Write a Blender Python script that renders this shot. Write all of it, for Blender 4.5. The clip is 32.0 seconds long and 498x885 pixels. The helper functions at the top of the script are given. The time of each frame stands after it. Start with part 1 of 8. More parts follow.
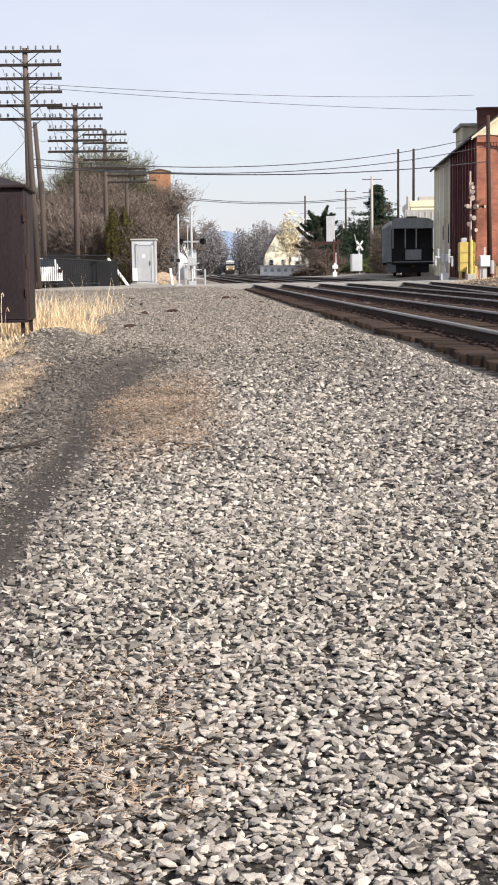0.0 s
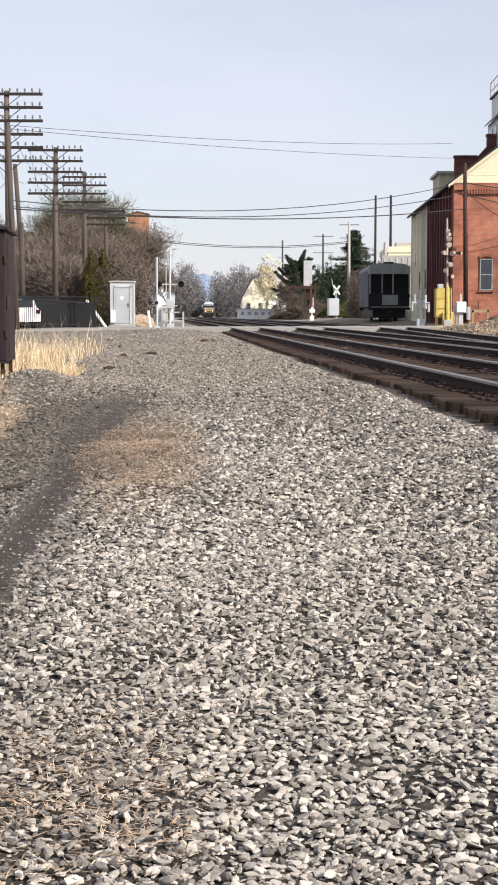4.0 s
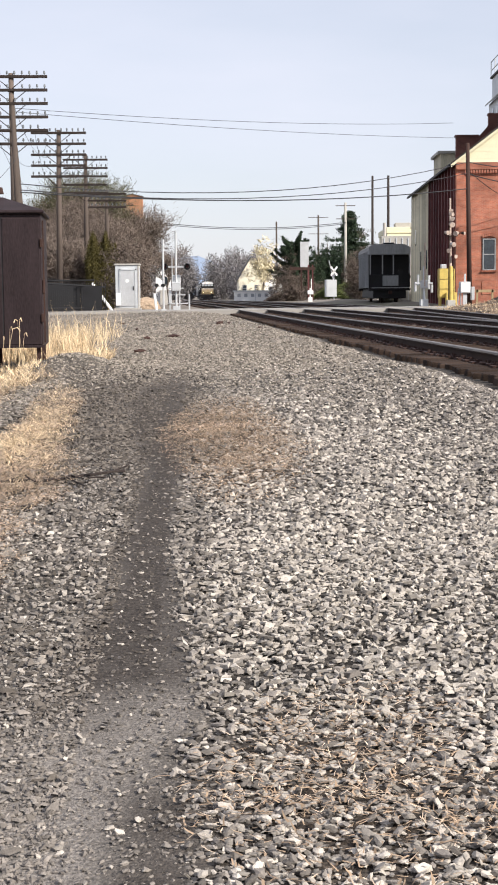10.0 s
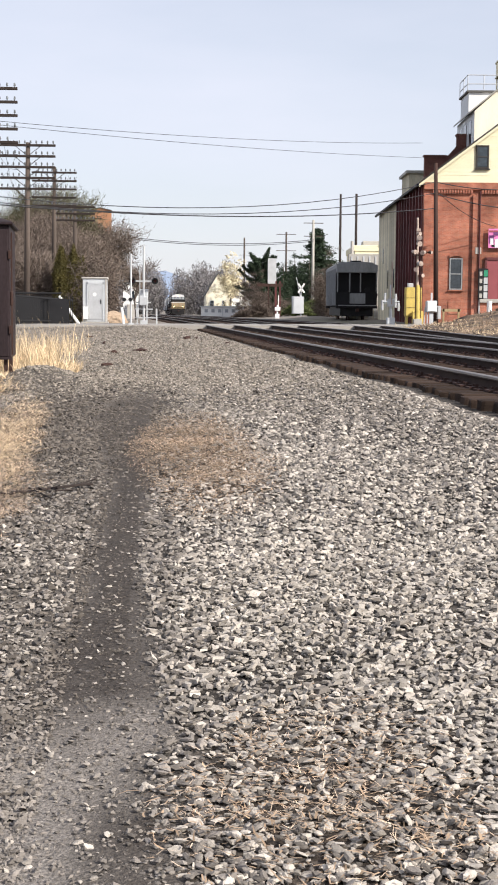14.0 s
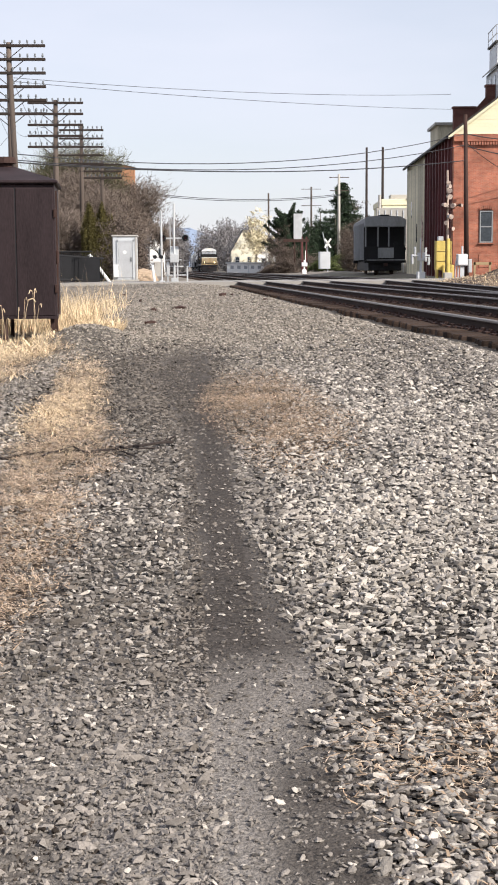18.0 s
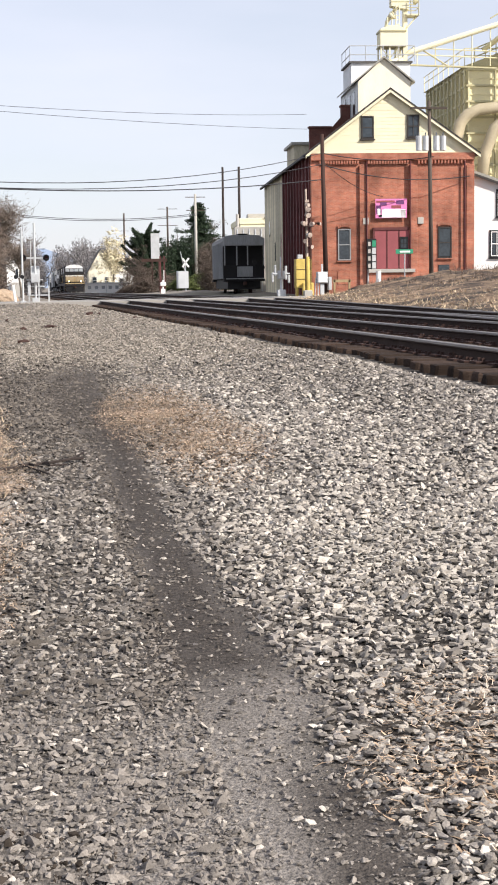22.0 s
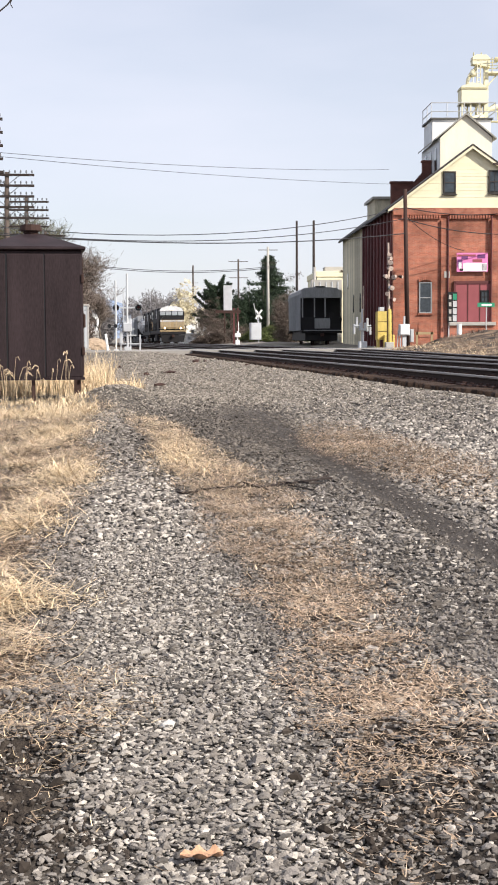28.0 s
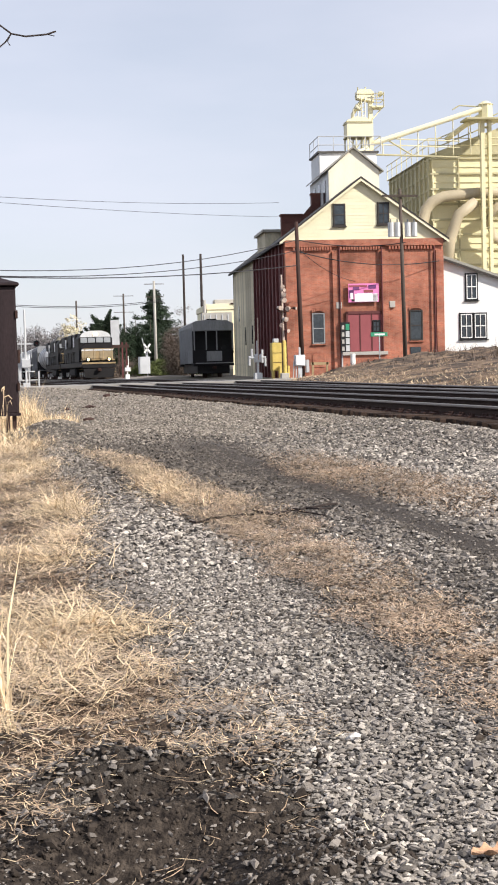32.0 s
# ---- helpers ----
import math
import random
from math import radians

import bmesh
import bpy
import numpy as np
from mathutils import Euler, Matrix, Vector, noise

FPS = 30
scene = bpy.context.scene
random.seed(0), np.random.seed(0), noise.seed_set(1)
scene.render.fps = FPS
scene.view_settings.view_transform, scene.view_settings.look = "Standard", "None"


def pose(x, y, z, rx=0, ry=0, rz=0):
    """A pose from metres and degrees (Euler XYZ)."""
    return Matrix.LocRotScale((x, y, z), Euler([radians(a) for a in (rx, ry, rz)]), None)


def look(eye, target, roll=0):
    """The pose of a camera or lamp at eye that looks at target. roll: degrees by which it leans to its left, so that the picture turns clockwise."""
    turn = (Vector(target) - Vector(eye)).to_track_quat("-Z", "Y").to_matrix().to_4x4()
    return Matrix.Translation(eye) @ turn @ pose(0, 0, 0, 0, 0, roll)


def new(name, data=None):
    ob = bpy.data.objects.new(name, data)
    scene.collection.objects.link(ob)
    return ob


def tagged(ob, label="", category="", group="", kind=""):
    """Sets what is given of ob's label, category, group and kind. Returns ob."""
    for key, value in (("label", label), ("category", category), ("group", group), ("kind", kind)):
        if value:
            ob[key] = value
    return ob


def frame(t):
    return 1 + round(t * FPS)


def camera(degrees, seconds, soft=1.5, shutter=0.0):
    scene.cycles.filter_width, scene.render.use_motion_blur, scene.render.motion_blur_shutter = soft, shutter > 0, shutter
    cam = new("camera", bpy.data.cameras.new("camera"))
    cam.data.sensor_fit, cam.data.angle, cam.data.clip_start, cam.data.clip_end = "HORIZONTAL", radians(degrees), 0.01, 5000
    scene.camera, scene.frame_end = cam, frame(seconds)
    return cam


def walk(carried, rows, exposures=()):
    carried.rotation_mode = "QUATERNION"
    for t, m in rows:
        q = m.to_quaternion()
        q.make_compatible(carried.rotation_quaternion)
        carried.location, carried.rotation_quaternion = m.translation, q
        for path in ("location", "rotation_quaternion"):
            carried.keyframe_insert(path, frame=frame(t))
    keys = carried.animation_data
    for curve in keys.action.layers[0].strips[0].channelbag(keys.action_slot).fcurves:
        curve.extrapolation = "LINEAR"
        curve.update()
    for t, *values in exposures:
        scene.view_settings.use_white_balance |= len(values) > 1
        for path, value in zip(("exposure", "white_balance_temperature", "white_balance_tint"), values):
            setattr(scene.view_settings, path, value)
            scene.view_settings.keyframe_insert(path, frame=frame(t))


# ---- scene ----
PATH = [
    (0, (0.000, 0.000, 1.016), (0.163, 9.923, -0.210), -0.75),
    (0.5, (0.031, -0.019, 1.020), (0.127, 9.904, -0.221), -0.94),
    (1, (0.058, -0.059, 1.019), (0.095, 9.864, -0.223), -1.11),
    (1.5, (0.044, -0.038, 1.022), (0.075, 9.886, -0.209), -1.15),
    (2, (0.008, -0.057, 1.029), (0.092, 9.873, -0.154), -1.23),
    (2.5, (-0.012, -0.071, 1.035), (0.194, 9.866, -0.074), -1.14),
    (4.5, (-0.053, -0.044, 1.033), (0.278, 9.909, 0.122), 0.25),
    (5, (-0.065, -0.062, 1.039), (0.238, 9.890, 0.112), 0.46),
    (5.5, (-0.091, -0.089, 1.051), (0.214, 9.857, 0.066), 0.67),
    (6, (-0.162, -0.110, 1.054), (0.147, 9.830, 0.010), 0.95),
    (6.5, (-0.222, -0.091, 1.050), (0.080, 9.843, -0.058), 0.92),
    (7, (-0.335, 0.002, 1.041), (-0.062, 9.931, -0.113), 0.55),
    (7.5, (-0.480, 0.012, 1.018), (-0.241, 9.942, -0.138), -0.01),
    (8, (-0.656, 0.017, 1.026), (-0.421, 9.950, -0.107), -0.51),
    (8.5, (-0.679, 0.017, 1.032), (-0.418, 9.952, -0.073), -0.71),
    (9, (-0.668, 0.020, 1.032), (-0.361, 9.955, -0.062), -0.77),
    (9.5, (-0.670, 0.012, 1.035), (-0.328, 9.948, -0.039), -0.53),
    (10, (-0.665, 0.010, 1.035), (-0.284, 9.947, -0.019), -0.51),
    (10.5, (-0.662, 0.016, 1.032), (-0.225, 9.953, -0.005), -0.45),
    (11, (-0.662, 0.024, 1.030), (-0.143, 9.957, -0.001), -0.45),
    (11.5, (-0.665, 0.023, 1.031), (-0.079, 9.952, -0.001), -0.46),
    (12, (-0.667, 0.019, 1.031), (-0.050, 9.947, -0.003), -0.38),
    (12.5, (-0.671, 0.016, 1.032), (-0.051, 9.944, 0.012), -0.19),
    (13, (-0.681, 0.008, 1.034), (-0.063, 9.939, 0.036), 0.13),
    (13.5, (-0.685, 0.002, 1.035), (-0.063, 9.936, 0.066), 0.39),
    (14, (-0.685, 0.013, 1.032), (-0.056, 9.949, 0.088), 0.43),
    (14.5, (-0.685, -0.002, 1.036), (-0.042, 9.933, 0.100), 0.50),
    (16.5, (-0.648, 0.010, 1.029), (0.047, 9.930, -0.020), -0.03),
    (17, (-0.720, 0.010, 1.030), (-0.109, 9.927, -0.100), 0.06),
    (17.5, (-0.888, 0.038, 1.027), (-0.396, 9.953, -0.177), 0.04),
    (18, (-0.996, 0.048, 1.028), (-0.552, 9.960, -0.221), -0.35),
    (18.5, (-1.113, 0.125, 1.017), (-0.623, 10.036, -0.222), -0.64),
    (19, (-1.224, 0.158, 1.010), (-0.580, 10.067, -0.166), -0.95),
    (19.5, (-1.325, 0.176, 0.994), (-0.531, 10.080, -0.132), -1.08),
    (20, (-1.326, 0.164, 0.994), (-0.409, 10.058, -0.133), -1.10),
    (20.5, (-1.315, 0.166, 0.994), (-0.302, 10.049, -0.153), -0.94),
    (21, (-1.304, 0.174, 0.994), (-0.185, 10.043, -0.171), -0.85),
    (21.5, (-1.299, 0.185, 0.991), (-0.021, 10.035, -0.165), -0.81),
    (22, (-1.287, 0.211, 0.981), (0.149, 10.043, -0.141), -0.85),
    (22.5, (-1.286, 0.207, 0.983), (0.228, 10.034, -0.090), -0.77),
    (23, (-1.290, 0.193, 0.987), (0.181, 10.033, -0.016), -0.51),
    (23.5, (-1.362, 0.149, 0.997), (-0.079, 10.023, 0.068), -0.02),
    (24, (-1.524, 0.102, 0.982), (-0.538, 10.014, 0.103), 0.41),
    (24.5, (-1.625, 0.064, 0.969), (-0.856, 9.993, 0.063), 0.49),
    (25, (-1.731, -0.021, 0.956), (-1.070, 9.913, 0.015), 0.38),
    (25.5, (-1.885, -0.097, 0.928), (-1.227, 9.833, -0.058), 0.22),
    (26, (-1.998, -0.209, 0.958), (-1.283, 9.711, -0.076), -0.04),
    (26.5, (-2.068, -0.322, 0.955), (-1.343, 9.601, -0.054), -0.09),
    (28.5, (-2.636, -0.689, 0.908), (-1.446, 9.215, 0.204), -0.38),
    (29, (-2.770, -0.733, 0.911), (-1.385, 9.146, 0.210), -0.44),
    (29.5, (-2.875, -0.758, 0.901), (-1.411, 9.108, 0.186), -0.45),
    (30, (-3.026, -0.742, 0.908), (-1.571, 9.123, 0.165), -0.61),
    (30.5, (-3.087, -0.732, 0.912), (-1.663, 9.141, 0.212), -0.71),
    (31, (-3.079, -0.721, 0.908), (-1.591, 9.147, 0.275), -1.08),
    (31.5, (-3.163, -0.691, 0.912), (-1.517, 9.156, 0.335), -1.37),
    (32, (-3.245, -0.642, 0.905), (-1.438, 9.179, 0.374), -1.47),
]
DEG = 20.008


def glide(rows):
    return [(t, look(e, g, r)) for t, e, g, r in rows]


cam = camera(DEG, 32.0, 1.9)
EXPOSURES = [(0, 0.45), (2, 0.46), (5, 0.42), (7, 0.44), (10, 0.47), (13, 0.48), (17, 0.47), (19, 0.52), (21, 0.55), (24, 0.52), (26, 0.52), (29, 0.47), (30, 0.45), (32, 0.45)]
walk(cam, glide(PATH), EXPOSURES)

# ---- light ----
SUN_AZ, SUN_EL = radians(128), radians(35)   # clockwise from +y, above the horizon
world = bpy.data.worlds.new("sky")
scene.world = world
world.use_nodes = True
wn, wl = world.node_tree.nodes, world.node_tree.links
sky = wn.new("ShaderNodeTexSky")
sky.sky_type, sky.sun_disc = "NISHITA", False
sky.sun_elevation, sky.sun_rotation = SUN_EL, SUN_AZ
sky.air_density, sky.dust_density, sky.ozone_density = 1.0, 0.7, 1.0
veil_co, veil_noise, veil = wn.new("ShaderNodeTexCoord"), wn.new("ShaderNodeTexNoise"), wn.new("ShaderNodeMix")
veil_map = wn.new("ShaderNodeMapping")
veil_map.inputs["Scale"].default_value = (1.0, 1.0, 3.5)      # thin high cloud, streaked level
wl.new(veil_co.outputs["Generated"], veil_map.inputs[0])
wl.new(veil_map.outputs[0], veil_noise.inputs[0])
veil_noise.inputs["Scale"].default_value, veil_noise.inputs["Detail"].default_value = 3.0, 5
veil_amount = wn.new("ShaderNodeMapRange")
veil_amount.inputs[1].default_value, veil_amount.inputs[2].default_value = 0.3, 0.7
veil_amount.inputs[3].default_value, veil_amount.inputs[4].default_value = 0.55, 0.8
wl.new(veil_noise.outputs[0], veil_amount.inputs[0])
veil.data_type = "RGBA"
wl.new(veil_amount.outputs[0], veil.inputs["Factor"])
wl.new(sky.outputs[0], veil.inputs[6])
veil.inputs[7].default_value = (7.7, 7.8, 8.9, 1)
wl.new(veil.outputs[2], wn["Background"].inputs[0])
wn["Background"].inputs[1].default_value = 0.086
sun = new("sun", bpy.data.lights.new("sun", "SUN"))
sun.data.energy, sun.data.angle, sun.data.color = 5.0, radians(0.6), (1.0, 0.93, 0.84)
sun.matrix_world = look((math.sin(SUN_AZ) * math.cos(SUN_EL) * 90, math.cos(SUN_AZ) * math.cos(SUN_EL) * 90, math.sin(SUN_EL) * 90), (0, 0, 0))


# ---- materials ----
def mat(name, color, rough=0.8, metal=0.0, vary=0.25, scale=3.0, fine=40.0, bump=0.2, dark=None, rand=0.0, island=0.0, stretch=(1, 1, 1), spec=0.4, bump_d=0.01):
    """A surface with variation at two scales, fine relief, and a random tone per object or island."""
    m = bpy.data.materials.new(name)
    m.use_nodes = True
    n, l = m.node_tree.nodes, m.node_tree.links
    b = n["Principled BSDF"]
    b.inputs["Roughness"].default_value, b.inputs["Metallic"].default_value = rough, metal
    b.inputs["Specular IOR Level"].default_value = spec
    co = n.new("ShaderNodeTexCoord")
    mp = n.new("ShaderNodeMapping")
    mp.inputs["Scale"].default_value = stretch
    l.new(co.outputs["Object"], mp.inputs[0])
    big, small = n.new("ShaderNodeTexNoise"), n.new("ShaderNodeTexNoise")
    for t, s, d in ((big, scale, 5), (small, fine, 3)):
        t.inputs["Scale"].default_value, t.inputs["Detail"].default_value = s, d
        l.new(mp.outputs[0], t.inputs[0])
    mix = n.new("ShaderNodeMath")
    mix.operation = "MULTIPLY_ADD"
    mix.inputs[1].default_value = 0.6
    l.new(big.outputs[0], mix.inputs[0])
    half = n.new("ShaderNodeMath")
    half.operation = "MULTIPLY"
    half.inputs[1].default_value = 0.4
    l.new(small.outputs[0], half.inputs[0])
    l.new(half.outputs[0], mix.inputs[2])
    ramp = n.new("ShaderNodeValToRGB")
    c = Vector(color)
    d = Vector(dark) if dark else c * (1 - vary)
    hi = c * (1 + vary * 0.6)
    e = ramp.color_ramp.elements
    e[0].position, e[0].color = 0.32, (*d, 1)
    e[1].position, e[1].color = 0.68, (*[min(0.95, v) for v in hi], 1)
    l.new(mix.outputs[0], ramp.inputs[0])
    out = ramp.outputs[0]
    for amount, node, socket in ((rand, "ShaderNodeObjectInfo", "Random"), (island, "ShaderNodeNewGeometry", "Random Per Island")):
        if amount:
            src = n.new(node)
            rng = n.new("ShaderNodeMapRange")
            rng.inputs[3].default_value, rng.inputs[4].default_value = 1 - amount, 1 + amount
            l.new(src.outputs[socket], rng.inputs[0])
            hs = n.new("ShaderNodeHueSaturation")
            l.new(rng.outputs[0], hs.inputs["Value"])
            l.new(out, hs.inputs["Color"])
            out = hs.outputs[0]
    l.new(out, b.inputs["Base Color"])
    if bump:
        bp = n.new("ShaderNodeBump")
        bp.inputs["Strength"].default_value, bp.inputs["Distance"].default_value = bump, bump_d
        l.new(small.outputs[0], bp.inputs["Height"])
        l.new(bp.outputs[0], b.inputs["Normal"])
    return m


def brickwork(name, a, b, joint):
    """Brick coursing too fine to build, with random darker and lighter patches at a larger scale."""
    m = bpy.data.materials.new(name)
    m.use_nodes = True
    n, l = m.node_tree.nodes, m.node_tree.links
    p = n["Principled BSDF"]
    p.inputs["Roughness"].default_value = 0.88
    p.inputs["Specular IOR Level"].default_value = 0.3
    co, sw, mk = n.new("ShaderNodeTexCoord"), n.new("ShaderNodeSeparateXYZ"), n.new("ShaderNodeCombineXYZ")
    l.new(co.outputs["Object"], sw.inputs[0])
    add = n.new("ShaderNodeMath")
    l.new(sw.outputs[0], add.inputs[0])
    l.new(sw.outputs[1], add.inputs[1])
    l.new(add.outputs[0], mk.inputs[0])
    l.new(sw.outputs[2], mk.inputs[1])
    t = n.new("ShaderNodeTexBrick")
    t.inputs["Color1"].default_value, t.inputs["Color2"].default_value, t.inputs["Mortar"].default_value = (*a, 1), (*b, 1), (*joint, 1)
    t.inputs["Scale"].default_value, t.inputs["Brick Width"].default_value, t.inputs["Row Height"].default_value, t.inputs["Mortar Size"].default_value = 1.0, 0.22, 0.075, 0.010
    l.new(mk.outputs[0], t.inputs[0])
    z = n.new("ShaderNodeTexNoise")
    z.inputs["Scale"].default_value, z.inputs["Detail"].default_value = 0.45, 8
    l.new(co.outputs["Object"], z.inputs[0])
    r = n.new("ShaderNodeMapRange")
    r.inputs[1].default_value, r.inputs[2].default_value, r.inputs[3].default_value, r.inputs[4].default_value = 0.34, 0.62, 0.50, 1.18
    l.new(z.outputs[0], r.inputs[0])
    z2, r2, both = n.new("ShaderNodeTexNoise"), n.new("ShaderNodeMapRange"), n.new("ShaderNodeMath")
    z2.inputs["Scale"].default_value, z2.inputs["Detail"].default_value = 2.6, 6
    l.new(co.outputs["Object"], z2.inputs[0])
    r2.inputs[1].default_value, r2.inputs[2].default_value, r2.inputs[3].default_value, r2.inputs[4].default_value = 0.34, 0.60, 0.84, 1.05
    l.new(z2.outputs[0], r2.inputs[0])
    both.operation = "MULTIPLY"
    l.new(r.outputs[0], both.inputs[0])
    l.new(r2.outputs[0], both.inputs[1])
    h = n.new("ShaderNodeHueSaturation")
    l.new(both.outputs[0], h.inputs["Value"])
    l.new(t.outputs["Color"], h.inputs["Color"])
    l.new(h.outputs[0], p.inputs["Base Color"])
    bp = n.new("ShaderNodeBump")
    bp.inputs["Strength"].default_value, bp.inputs["Distance"].default_value, bp.invert = 0.4, 0.01, True
    l.new(t.outputs["Fac"], bp.inputs["Height"])
    l.new(bp.outputs[0], p.inputs["Normal"])
    return m


def glow(name, color, power):
    m = bpy.data.materials.new(name)
    m.use_nodes = True
    b = m.node_tree.nodes["Principled BSDF"]
    b.inputs["Base Color"].default_value = (*color, 1)
    b.inputs["Emission Color"].default_value, b.inputs["Emission Strength"].default_value = (*color, 1), power
    return m


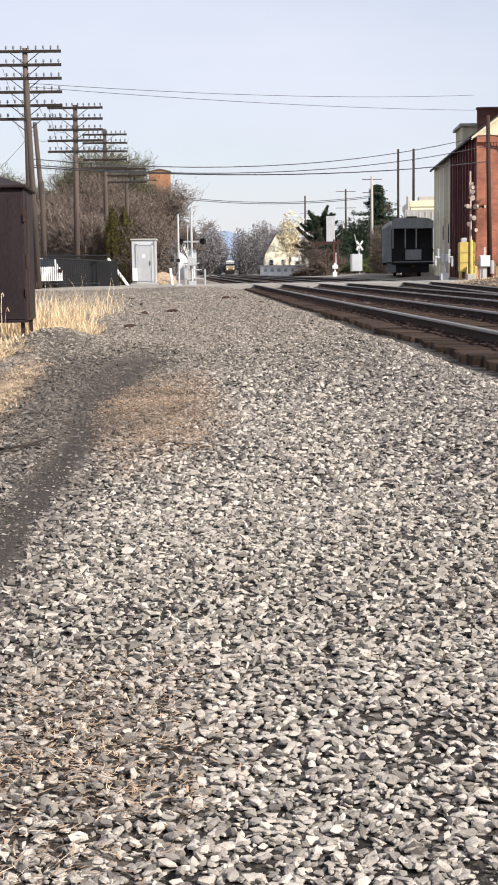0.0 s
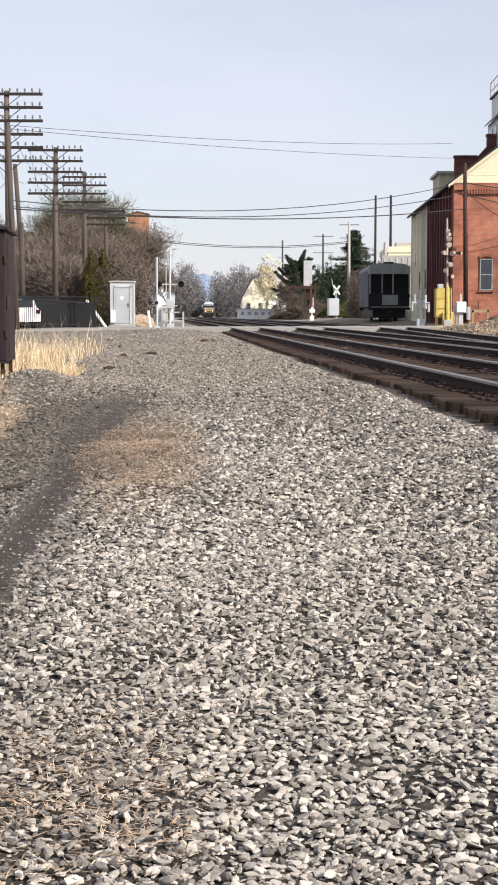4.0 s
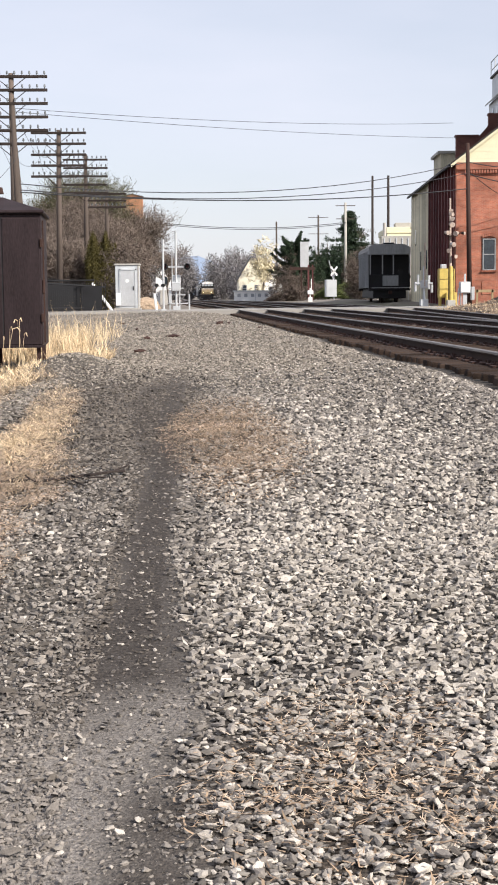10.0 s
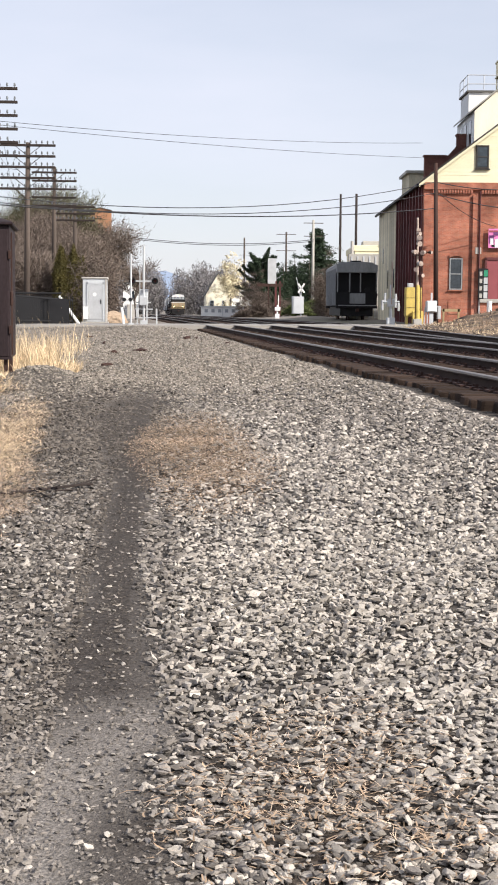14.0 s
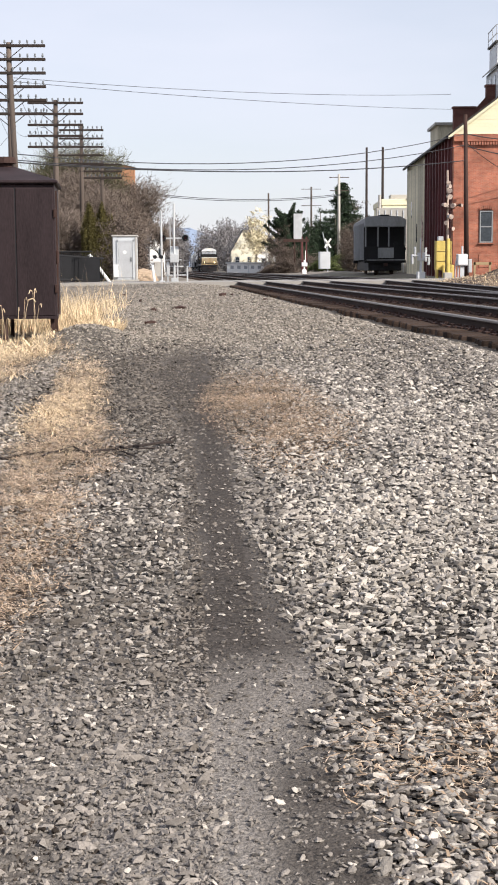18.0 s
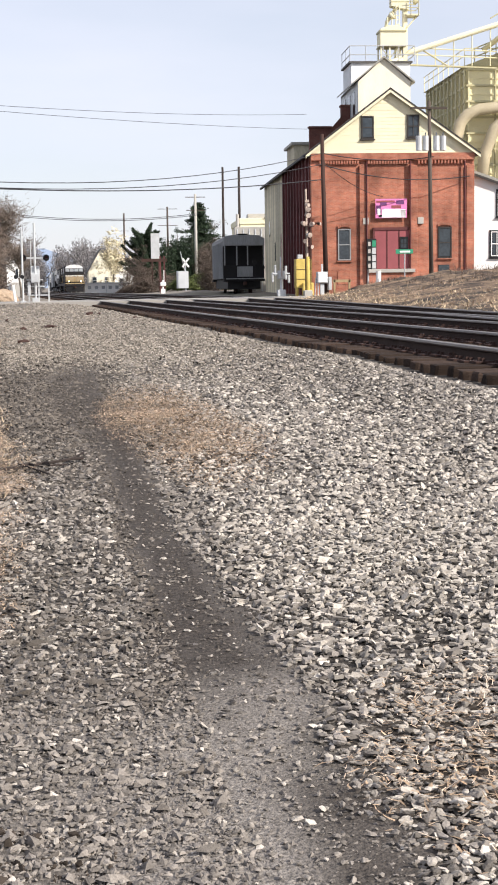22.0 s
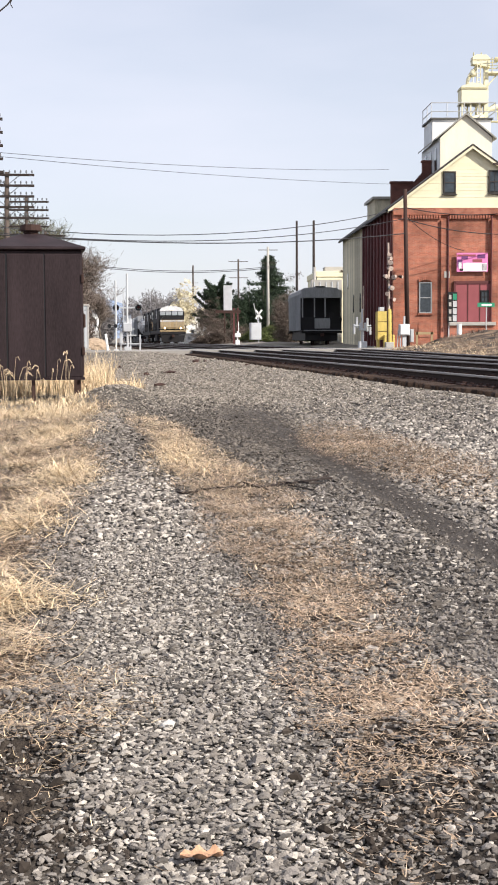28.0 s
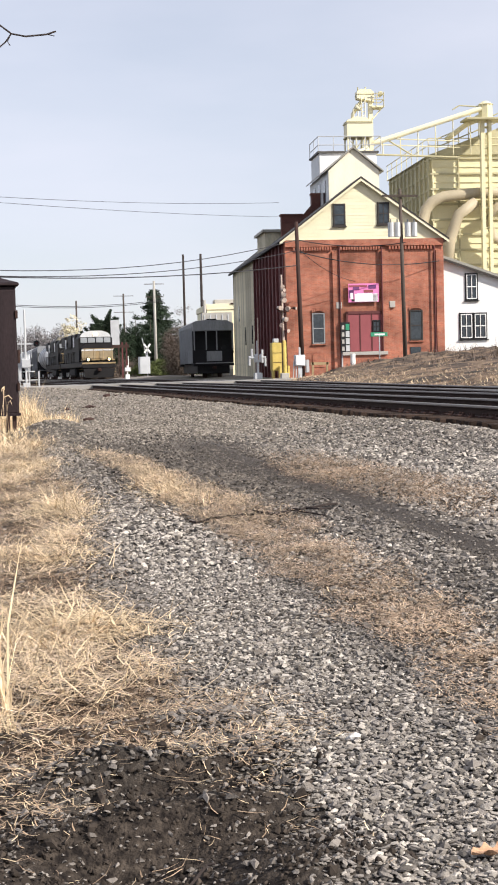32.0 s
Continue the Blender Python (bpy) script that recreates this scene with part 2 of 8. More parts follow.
M = dict(
    brick=brickwork("brick", (0.44, 0.158, 0.096), (0.33, 0.108, 0.070), (0.36, 0.205, 0.15)),
    mortar=brickwork("brick_wall", (0.44, 0.158, 0.096), (0.33, 0.108, 0.070), (0.36, 0.205, 0.15)),
    darktrim=mat("weathered_dark_trim", (0.040, 0.034, 0.032), 0.75, vary=0.35, scale=1.5, fine=18),
    darkred=mat("dark_red_paint", (0.11, 0.03, 0.03), 0.7, vary=0.35, scale=1.2, fine=15, rand=0.25),
    cream=mat("cream_paint", (0.78, 0.73, 0.52), 0.7, vary=0.1, scale=0.8, fine=12, rand=0.04),
    palecream=mat("pale_cream_paint", (0.80, 0.755, 0.61), 0.7, vary=0.12, scale=0.8, fine=12, stretch=(2, 2, 0.4)),
    creamdark=mat("weathered_cream_siding", (0.66, 0.605, 0.44), 0.75, vary=0.42, scale=0.6, fine=9, rand=0.3, stretch=(2, 2, 0.3)),
    dustpipe=mat("dull_tan_duct", (0.42, 0.36, 0.25), 0.6, vary=0.15, scale=0.8, fine=9),
    white=mat("white_paint", (0.78, 0.78, 0.77), 0.65, vary=0.07, scale=0.7, fine=15, rand=0.03),
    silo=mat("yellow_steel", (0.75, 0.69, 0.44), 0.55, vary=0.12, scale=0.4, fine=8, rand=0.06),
    # darker yellow for the trim, and for the painted shade of the bin's flank
    silod=mat("olive_shaded_steel", (0.48, 0.44, 0.27), 0.6, vary=0.2, scale=0.5, fine=8, rand=0.06),
    roof=mat("roof_felt", (0.10, 0.095, 0.09), 0.85, vary=0.3, scale=1, fine=20),
    rooftin=mat("roof_tin", (0.33, 0.32, 0.28), 0.55, metal=0.3, vary=0.3, scale=0.7, fine=14),
    glass=mat("dark_glass", (0.035, 0.045, 0.055), 0.08, vary=0.4, scale=1.5, fine=6, bump=0.03, spec=0.6),
    reddoor=mat("red_door_paint", (0.28, 0.075, 0.085), 0.6, vary=0.15, scale=1.5, fine=20),
    rust=mat("rust_brown", (0.055, 0.032, 0.027), 0.8, spec=0.15, vary=0.35, scale=1.6, fine=30, stretch=(2, 2, 0.5)),
    boxsteel=mat("cabinet_brown_steel", (0.032, 0.022, 0.024), 0.6, spec=0.15, vary=0.55, scale=1.4, fine=28, stretch=(2, 2, 0.45), bump=0.1),
    rail=mat("rail_web", (0.052, 0.036, 0.031), 0.85, spec=0.12, vary=0.3, scale=3, fine=40),
    railtop=mat("rail_polished", (0.22, 0.20, 0.19), 0.5, metal=0.6, vary=0.15, scale=2, fine=30, bump=0.05),
    tie=mat("timber_tie", (0.047, 0.032, 0.025), 0.9, spec=0.1, vary=0.45, scale=2.5, fine=30, rand=0.4, stretch=(0.5, 6, 6), bump=0.5),
    wood=mat("weathered_pole_wood", (0.100, 0.077, 0.064), 0.9, vary=0.45, scale=1.2, fine=18, rand=0.3, stretch=(5, 5, 0.4), bump=0.4),
    wooddark=mat("creosote_pole_wood", (0.045, 0.036, 0.033), 0.9, spec=0.1, vary=0.4, scale=1.2, fine=18, stretch=(5, 5, 0.4), bump=0.4),
    porcelain=mat("insulator_glass", (0.12, 0.13, 0.14), 0.25, vary=0.2, scale=5),
    wire=mat("wire", (0.03, 0.03, 0.035), 0.6, vary=0.2),
    galv=mat("galvanised_steel", (0.55, 0.56, 0.57), 0.5, metal=0.5, vary=0.15, scale=1.5, fine=20),
    silver=mat("silver_paint", (0.54, 0.56, 0.58), 0.5, metal=0.15, vary=0.12, scale=1.0, fine=20),
    black=mat("black_paint", (0.016, 0.016, 0.018), 0.6, spec=0.25, vary=0.3, scale=2, fine=20),
    locoblack=mat("locomotive_black", (0.018, 0.017, 0.018), 0.6, spec=0.2, vary=0.4, scale=1.0, fine=12),
    palewood=mat("pale_pole_wood", (0.40, 0.385, 0.35), 0.9, vary=0.3, scale=1.2, fine=18, stretch=(5, 5, 0.4)),
    locoyellow=mat("faded_yellow_paint", (0.33, 0.262, 0.165), 0.6, vary=0.35, scale=1.2, fine=10),
    greengrass=mat("green_grass", (0.085, 0.105, 0.032), 0.9, vary=0.4, scale=0.8, fine=6, island=0.4),
    # glass with the sky's reflection painted in as a pale grey base
    screen=mat("sky_lit_windscreen", (0.34, 0.36, 0.38), 0.12, vary=0.2, scale=1.0, fine=6, bump=0.02, spec=0.6),
    tan=mat("tan_dust_paint", (0.34, 0.25, 0.135), 0.7, vary=0.25, scale=1.2, fine=10),
    hopper=mat("hopper_gray", (0.26, 0.27, 0.28), 0.7, vary=0.35, scale=0.6, fine=8, stretch=(2, 2, 0.4)),
    hopperdark=mat("hopper_end_dark", (0.018, 0.018, 0.020), 0.8, spec=0.2, vary=0.3, scale=0.8, fine=9),
    tank=mat("tank_white", (0.62, 0.63, 0.64), 0.6, vary=0.2, scale=0.6, fine=9, rand=0.2),
    yellow=mat("yellow_paint", (0.58, 0.44, 0.12), 0.6, vary=0.3, scale=2, fine=20),
    asphalt=mat("asphalt", (0.27, 0.255, 0.235), 0.9, vary=0.2, scale=0.5, fine=30),
    concrete=mat("concrete", (0.42, 0.40, 0.37), 0.9, vary=0.2, scale=0.8, fine=20),
    bark=mat("bark", (0.17, 0.145, 0.122), 0.95, spec=0.1, vary=0.35, scale=2, fine=20, rand=0.2),
    twig=mat("bare_twigs", (0.185, 0.148, 0.125), 0.95, spec=0.1, vary=0.3, scale=0.7, fine=8, island=0.3),
    greentwig=mat("budding_twigs", (0.105, 0.100, 0.055), 0.95, vary=0.35, scale=0.7, fine=8, island=0.35),
    evergreen=mat("evergreen_needles", (0.026, 0.044, 0.022), 0.9, vary=0.4, scale=0.8, fine=6, island=0.4),
    cypress=mat("cypress_needles", (0.088, 0.074, 0.020), 0.9, vary=0.5, scale=1.2, fine=8, island=0.4),
    blossom=mat("pale_blossom", (0.62, 0.55, 0.38), 0.9, vary=0.25, scale=0.8, fine=6, island=0.3),
    brush=mat("brown_brush", (0.12, 0.092, 0.075), 0.95, vary=0.4, scale=0.8, fine=6, island=0.35),
    straw=mat("dry_straw", (0.68, 0.53, 0.345), 0.9, vary=0.3, scale=0.9, fine=8, island=0.5, bump=0),
    strawpink=mat("faded_straw", (0.66, 0.52, 0.39), 0.9, vary=0.3, scale=0.9, fine=8, island=0.4, bump=0),
    strawbrown=mat("old_straw", (0.35, 0.25, 0.168), 0.9, vary=0.35, scale=0.9, fine=8, island=0.4, bump=0),
    palestone=mat("clean_ballast_stone", (0.375, 0.340, 0.300), 0.95, spec=0.15, vary=0.30, scale=45, fine=260, island=0.50, bump=0.8, bump_d=0.003),
    duststone=mat("dusty_ballast_stone", (0.125, 0.109, 0.095), 0.95, spec=0.15, vary=0.30, scale=45, fine=260, island=0.50, bump=0.8, bump_d=0.003),
    tanstone=mat("tan_dusty_stone", (0.245, 0.216, 0.184), 0.95, spec=0.15, vary=0.30, scale=45, fine=260, island=0.50, bump=0.8, bump_d=0.003),
    stone=mat("ballast_stone", (0.205, 0.184, 0.165), 0.95, spec=0.15, vary=0.30, scale=45, fine=260, island=0.50, bump=0.8, bump_d=0.003),
    trackstone=mat("oily_ballast_stone", (0.10, 0.083, 0.072), 0.9, vary=0.3, scale=1.2, fine=60, island=0.6, bump=0.3, bump_d=0.004),
    pathchip=mat("path_stone_chips", (0.215, 0.192, 0.172), 0.95, spec=0.12, vary=0.3, scale=45, fine=260, island=0.35, bump=0.8, bump_d=0.003),
    mastpaint=mat("flaking_mast_paint", (0.50, 0.40, 0.34), 0.85, vary=0.6, scale=3.5, fine=30, rand=0.2),
    sand=mat("tan_earth", (0.36, 0.275, 0.20), 0.95, spec=0.1, vary=0.3, scale=3, fine=40, bump=0.6, bump_d=0.02),
    clod=mat("soil_clod", (0.052, 0.042, 0.035), 0.95, spec=0.1, vary=0.4, scale=3, fine=60, island=0.4),
    # bare wood greyed towards lavender, with the distance haze put into the colour
    farwood=mat("hazed_bare_wood", (0.19, 0.178, 0.178), 0.95, vary=0.3, scale=0.25, fine=2, island=0.25),
    hill=mat("far_hill_forest", (0.19, 0.24, 0.33), 0.95, vary=0.1, scale=0.01, fine=0.1, bump=0),
    greenpaint=mat("green_sign", (0.03, 0.25, 0.14), 0.5, vary=0.1),
    pink=mat("pink_banner", (0.75, 0.22, 0.48), 0.6, vary=0.12, scale=1.5),
    purple=mat("purple_print", (0.16, 0.05, 0.17), 0.6, vary=0.1),
    lime=mat("pale_print", (0.80, 0.76, 0.78), 0.6, vary=0.05),
    carwhite=mat("car_white", (0.75, 0.76, 0.78), 0.25, vary=0.05),
    tyre=mat("rubber", (0.02, 0.02, 0.02), 0.85),
    orange=mat("orange_brick", (0.38, 0.19, 0.105), 0.85, vary=0.2, scale=0.7, fine=8),
    leaf=mat("dry_leaf", (0.50, 0.30, 0.185), 0.8, vary=0.35, scale=25, fine=120, bump=0.4),
    whitestone=mat("pale_stone", (0.66, 0.63, 0.59), 0.9, vary=0.1, scale=10, fine=60),
    lamp=glow("headlight", (1.0, 0.72, 0.36), 3.0),
    red_lens=mat("red_lens", (0.05, 0.008, 0.008), 0.2),
    stack=brickwork("old_stack_brick", (0.17, 0.065, 0.05), (0.12, 0.045, 0.038), (0.16, 0.09, 0.07)),
)


# ---- mesh helpers ----
def part(name, bm, material, parent=None, label="", smooth=False):
    """Links a bmesh as one mesh object, under a thing or a part."""
    me = bpy.data.meshes.new(name)
    bm.normal_update()
    bm.to_mesh(me)
    bm.free()
    me.materials.append(material)
    if smooth:
        for p in me.polygons:
            p.use_smooth = True
    ob = new(name, me)
    if parent:
        ob.parent = parent
    if label:
        ob["label"] = label
    return ob


def thing(name, x, y, z, rz, label, category, group="", kind=""):
    ob = new(name)
    ob.empty_display_size = 0.2
    ob.matrix_basis = pose(x, y, z, 0, 0, rz)
    return tagged(ob, label, category, group, kind)


def shared(name, mesh, parent, m, label=""):
    ob = new(name, mesh)
    ob.parent = parent
    ob.matrix_basis = m
    if label:
        ob["label"] = label
    return ob


def box(bm, x0, y0, z0, x1, y1, z1, bevel=0.0, m=None):
    """Adds a box to bm, its upright and level edges cut by bevel."""
    r = bmesh.ops.create_cube(bm, size=1)
    vs = r["verts"]
    for v in vs:
        v.co = Vector(((x0 + x1) / 2 + v.co.x * (x1 - x0), (y0 + y1) / 2 + v.co.y * (y1 - y0), (z0 + z1) / 2 + v.co.z * (z1 - z0)))
    if bevel:
        es = list({e for v in vs for e in v.link_edges})
        out = bmesh.ops.bevel(bm, geom=es, offset=bevel, segments=1, affect="EDGES", profile=0.5)
        vs = list({v for f in out["faces"] for v in f.verts})
    if m:
        bmesh.ops.transform(bm, matrix=m, verts=vs)
    return vs


def bx(*a, **k):
    bm = bmesh.new()
    box(bm, *a, **k)
    return bm


def tube(bm, a, b, r0, r1=None, n=8, caps=True):
    """A tapered round bar from a to b."""
    a, b = Vector(a), Vector(b)
    d = b - a
    if d.length < 1e-6:
        return []
    q = d.to_track_quat("Z", "Y").to_matrix().to_4x4()
    r = bmesh.ops.create_cone(bm, cap_ends=caps, segments=n, radius1=r0, radius2=r0 if r1 is None else r1, depth=d.length, matrix=Matrix.Translation((a + b) / 2) @ q)
    return r["verts"]


def tb(*a, **k):
    bm = bmesh.new()
    tube(bm, *a, **k)
    return bm


def pipe(bm, pts, r, n=8):
    """A bent tube through the points."""
    rings = []
    pts = [Vector(p) for p in pts]
    for i, p in enumerate(pts):
        d = (pts[min(i + 1, len(pts) - 1)] - pts[max(i - 1, 0)]).normalized()
        q = d.to_track_quat("Z", "Y").to_matrix()
        rings.append([bm.verts.new(p + q @ Vector((math.cos(2 * math.pi * k / n) * r, math.sin(2 * math.pi * k / n) * r, 0))) for k in range(n)])
    for a, b in zip(rings, rings[1:]):
        for k in range(n):
            bm.faces.new((a[k], a[(k + 1) % n], b[(k + 1) % n], b[k]))
    bm.faces.new(rings[0][::-1])
    bm.faces.new(rings[-1])


def prism(bm, outline, y0, y1):
    """The outline of (x, z) pairs drawn out from y0 to y1."""
    a = [bm.verts.new((x, y0, z)) for x, z in outline]
    b = [bm.verts.new((x, y1, z)) for x, z in outline]
    n = len(outline)
    bm.faces.new(a)
    bm.faces.new(b[::-1])
    for i in range(n):
        bm.faces.new((a[i], b[i], b[(i + 1) % n], a[(i + 1) % n]))
    bmesh.ops.recalc_face_normals(bm, faces=bm.faces)


def fast(name, verts, faces, material, parent=None, smooth=False):
    """A mesh object out of arrays: faces is an (n, 3) array."""
    me = bpy.data.meshes.new(name)
    verts, faces = np.asarray(verts, np.float32), np.asarray(faces, np.int32)
    me.vertices.add(len(verts))
    me.vertices.foreach_set("co", verts.ravel())
    k = faces.shape[1]
    me.loops.add(faces.size)
    me.loops.foreach_set("vertex_index", faces.ravel())
    me.polygons.add(len(faces))
    me.polygons.foreach_set("loop_start", np.arange(0, faces.size, k, dtype=np.int32))
    me.update(calc_edges=True)
    me.polygons.foreach_set("use_smooth", np.full(len(faces), smooth, bool))
    me.materials.append(material)
    ob = new(name, me)
    if parent:
        ob.parent = parent
    return ob


def vnoise(x, y, s, seed=0):
    """Smooth value noise on arrays, 0 to 1, with cells of s metres."""
    x, y = np.asarray(x, float) / s, np.asarray(y, float) / s
    ix, iy = np.floor(x).astype(np.int64), np.floor(y).astype(np.int64)
    fx, fy = x - ix, y - iy
    fx, fy = fx * fx * (3 - 2 * fx), fy * fy * (3 - 2 * fy)

    def h(a, b):
        v = (a * 374761393 + b * 668265263 + seed * 974634777) & 0xFFFFFFFF
        v = ((v ^ (v >> 13)) * 1274126177) & 0xFFFFFFFF
        return ((v ^ (v >> 16)) & 0xFFFF) / 65535.0
    return (h(ix, iy) * (1 - fx) + h(ix + 1, iy) * fx) * (1 - fy) + (h(ix, iy + 1) * (1 - fx) + h(ix + 1, iy + 1) * fx) * fy


def fbm(x, y, s, seed=0):
    return 0.55 * vnoise(x, y, s, seed) + 0.3 * vnoise(x, y, s / 2.3, seed + 7) + 0.15 * vnoise(x, y, s / 5.1, seed + 13)


# ---- the lie of the land ----
# middle of each track along y: two parallel lines, and a third that joins the second by a turnout
TRACK_Y = [-60, 0, 20, 40, 66, 90, 125, 160, 213, 252, 311, 380, 440, 700, 1500]
TRACK_C = [
    [5.5, 3.72, 3.11, 2.58, 1.97, 1.15, -0.2, -1.3, -2.3, -2.9, -3.7, -4.2, -4.6, -5.7, -9.7],
    [8.3, 6.5, 5.93, 5.42, 4.95, 4.35, 3.15, 2.05, 1.05, 0.45, -0.35, -0.85, -1.25, -2.35, -6.35],
    [8.3, 6.5, 6.45, 7.6, 9.12, 8.3, 6.5, 5.4, 4.4, 3.8, 3.0, 2.5, 2.1, 1.0, -3.0],
]
GAUGE = 0.645                        # rail to middle of track
ALONG = np.arange(-60, 1500, 4.0)
_k = np.hanning(9) / np.hanning(9).sum()
SMOOTH = [np.convolve(np.pad(np.interp(ALONG, TRACK_Y, c), 4, mode="reflect", reflect_type="odd"), _k, "valid") for c in TRACK_C]


def track_x(y, k):
    """The middle of track k (0 nearest, 2 farthest) at y."""
    return np.interp(y, ALONG, SMOOTH[k])


def bank_x(y):
    """Where the earth bank before the mill begins."""
    return np.interp(y, [-60, 0, 40, 70, 125], [14.5, 11.2, 9.6, 9.2, 8.0])


RAIL_Z = 0.37


def rail_z(y):
    return np.interp(y, [-20, 16, 66, 100, 160, 250, 440, 1500], [0.39, RAIL_Z, 0.29, 0.25, 0.13, -0.2, -0.9, -3.0])


def ground_z(x, y):
    """Height of the ground."""
    x, y = np.asarray(x, float), np.asarray(y, float)
    a = track_x(y, 0) - 1.45
    near = np.interp(x, [-30, -6, -3, 4, 30], [-0.25, -0.2, -0.13, 0.17, 0.17]) + np.interp(y, [-20, 20, 40, 60, 90], [-0.12, 0.12, 0.19, 0.23, 0.23])
    far = rail_z(y) - 0.26
    base = np.where(y < 55, near, np.where(y > 80, far, near + (far - near) * (y - 55) / 25))
    tie_edge = np.clip((x - (a - 0.25)) / 0.3, 0, 1)
    bed = rail_z(y) - 0.14 - 0.06 * tie_edge
    w = np.clip((x - (a - 1.3)) / 1.3, 0, 1)
    w = w * w * (3 - 2 * w)
    z = base * (1 - w) + bed * w
    # rise of ground before the mill
    b = np.clip((x - bank_x(y) - 0.6 + (fbm(x, y, 3.0, 21) - 0.5) * 1.6) / 12.0, 0, 1)
    rough = 0.7 + 0.4 * fbm(x, y, 2.5, 22) + 0.35 * (fbm(x, y, 1.1, 25) - 0.5)
    z = z + (b ** 0.9) * 1.55 * np.clip((y - 26) / 14, 0, 1) * np.clip((79 - y - (x < 15) * 6) / 6, 0, 1) * rough
    z = z + np.clip((x - 14) / 4, 0, 1) * np.clip((y - 70) / 8, 0, 1) * 0.25
    # brow of gravel before the street
    z = z + 0.15 * np.exp(-((y - 60.0) / 2.6) ** 2) * np.clip((0.6 - x) / 2.5, 0, 1)
    # green knoll beyond the crossing
    z = z + 1.15 * np.exp(-(((x - 14.9) / 1.9) ** 2 + ((y - 141) / 4.5) ** 2))
    # low heap beside the relay cabinet
    z = z + 0.22 * np.exp(-(((x + 2.35) / 0.55) ** 2 + ((y - 19.3) / 1.0) ** 2))
    z = z + (fbm(x, y, 2.2, 3) - 0.5) * 0.07 * np.clip(1 - (y - 45) / 20, 0.15, 1)
    # ruts and lumps in the trodden soil, and a low crown between the wheel paths
    trodden = np.clip((-2.4 - x) / 0.3, 0, 1) * np.clip((3.6 - y) / 0.6, 0, 1) + 0.5 * np.clip((x + 2.1) / 0.2, 0, 1) * np.clip((-1.1 - x) / 0.2, 0, 1) * np.clip((3.0 - y) / 0.3, 0, 1)
    z = z + trodden * ((vnoise(x * 0.45, y, 0.15, 71) - 0.5) * 0.135 + (vnoise(x * 0.7, y, 0.065, 72) - 0.5) * 0.034)
    return z


def zg(x, y):
    return float(ground_z(np.array([x]), np.array([y]))[0])


def masks(x, y):
    """How much of bare dark soil, light straw and brown straw lies at a place."""
    wob = (fbm(x, y, 1.1, 5) - 0.5) * 0.5
    fine = (fbm(x, y, 0.35, 6) - 0.5)
    right = np.interp(y, [1.0, 2.6, 3.2, 3.8, 4.6, 6.3, 9.0, 13, 17], [-0.60, -0.62, -0.66, -0.62, -0.72, -0.74, -0.74, -0.72, -0.62])
    left = left_edge(y)
    q = wob * 0.22 + fine * 0.10
    bare = np.clip((x + q - left) / 0.07, 0, 1) * np.clip((right - x - q) / 0.05, 0, 1) * np.clip((17 - y) / 2, 0, 1)
    fines = np.clip((x + wob * 0.4 + 1.62) / 0.25, 0, 1) * np.clip((right - x - q) / 0.06, 0, 1) * np.clip((17 - y) / 4, 0, 1) * (0.55 + fine * 0.9) * np.interp(y, [3.6, 4.6, 8], [1.25, 0.5, 0.35])
    lo = np.interp(y, [1.5, 3.4, 4.6, 7.8, 12, 17], [-1.98, -1.97, -2.01, -2.08, -2.18, -2.5])
    hi = np.interp(y, [1.5, 2.6, 3.4, 4.4, 6.0, 8.6, 12, 17], [-1.8, -1.44, -1.44, -1.40, -1.38, -1.38, -1.60, -2.0])
    q = wob * 0.45 + fine * 0.25
    strip = np.clip((x + q - lo) / 0.18, 0, 1) * np.clip((hi - x - q) / 0.22, 0, 1) * np.clip((y - 1.5) / 1.3, 0, 1) * np.clip((17 - y) / 5, 0, 1)
    blob = np.clip(1.7 - 1.5 * np.sqrt(((x + 0.42 + wob * 0.4) / 0.46) ** 2 + ((y - 9.9) / 3.0) ** 2), 0, 1)
    blob2 = np.clip(1.4 - 1.4 * np.sqrt(((x + 0.30 + wob * 0.5) / 0.40) ** 2 + ((y - 2.85) / 0.85) ** 2), 0, 1) * 0.42
    edge = np.clip((np.interp(y, [3, 4, 5, 7.6, 9.4, 12, 17], [-2.62, -2.62, -2.68, -2.55, -2.52, -2.45, -2.5]) - x + wob * 0.8 + fine * 0.3) / 0.22, 0, 1) * np.clip((y - 2.62 + fine) / 0.5, 0, 1) * np.clip((30 - y) / 8, 0, 1)
    soil = np.clip((x + wob * 0.6 + 2.0) / 0.15, 0, 1) * np.clip((-1.1 - x - wob * 0.6) / 0.15, 0, 1) * np.clip((2.95 - y + fine) / 0.6, 0, 1) * 0.5
    dirt = np.clip((-2.52 - x + wob * 0.5 + fine * 0.4) / 0.2, 0, 1) * np.clip((3.25 - y + fine) / 0.5, 0, 1)
    dirt = np.maximum(dirt, soil)
    return np.clip(np.maximum(bare, fines), 0, 1), np.clip(edge, 0, 1), np.clip(np.maximum(np.maximum(strip, blob), blob2), 0, 1), dirt


def left_edge(y):
    """The left border of the bare wheel path."""
    return np.interp(y, [1.0, 2.6, 3.2, 3.8, 4.6, 6.3, 9.0, 11, 13, 17], [-1.30, -1.25, -1.16, -1.12, -1.06, -1.04, -1.08, -1.20, -1.32, -1.1])


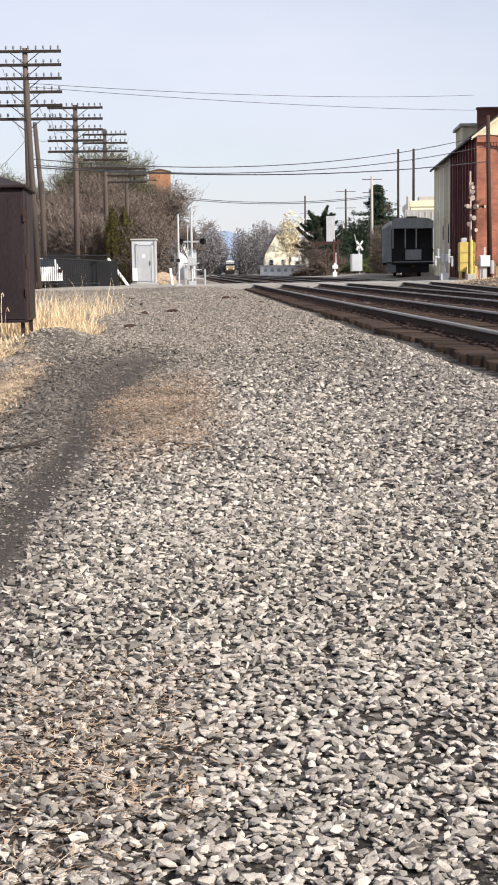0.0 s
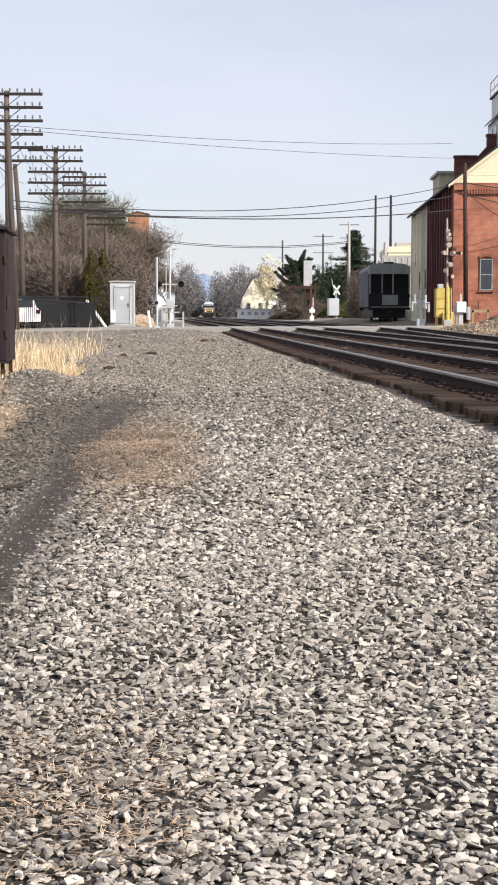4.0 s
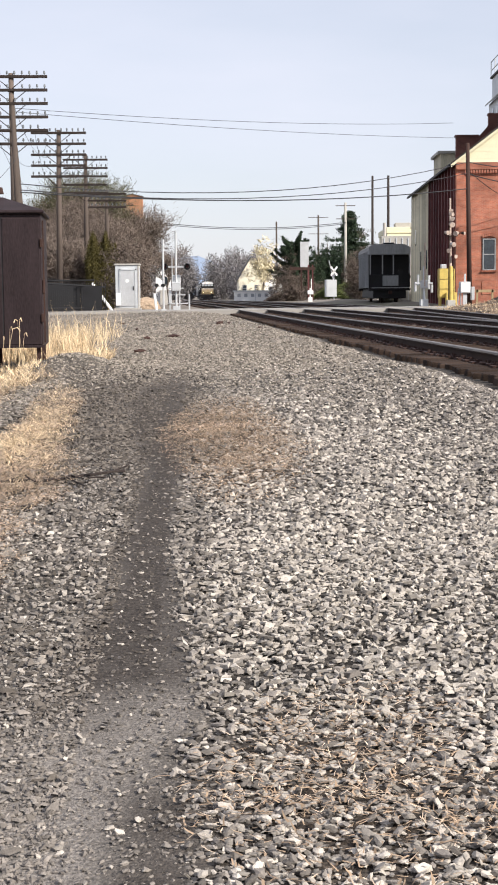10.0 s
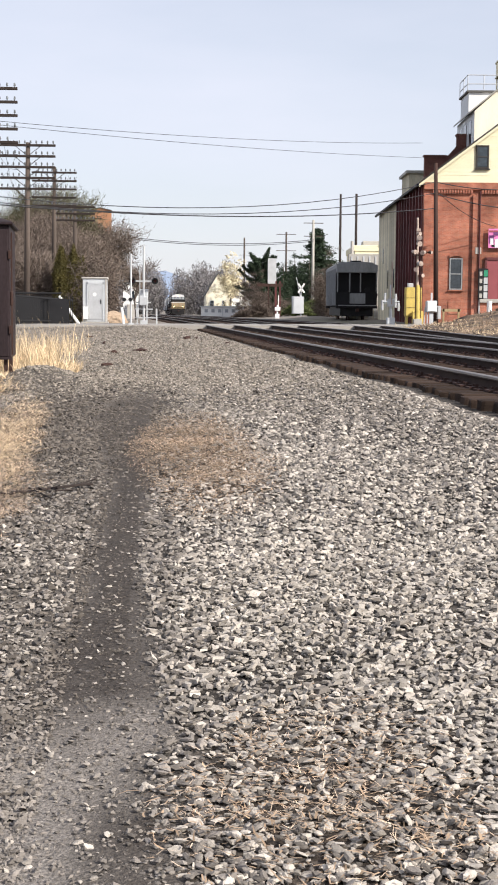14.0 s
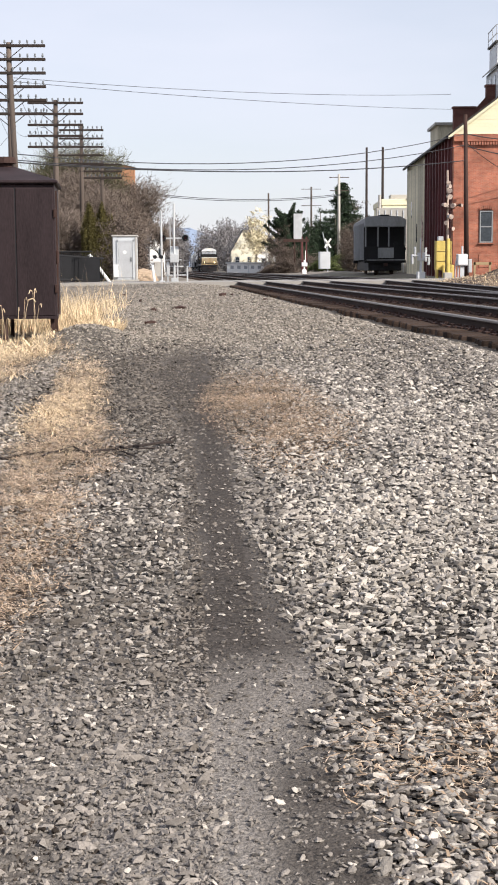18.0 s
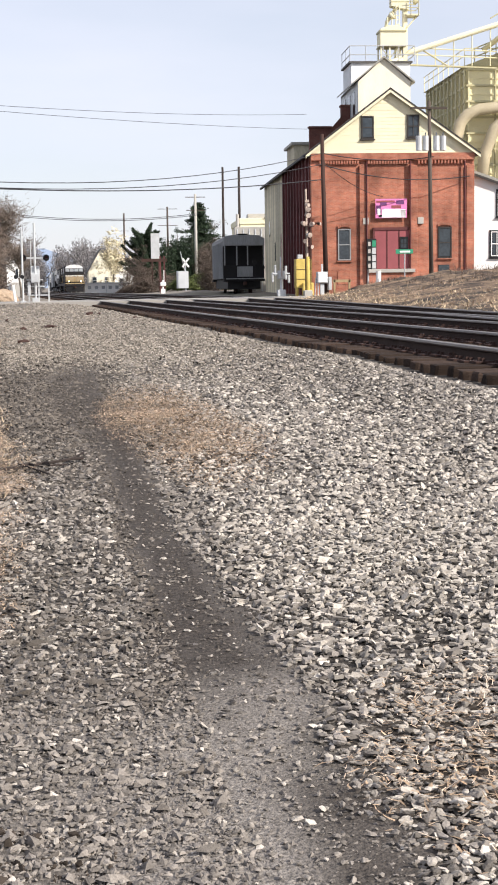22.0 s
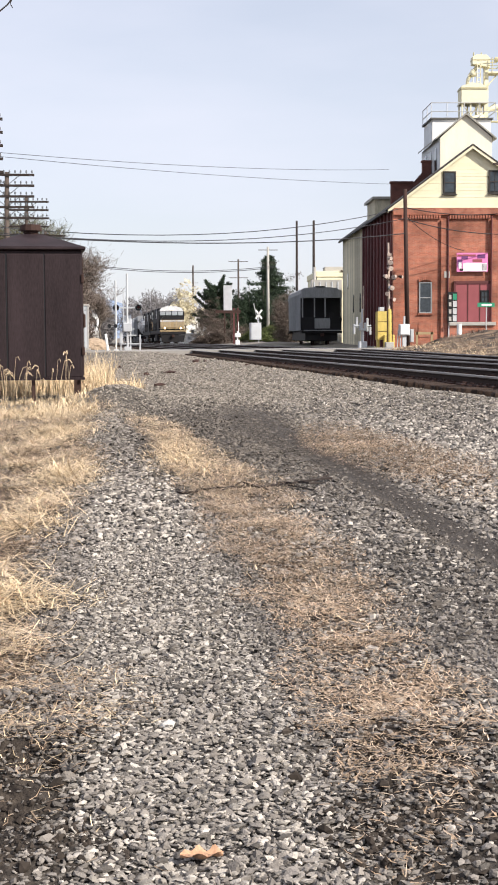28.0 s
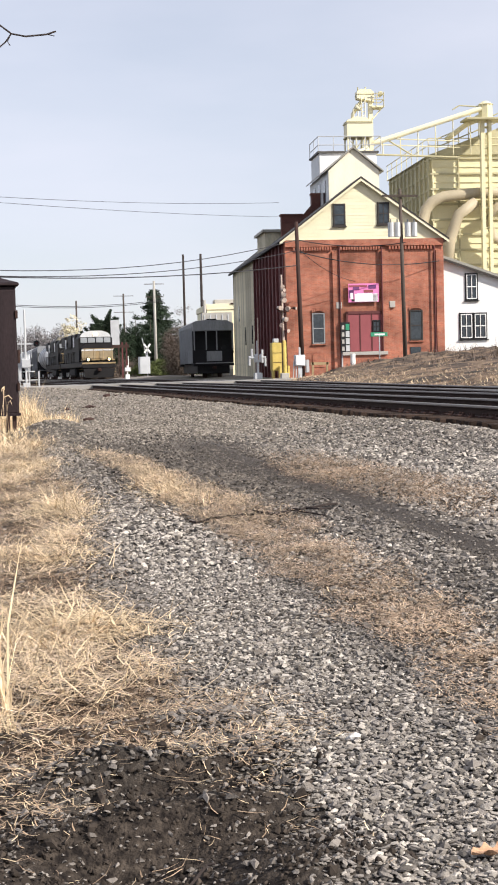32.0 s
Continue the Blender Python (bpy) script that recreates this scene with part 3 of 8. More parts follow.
def ground_material():
    m = bpy.data.materials.new("ground")
    m.use_nodes = True
    n, l = m.node_tree.nodes, m.node_tree.links
    b = n["Principled BSDF"]
    b.inputs["Roughness"].default_value = 0.95
    b.inputs["Specular IOR Level"].default_value = 0.2
    co = n.new("ShaderNodeTexCoord")

    def tex(s, d=4):
        t = n.new("ShaderNodeTexNoise")
        t.inputs["Scale"].default_value, t.inputs["Detail"].default_value = s, d
        l.new(co.outputs["Object"], t.inputs[0])
        return t.outputs[0]

    def ramp(v, stops):
        r = n.new("ShaderNodeValToRGB")
        e = r.color_ramp.elements
        e[0].position, e[0].color = stops[0][0], (*stops[0][1], 1)
        e[1].position, e[1].color = stops[-1][0], (*stops[-1][1], 1)
        for p, c in stops[1:-1]:
            x = e.new(p)
            x.color = (*c, 1)
        l.new(v, r.inputs[0])
        return r.outputs[0]

    vor = n.new("ShaderNodeTexVoronoi")
    vor.inputs["Scale"].default_value = 55
    l.new(co.outputs["Object"], vor.inputs[0])
    sep = n.new("ShaderNodeSeparateColor")
    l.new(vor.outputs["Color"], sep.inputs[0])
    # ramp kept dark, so the shade in gaps between stones is painted in
    gravel = ramp(sep.outputs[0], [(0.0, (0.018, 0.015, 0.013)), (0.5, (0.045, 0.039, 0.034)), (1.0, (0.10, 0.088, 0.077))])
    soil = ramp(tex(70, 6), [(0.33, (0.030, 0.025, 0.022)), (0.67, (0.082, 0.070, 0.061))])
    dust = ramp(tex(90, 6), [(0.33, (0.12, 0.108, 0.098)), (0.67, (0.29, 0.262, 0.236))])
    brown = ramp(tex(45, 6), [(0.35, (0.030, 0.022, 0.016)), (0.7, (0.135, 0.094, 0.065))])
    light = ramp(tex(35, 6), [(0.35, (0.026, 0.019, 0.014)), (0.7, (0.13, 0.088, 0.058))])
    at = n.new("ShaderNodeAttribute")
    at.attribute_name = "cover"
    at2 = n.new("ShaderNodeAttribute")
    at2.attribute_name = "cover2"
    s1, s2 = n.new("ShaderNodeSeparateColor"), n.new("ShaderNodeSeparateColor")
    at3 = n.new("ShaderNodeAttribute")
    at3.attribute_name = "cover3"
    s3 = n.new("ShaderNodeSeparateColor")
    l.new(at3.outputs["Color"], s3.inputs[0])
    l.new(at.outputs["Color"], s1.inputs[0])
    l.new(at2.outputs["Color"], s2.inputs[0])
    out = gravel
    darksoil = ramp(tex(40, 6), [(0.35, (0.012, 0.009, 0.008)), (0.68, (0.075, 0.060, 0.048))])
    farearth = ramp(tex(0.6, 6), [(0.3, (0.145, 0.128, 0.110)), (0.7, (0.25, 0.224, 0.194))])
    bank = ramp(tex(0.9, 9), [(0.38, (0.040, 0.034, 0.030)), (0.51, (0.125, 0.09, 0.066)), (0.66, (0.28, 0.20, 0.135))])
    grass = ramp(tex(1.2, 6), [(0.3, (0.07, 0.085, 0.025)), (0.7, (0.17, 0.18, 0.06))])
    for layer, fac in ((dust, s3.outputs[0]), (soil, s1.outputs[0]), (light, s1.outputs[1]), (brown, s1.outputs[2]), (darksoil, s2.outputs[0]), (farearth, s2.outputs[1]), (bank, s3.outputs[1]), (grass, s2.outputs[2])):
        mx = n.new("ShaderNodeMix")
        mx.data_type = "RGBA"
        l.new(fac, mx.inputs["Factor"])
        l.new(out, mx.inputs[6])
        l.new(layer, mx.inputs[7])
        out = mx.outputs[2]
    l.new(out, b.inputs["Base Color"])
    bp = n.new("ShaderNodeBump")
    bp.inputs["Strength"].default_value, bp.inputs["Distance"].default_value = 0.8, 0.012
    l.new(tex(130, 5), bp.inputs["Height"])
    l.new(bp.outputs[0], b.inputs["Normal"])
    return m


def build_ground():
    xs = np.unique(np.round(np.concatenate([np.arange(-6, -3.6, 0.1), np.arange(-3.6, -1.0, 0.04), np.arange(-1.0, 6, 0.1), np.arange(6, 10, 0.6), np.arange(10, 28, 0.35), np.arange(28, 40, 1.0), np.arange(-40, -6, 1.0), np.geomspace(40, 2500, 22), -np.geomspace(40, 2500, 22)]), 3))
    ys = np.unique(np.round(np.concatenate([np.arange(-2, 1.5, 0.12), np.arange(1.5, 4.0, 0.04), np.arange(4.0, 16, 0.12), np.arange(16, 40, 0.4), np.arange(40, 130, 1.5), np.geomspace(130, 4000, 30), -np.geomspace(2, 1500, 16)]), 3))
    X, Y = np.meshgrid(xs, ys)
    Z = ground_z(X, Y)
    nx, ny = len(xs), len(ys)
    i = np.arange(nx * ny).reshape(ny, nx)
    f = np.stack([i[:-1, :-1], i[:-1, 1:], i[1:, 1:], i[1:, :-1]], -1).reshape(-1, 4)
    v = np.stack([X, Y, Z], -1).reshape(-1, 3)
    ob = fast("ground", v, f, ground_material(), smooth=True)
    bare, light, brown, dirt = masks(X.ravel(), Y.ravel())
    one = np.ones(len(v))
    x, y = X.ravel(), Y.ravel()
    far = np.maximum(np.clip((y - 78) / 10, 0, 1), np.clip((y - 12) / 14, 0, 1) * (0.45 + 0.5 * fbm(x, y, 3.0, 24)) * (x < track_x(y, 0) - 1.3))
    green = np.clip((x - 9.5) / 1.5, 0, 1) * np.clip((y - 84) / 4, 0, 1) * np.clip((17 - x) / 3, 0, 1) * np.clip((150 - y) / 20, 0, 1) * 0.3
    berm = np.clip((x - bank_x(y) - 0.4) / 0.8, 0, 1) * np.clip((82 - y) / 4, 0, 1) * np.clip((y - 20) / 6, 0, 1)
    edge_soil = bare * np.clip((x + 0.88 + (fbm(x, y, 0.4, 29) - 0.5) * 0.25) / 0.1, 0, 1) * np.clip((3.15 - y) / 0.3, 0, 1)
    for name, cols in (("cover", (np.where((x < -0.95) | (y < 4.4), bare * np.clip((y + (fbm(x, y, 0.5, 28) - 0.5) * 1.1 - 3.2) / 0.6, 0, 1) * np.clip((x - left_edge(y) + 0.1 + (fbm(x, y, 0.3, 26) - 0.5) * 0.3) / 0.15, 0, 1), bare) + edge_soil, light, brown)), ("cover2", (dirt, far, green)), ("cover3", (bare, berm, green * 0))):
        at = ob.data.attributes.new(name, "FLOAT_COLOR", "POINT")
        at.data.foreach_set("color", np.stack([*cols, one], -1).astype(np.float32).ravel())
    return tagged(ob, "gravel ground with bare dark wheel path and dry straw", "ground", kind="structure")


build_ground()


# ---- tracks ----
def rail_profile(head):
    if head:
        return [(-0.036, -0.002), (-0.038, -0.022), (0.038, -0.022), (0.036, -0.002), (0.028, 0.004), (-0.028, 0.004)]
    return [(-0.07, -0.172), (-0.07, -0.160), (-0.012, -0.142), (-0.009, -0.045), (-0.036, -0.035), (-0.036, -0.012), (0.036, -0.012), (0.036, -0.035), (0.009, -0.045), (0.012, -0.142), (0.07, -0.160), (0.07, -0.172)]


def rail_bar(name, k, side, head, parent, material):
    """One rail of track k swept along its line."""
    pr = rail_profile(head)
    ys = np.concatenate([np.arange(-30, 100, 2.0), np.arange(100, 480, 10.0)])
    bm = bmesh.new()
    rings = []
    for y in ys:
        x = float(track_x(y, k)) + side * GAUGE
        z = float(rail_z(y))
        rings.append([bm.verts.new((x + px, y, z + pz)) for px, pz in pr])
    n = len(pr)
    for a, b in zip(rings, rings[1:]):
        for j in range(n):
            bm.faces.new((a[j], a[(j + 1) % n], b[(j + 1) % n], b[j]))
    bmesh.ops.recalc_face_normals(bm, faces=bm.faces)
    return part(name, bm, material, parent)


def build_tracks():
    rng = random.Random(4)
    metas = []
    for v in range(4):
        bm = bmesh.new()
        box(bm, -1.2, -0.10, -0.16, 1.2, 0.10, 0, 0.012)
        for q in bm.verts:
            q.co.x += rng.uniform(-0.02, 0.02)
            q.co.z += rng.uniform(-0.006, 0.006)
        me = bpy.data.meshes.new("tie")
        bm.to_mesh(me)
        bm.free()
        me.materials.append(M["tie"])
        metas.append(me)
    pbm = bmesh.new()
    box(pbm, -0.19, -0.09, 0, 0.19, 0.09, 0.018)
    for sx in (-0.11, 0.11):
        for sy in (-0.05, 0.05):
            box(pbm, sx - 0.016, sy - 0.016, 0.018, sx + 0.016, sy + 0.016, 0.045)
    pme = bpy.data.meshes.new("tie_plate")
    pbm.to_mesh(pme)
    pbm.free()
    pme.materials.append(M["rust"])
    for k, word in enumerate(("nearest", "middle", "main line")):
        t = tagged(new("railway_track"), ("worn steel railway track on rotting timber ties in ballast", "steel railway track on dark timber ties", "main line railway track carrying the freight train")[k], "railway track", "parallel railway tracks")
        for side in (-1, 1):
            r = rail_bar("rail", k, side, False, t, M["rail"])
            rail_bar("rail_head", k, side, True, r, M["railtop"])
        far = bmesh.new()
        y, i = (4.0, 10.0, 30.0)[k], 0
        while y < 240:
            x, z = float(track_x(y, k)), float(rail_z(y)) - 0.125
            dx = float(track_x(y + 1, k) - track_x(y, k))
            rz = -math.degrees(math.atan(dx)) + rng.uniform(-1.5, 1.5)
            if y < 60:
                o = shared("tie", rng.choice(metas), t, pose(x + rng.uniform(-0.035, 0.035), y, z + rng.uniform(-0.012, 0.003), 0, rng.uniform(-0.3, 0.3), rz))
                if y < 46 and k < 2:
                    for side in (-1, 1):
                        shared("tie_plate", pme, o, pose(side * GAUGE, 0, 0))
            elif y > 72:
                box(far, x - 1.2, y - 0.11, z - 0.15, x + 1.2, y + 0.11, z)
            y += 0.33 + rng.uniform(-0.025, 0.025)
            i += 1
        tagged(part("sleeper_bed", far, M["tie"], t), kind="stuff")


build_tracks()


# ---- road crossing ----
def road_y(x, side):
    """Near (0) or far (1) edge of the street that crosses the tracks."""
    return (63.0 + 0.28 * (x - 3)) + (8.0 if side else 0)


def build_road():
    bm = bmesh.new()
    xs = list(np.arange(-60, 90, 1.5))
    rows = []
    for x in xs:
        r = []
        for s in (0, 0.33, 0.66, 1):
            y = road_y(x, 0) + s * 8.0
            z = float(rail_z(y)) - 0.012 if -6 < x < 14 else float(rail_z(70)) - 0.012 - 0.02 * (min(abs(x + 6), abs(x - 14)) if x < 60 else 1) * (1 if x < 0 else 0.2)
            r.append(bm.verts.new((x, y, z)))
        rows.append(r)
    for a, b in zip(rows, rows[1:]):
        for j in range(3):
            bm.faces.new((a[j], b[j], b[j + 1], a[j + 1]))
    ex = bmesh.ops.extrude_face_region(bm, geom=bm.faces[:])
    for v in ex["geom"]:
        if isinstance(v, bmesh.types.BMVert):
            v.co.z -= 0.25
    bmesh.ops.recalc_face_normals(bm, faces=bm.faces)
    tagged(part("road", bm, M["asphalt"]), "pale worn asphalt street crossing the tracks", "road", kind="structure")


build_road()


# ---- brick mill ----
TH = 3.7
MX, MY, MZ = 15.53, 87.23, 0.45      # foot of the corner towards the tracks
MILL = thing("mill_building", MX, MY, MZ, -TH, "old red brick grain mill with cream gable front", "mill")
W, L, EAVE = 10.25, 30.0, 8.4        # width, length, height of the eaves over the foot


def window(parent, u0, z0, u1, z1, y=-0.03, frame_mat="white", sashes=2, panes=1, arch=False, surround=None):
    """A window set into the wall that faces -y, with its frame, sill and panes."""
    w = part("window", bx(u0 - 0.02, y, z0 - 0.02, u1 + 0.02, y + 0.10, z1 + 0.02), M["black"], parent)
    bm = bmesh.new()
    f = 0.07
    for a, b, c, d in ((u0, z0, u0 + f, z1), (u1 - f, z0, u1, z1), (u0 + f, z0, u1 - f, z0 + f), (u0 + f, z1 - f, u1 - f, z1)):
        box(bm, a, y - 0.05, b, c, y, d)
    h = (z1 - z0 - 2 * f) / sashes
    for i in range(1, sashes):
        box(bm, u0 + f, y - 0.045, z0 + f + h * i - 0.03, u1 - f, y, z0 + f + h * i + 0.03)
    pw = (u1 - u0 - 2 * f) / panes
    for i in range(1, panes):
        box(bm, u0 + f + pw * i - 0.02, y - 0.04, z0 + f, u0 + f + pw * i + 0.02, y, z1 - f)
    part("window_frame", bm, M[frame_mat], w)
    for i in range(sashes):
        for j in range(panes):
            part("pane", bx(u0 + f + pw * j + 0.01, y - 0.02, z0 + f + h * i + 0.03, u0 + f + pw * (j + 1) - 0.01, y - 0.012, z0 + f + h * (i + 1) - 0.03), M["glass"], w)
    part("sill", bx(u0 - 0.08, y - 0.10, z0 - 0.10, u1 + 0.08, y + 0.02, z0 - 0.02, 0.01), M[surround or frame_mat], w)
    if arch:
        bm = bmesh.new()
        n = 7
        for i in range(n):
            a0 = -0.5 + i / n
            a1 = -0.5 + (i + 0.86) / n
            u = lambda a: (u0 + u1) / 2 + (u1 - u0) * 1.05 * a
            zz = lambda a: z1 + 0.02 + 0.12 * (1 - 4 * a * a)
            vs = [(u(a0), zz(a0)), (u(a1), zz(a1)), (u(a1), zz(a1) + 0.18), (u(a0), zz(a0) + 0.18)]
            prism(bm, vs, y - 0.07, y + 0.01)
        part("lintel_bricks", bm, M["brick"], w)
    return w


def build_mill():
    m = MILL
    # shell
    bm = bmesh.new()
    box(bm, 0.0, 0.02, -0.8, W, 15.2, EAVE)
    part("wall_core", bm, M["mortar"], m, "red brick walls")
    part("back_wall", bx(0.0, 15.2, -0.8, W, L, EAVE), M["creamdark"], m, "weathered cream siding")
    # piers
    for a, b in ((0.0, 0.5), (3.02, 3.52), (6.15, 6.65), (W - 0.5, W)):
        part("pier", bx(a, -0.12, -0.8, b, 0.03, EAVE - 0.75, 0.01), M["brick"], m)
    part("corbel_band", bx(0, -0.16, EAVE - 0.42, W, 0.03, EAVE), M["brick"], m)
    teeth = bmesh.new()
    tooth = bpy.data.meshes.new("corbel")
    box(teeth, -0.05, -0.13, -0.24, 0.05, 0.03, 0)
    teeth.to_mesh(tooth)
    teeth.free()
    tooth.materials.append(M["brick"])
    for a, b in ((0.5, 3.02), (3.52, 6.15), (6.65, W - 0.5)):
        n = 15
        for i in range(n):
            shared("corbel", tooth, m, pose(a + (b - a) * (i + 0.5) / n, 0, EAVE - 0.42))
    # dark red bars added to stand for the shade in the pier recesses
    for u in (3.46, 6.2, 9.63):
        part("downpipe", tb((u, -0.17, -0.6), (u, -0.17, EAVE - 0.5), 0.05, n=6), M["darkred"], m)
    # cream gable
    apex = (4.95, EAVE + 3.72)
    bm = bmesh.new()
    prism(bm, [(0.02, EAVE), (W - 0.02, EAVE), (W - 0.02, EAVE + 0.12), apex, (0.02, EAVE + 0.12)], 0.0, 0.3)
    g = part("gable_wall", bm, M["cream"], m, "cream clapboard gable")
    z, i = EAVE + 0.02, 0
    while z < apex[1] - 0.25:
        k0 = (z - EAVE) / (apex[1] - EAVE - 0.1)
        k0 = max(0.0, k0)
        u0, u1 = 0.05 + (apex[0] - 0.05) * k0, W - 0.05 - (W - 0.05 - apex[0]) * k0
        bm = bmesh.new()
        k1 = min(1, k0 + 0.22 / 3.75)
        v0, v1 = 0.05 + (apex[0] - 0.05) * k1, W - 0.05 - (W - 0.05 - apex[0]) * k1
        a = [bm.verts.new(p) for p in ((u0, -0.024, z), (u1, -0.024, z), (v1, -0.012, z + 0.215), (v0, -0.012, z + 0.215))]
        b = [bm.verts.new((p.co.x, 0.01, p.co.z)) for p in a]
        bm.faces.new(a)
        for j in range(4):
            bm.faces.new((a[j], b[j], b[(j + 1) % 4], a[(j + 1) % 4]))
        bmesh.ops.recalc_face_normals(bm, faces=bm.faces)
        part("clapboard", bm, M["cream"], m)
        z += 0.215
    # roofs: two slopes with an overhang
    for s, u_e in ((-1, -0.35), (1, W + 0.35)):
        bm = bmesh.new()
        du = (u_e - apex[0])
        ze = EAVE + 0.12 - 0.28
        prism(bm, [(apex[0], apex[1] + 0.06), (u_e, ze), (u_e, ze + 0.16), (apex[0], apex[1] + 0.24)], -0.3, L + 0.3)
        part("roof_slope", bm, M["roof"], m, "dark felt roof")
        bm = bmesh.new()
        prism(bm, [(apex[0], apex[1] - 0.06), (u_e, ze - 0.14), (u_e, ze + 0.04), (apex[0], apex[1] + 0.12)], -0.33, -0.30)
        part("bargeboard", bm, M["cream"], m)
        bm = bmesh.new()
        prism(bm, [(apex[0], apex[1] + 0.12), (u_e, ze + 0.04), (u_e, ze + 0.15), (apex[0], apex[1] + 0.23)], -0.35, -0.30)
        part("verge_strip", bm, M["darktrim"], m, "dark metal verge strip")
    # gable windows
    window(m, 3.16, 9.28, 3.93, 10.66, -0.06, "darktrim", 2, 1)
    window(m, 6.02, 9.34, 6.77, 10.72, -0.06, "darktrim", 2, 2)
    # ground floor windows, arched
    window(m, 1.66, 1.85, 2.46, 3.78, 0.0, "hopper", 2, 1, True, "mortar")
    window(m, 7.99, 1.92, 8.83, 3.84, 0.0, "darktrim", 2, 1, True, "mortar")
    part("vent_panel", bx(1.62, -0.02, 0.35, 2.45, 0.03, 1.15, 0.01), M["mortar"], m)
    part("basement_window", bx(8.0, -0.03, 0.9, 8.7, 0.03, 1.5, 0.01), M["glass"], m)
    # loading door
    d = part("loading_door", bx(3.97, -0.05, 1.30, 6.29, 0.03, 3.68), M["reddoor"], m, "dull red double loading door")
    bm = bmesh.new()
    for a, b, c, e in ((3.85, 1.25, 3.97, 3.85), (6.29, 1.25, 6.41, 3.85), (3.85, 3.68, 6.41, 3.85)):
        box(bm, a, -0.1, b, c, 0.03, e)
    part("door_frame", bm, M["darkred"], d)
    for u in (4.74, 5.5):
        part("door_batten", bx(u - 0.03, -0.075, 1.32, u + 0.03, -0.05, 3.66), M["darkred"], d)
    window(m, 5.55, 2.45, 6.05, 3.25, -0.06, "black", 2, 2)
    part("door_step", bx(3.5, -0.45, 1.05, 6.45, 0.0, 1.27, 0.02), M["concrete"], m, "pale concrete loading ledge")
    part("sill_course", bx(3.55, -0.30, 0.0, 6.40, 0.0, 1.05), M["brick"], m)
    for u in (3.38, 6.83):
        part("stone_block", bx(u - 0.16, -0.15, 4.05, u + 0.20, 0.02, 4.45, 0.01), M["concrete"], m)
    # banner
    b = part("banner", bx(4.0, -0.19, 4.42, 5.97, -0.165, 5.6, 0.0), M["pink"], m, "pink and white banner with a picture band")
    part("banner_white_panel", bx(4.55, -0.20, 4.45, 5.55, -0.192, 4.98), M["lime"], b)
    for u0, z0, u1, z1, c in ((4.04, 5.38, 5.2, 5.5, "reddoor"), (4.3, 5.2, 4.7, 5.4, "purple"), (5.3, 5.26, 5.8, 5.5, "purple"), (4.05, 4.7, 4.35, 5.2, "purple"), (4.4, 4.45, 5.9, 4.95, "lime"), (4.12, 4.62, 4.3, 5.0, "lime"), (4.2, 4.48, 4.42, 4.62, "black"), (5.58, 4.5, 5.9, 4.9, "lime"), (5.0, 5.02, 5.6, 5.2, "reddoor")):
        part("banner_print", bx(u0, -0.206 - 0.002 * (c == "lime"), z0, u1, -0.193, z1), M[c], b)
    for k in range(3):
        part("letter_bar", bx(4.65, -0.206, 4.55 + k * 0.13, 5.4 - 0.12 * k, -0.201, 4.61 + k * 0.13), M["purple"], b)
    for u0, z0, u1, z1, c in ((4.7, 4.75, 5.4, 4.82, "pink"), (4.7, 4.58, 5.4, 4.64, "pink")):
        part("printed_bar", bx(u0, -0.20, z0, u1, -0.193, z1), M[c], b)
    # left flank: dark red corrugated part with ribs, then weathered siding
    part("flank_cladding", bx(-0.06, 0.5, -0.8, 0.0, 15.2, EAVE), M["darkred"], m, "dark red ribbed cladding")
    rib = bpy.data.meshes.new("rib")
    bm = bx(-0.2, -0.16, -0.8, -0.06, 0.16, EAVE, 0.02)
    bm.to_mesh(rib)
    bm.free()
    rib.materials.append(M["darkred"])
    for i in range(9):
        shared("rib", rib, m, pose(0, 1.2 + i * 1.7, 0))
    part("siding_backing", bx(-0.03, 15.25, -0.8, -0.005, 30.0, EAVE), M["wooddark"], m)
    board = bpy.data.meshes.new("siding_board")
    bm = bx(-0.10, -0.28, -0.8, 0.0, 0.28, EAVE, 0.015)
    bm.to_mesh(board)
    bm.free()
    board.materials.append(M["creamdark"])
    for i in range(21):
        shared("siding_board", board, m, pose(0, 15.6 + i * 0.69, 0))
    for i, (y, z0, z1) in enumerate(((16.6, 2.2, 3.6), (21.0, 2.2, 3.6), (25.2, 4.2, 5.4))):
        part("slot_window", bx(-0.13, y, z0, -0.09, y + 0.5, z1), M["glass"], m)
    part("gutter", bx(-0.45, 0, EAVE - 0.22, -0.30, L, EAVE - 0.08, 0.02), M["black"], m)
    # penthouse on the ridge
    py0, py1, pz = 3.2, 10.5, 14.65
    part("penthouse_wall", bx(3.5, py0, EAVE + 1.5, 6.88, py1, 13.2), M["palecream"], m, "pale cream clapboard penthouse")
    part("penthouse_flank", bx(3.46, py0 + 0.05, EAVE + 1.5, 3.5, py1, 13.2), M["silver"], m, "grey flank")
    bm = bmesh.new()
    prism(bm, [(3.5, 13.2), (6.88, 13.2), (5.15, pz)], py0, py0 + 0.3)
    part("penthouse_gable", bm, M["palecream"], m)
    for u_e in (3.2, 7.15):
        bm = bmesh.new()
        ze = 13.2 - 0.12
        prism(bm, [(5.15, pz), (u_e, ze), (u_e, ze + 0.1), (5.15, pz + 0.13)], py0 - 0.2, py1)
        part("penthouse_roof", bm, M["rooftin"], m)
    for y in (4.2, 6.2, 8.2):
        part("penthouse_window", bx(3.43, y, 11.2, 3.47, y + 0.8, 12.7), M["glass"], m)
    # box behind the penthouse, with rail
    part("headhouse", bx(4.2, 10.5, 11.0, 8.3, 14.0, 15.45), M["white"], m, "white flat-roofed headhouse")
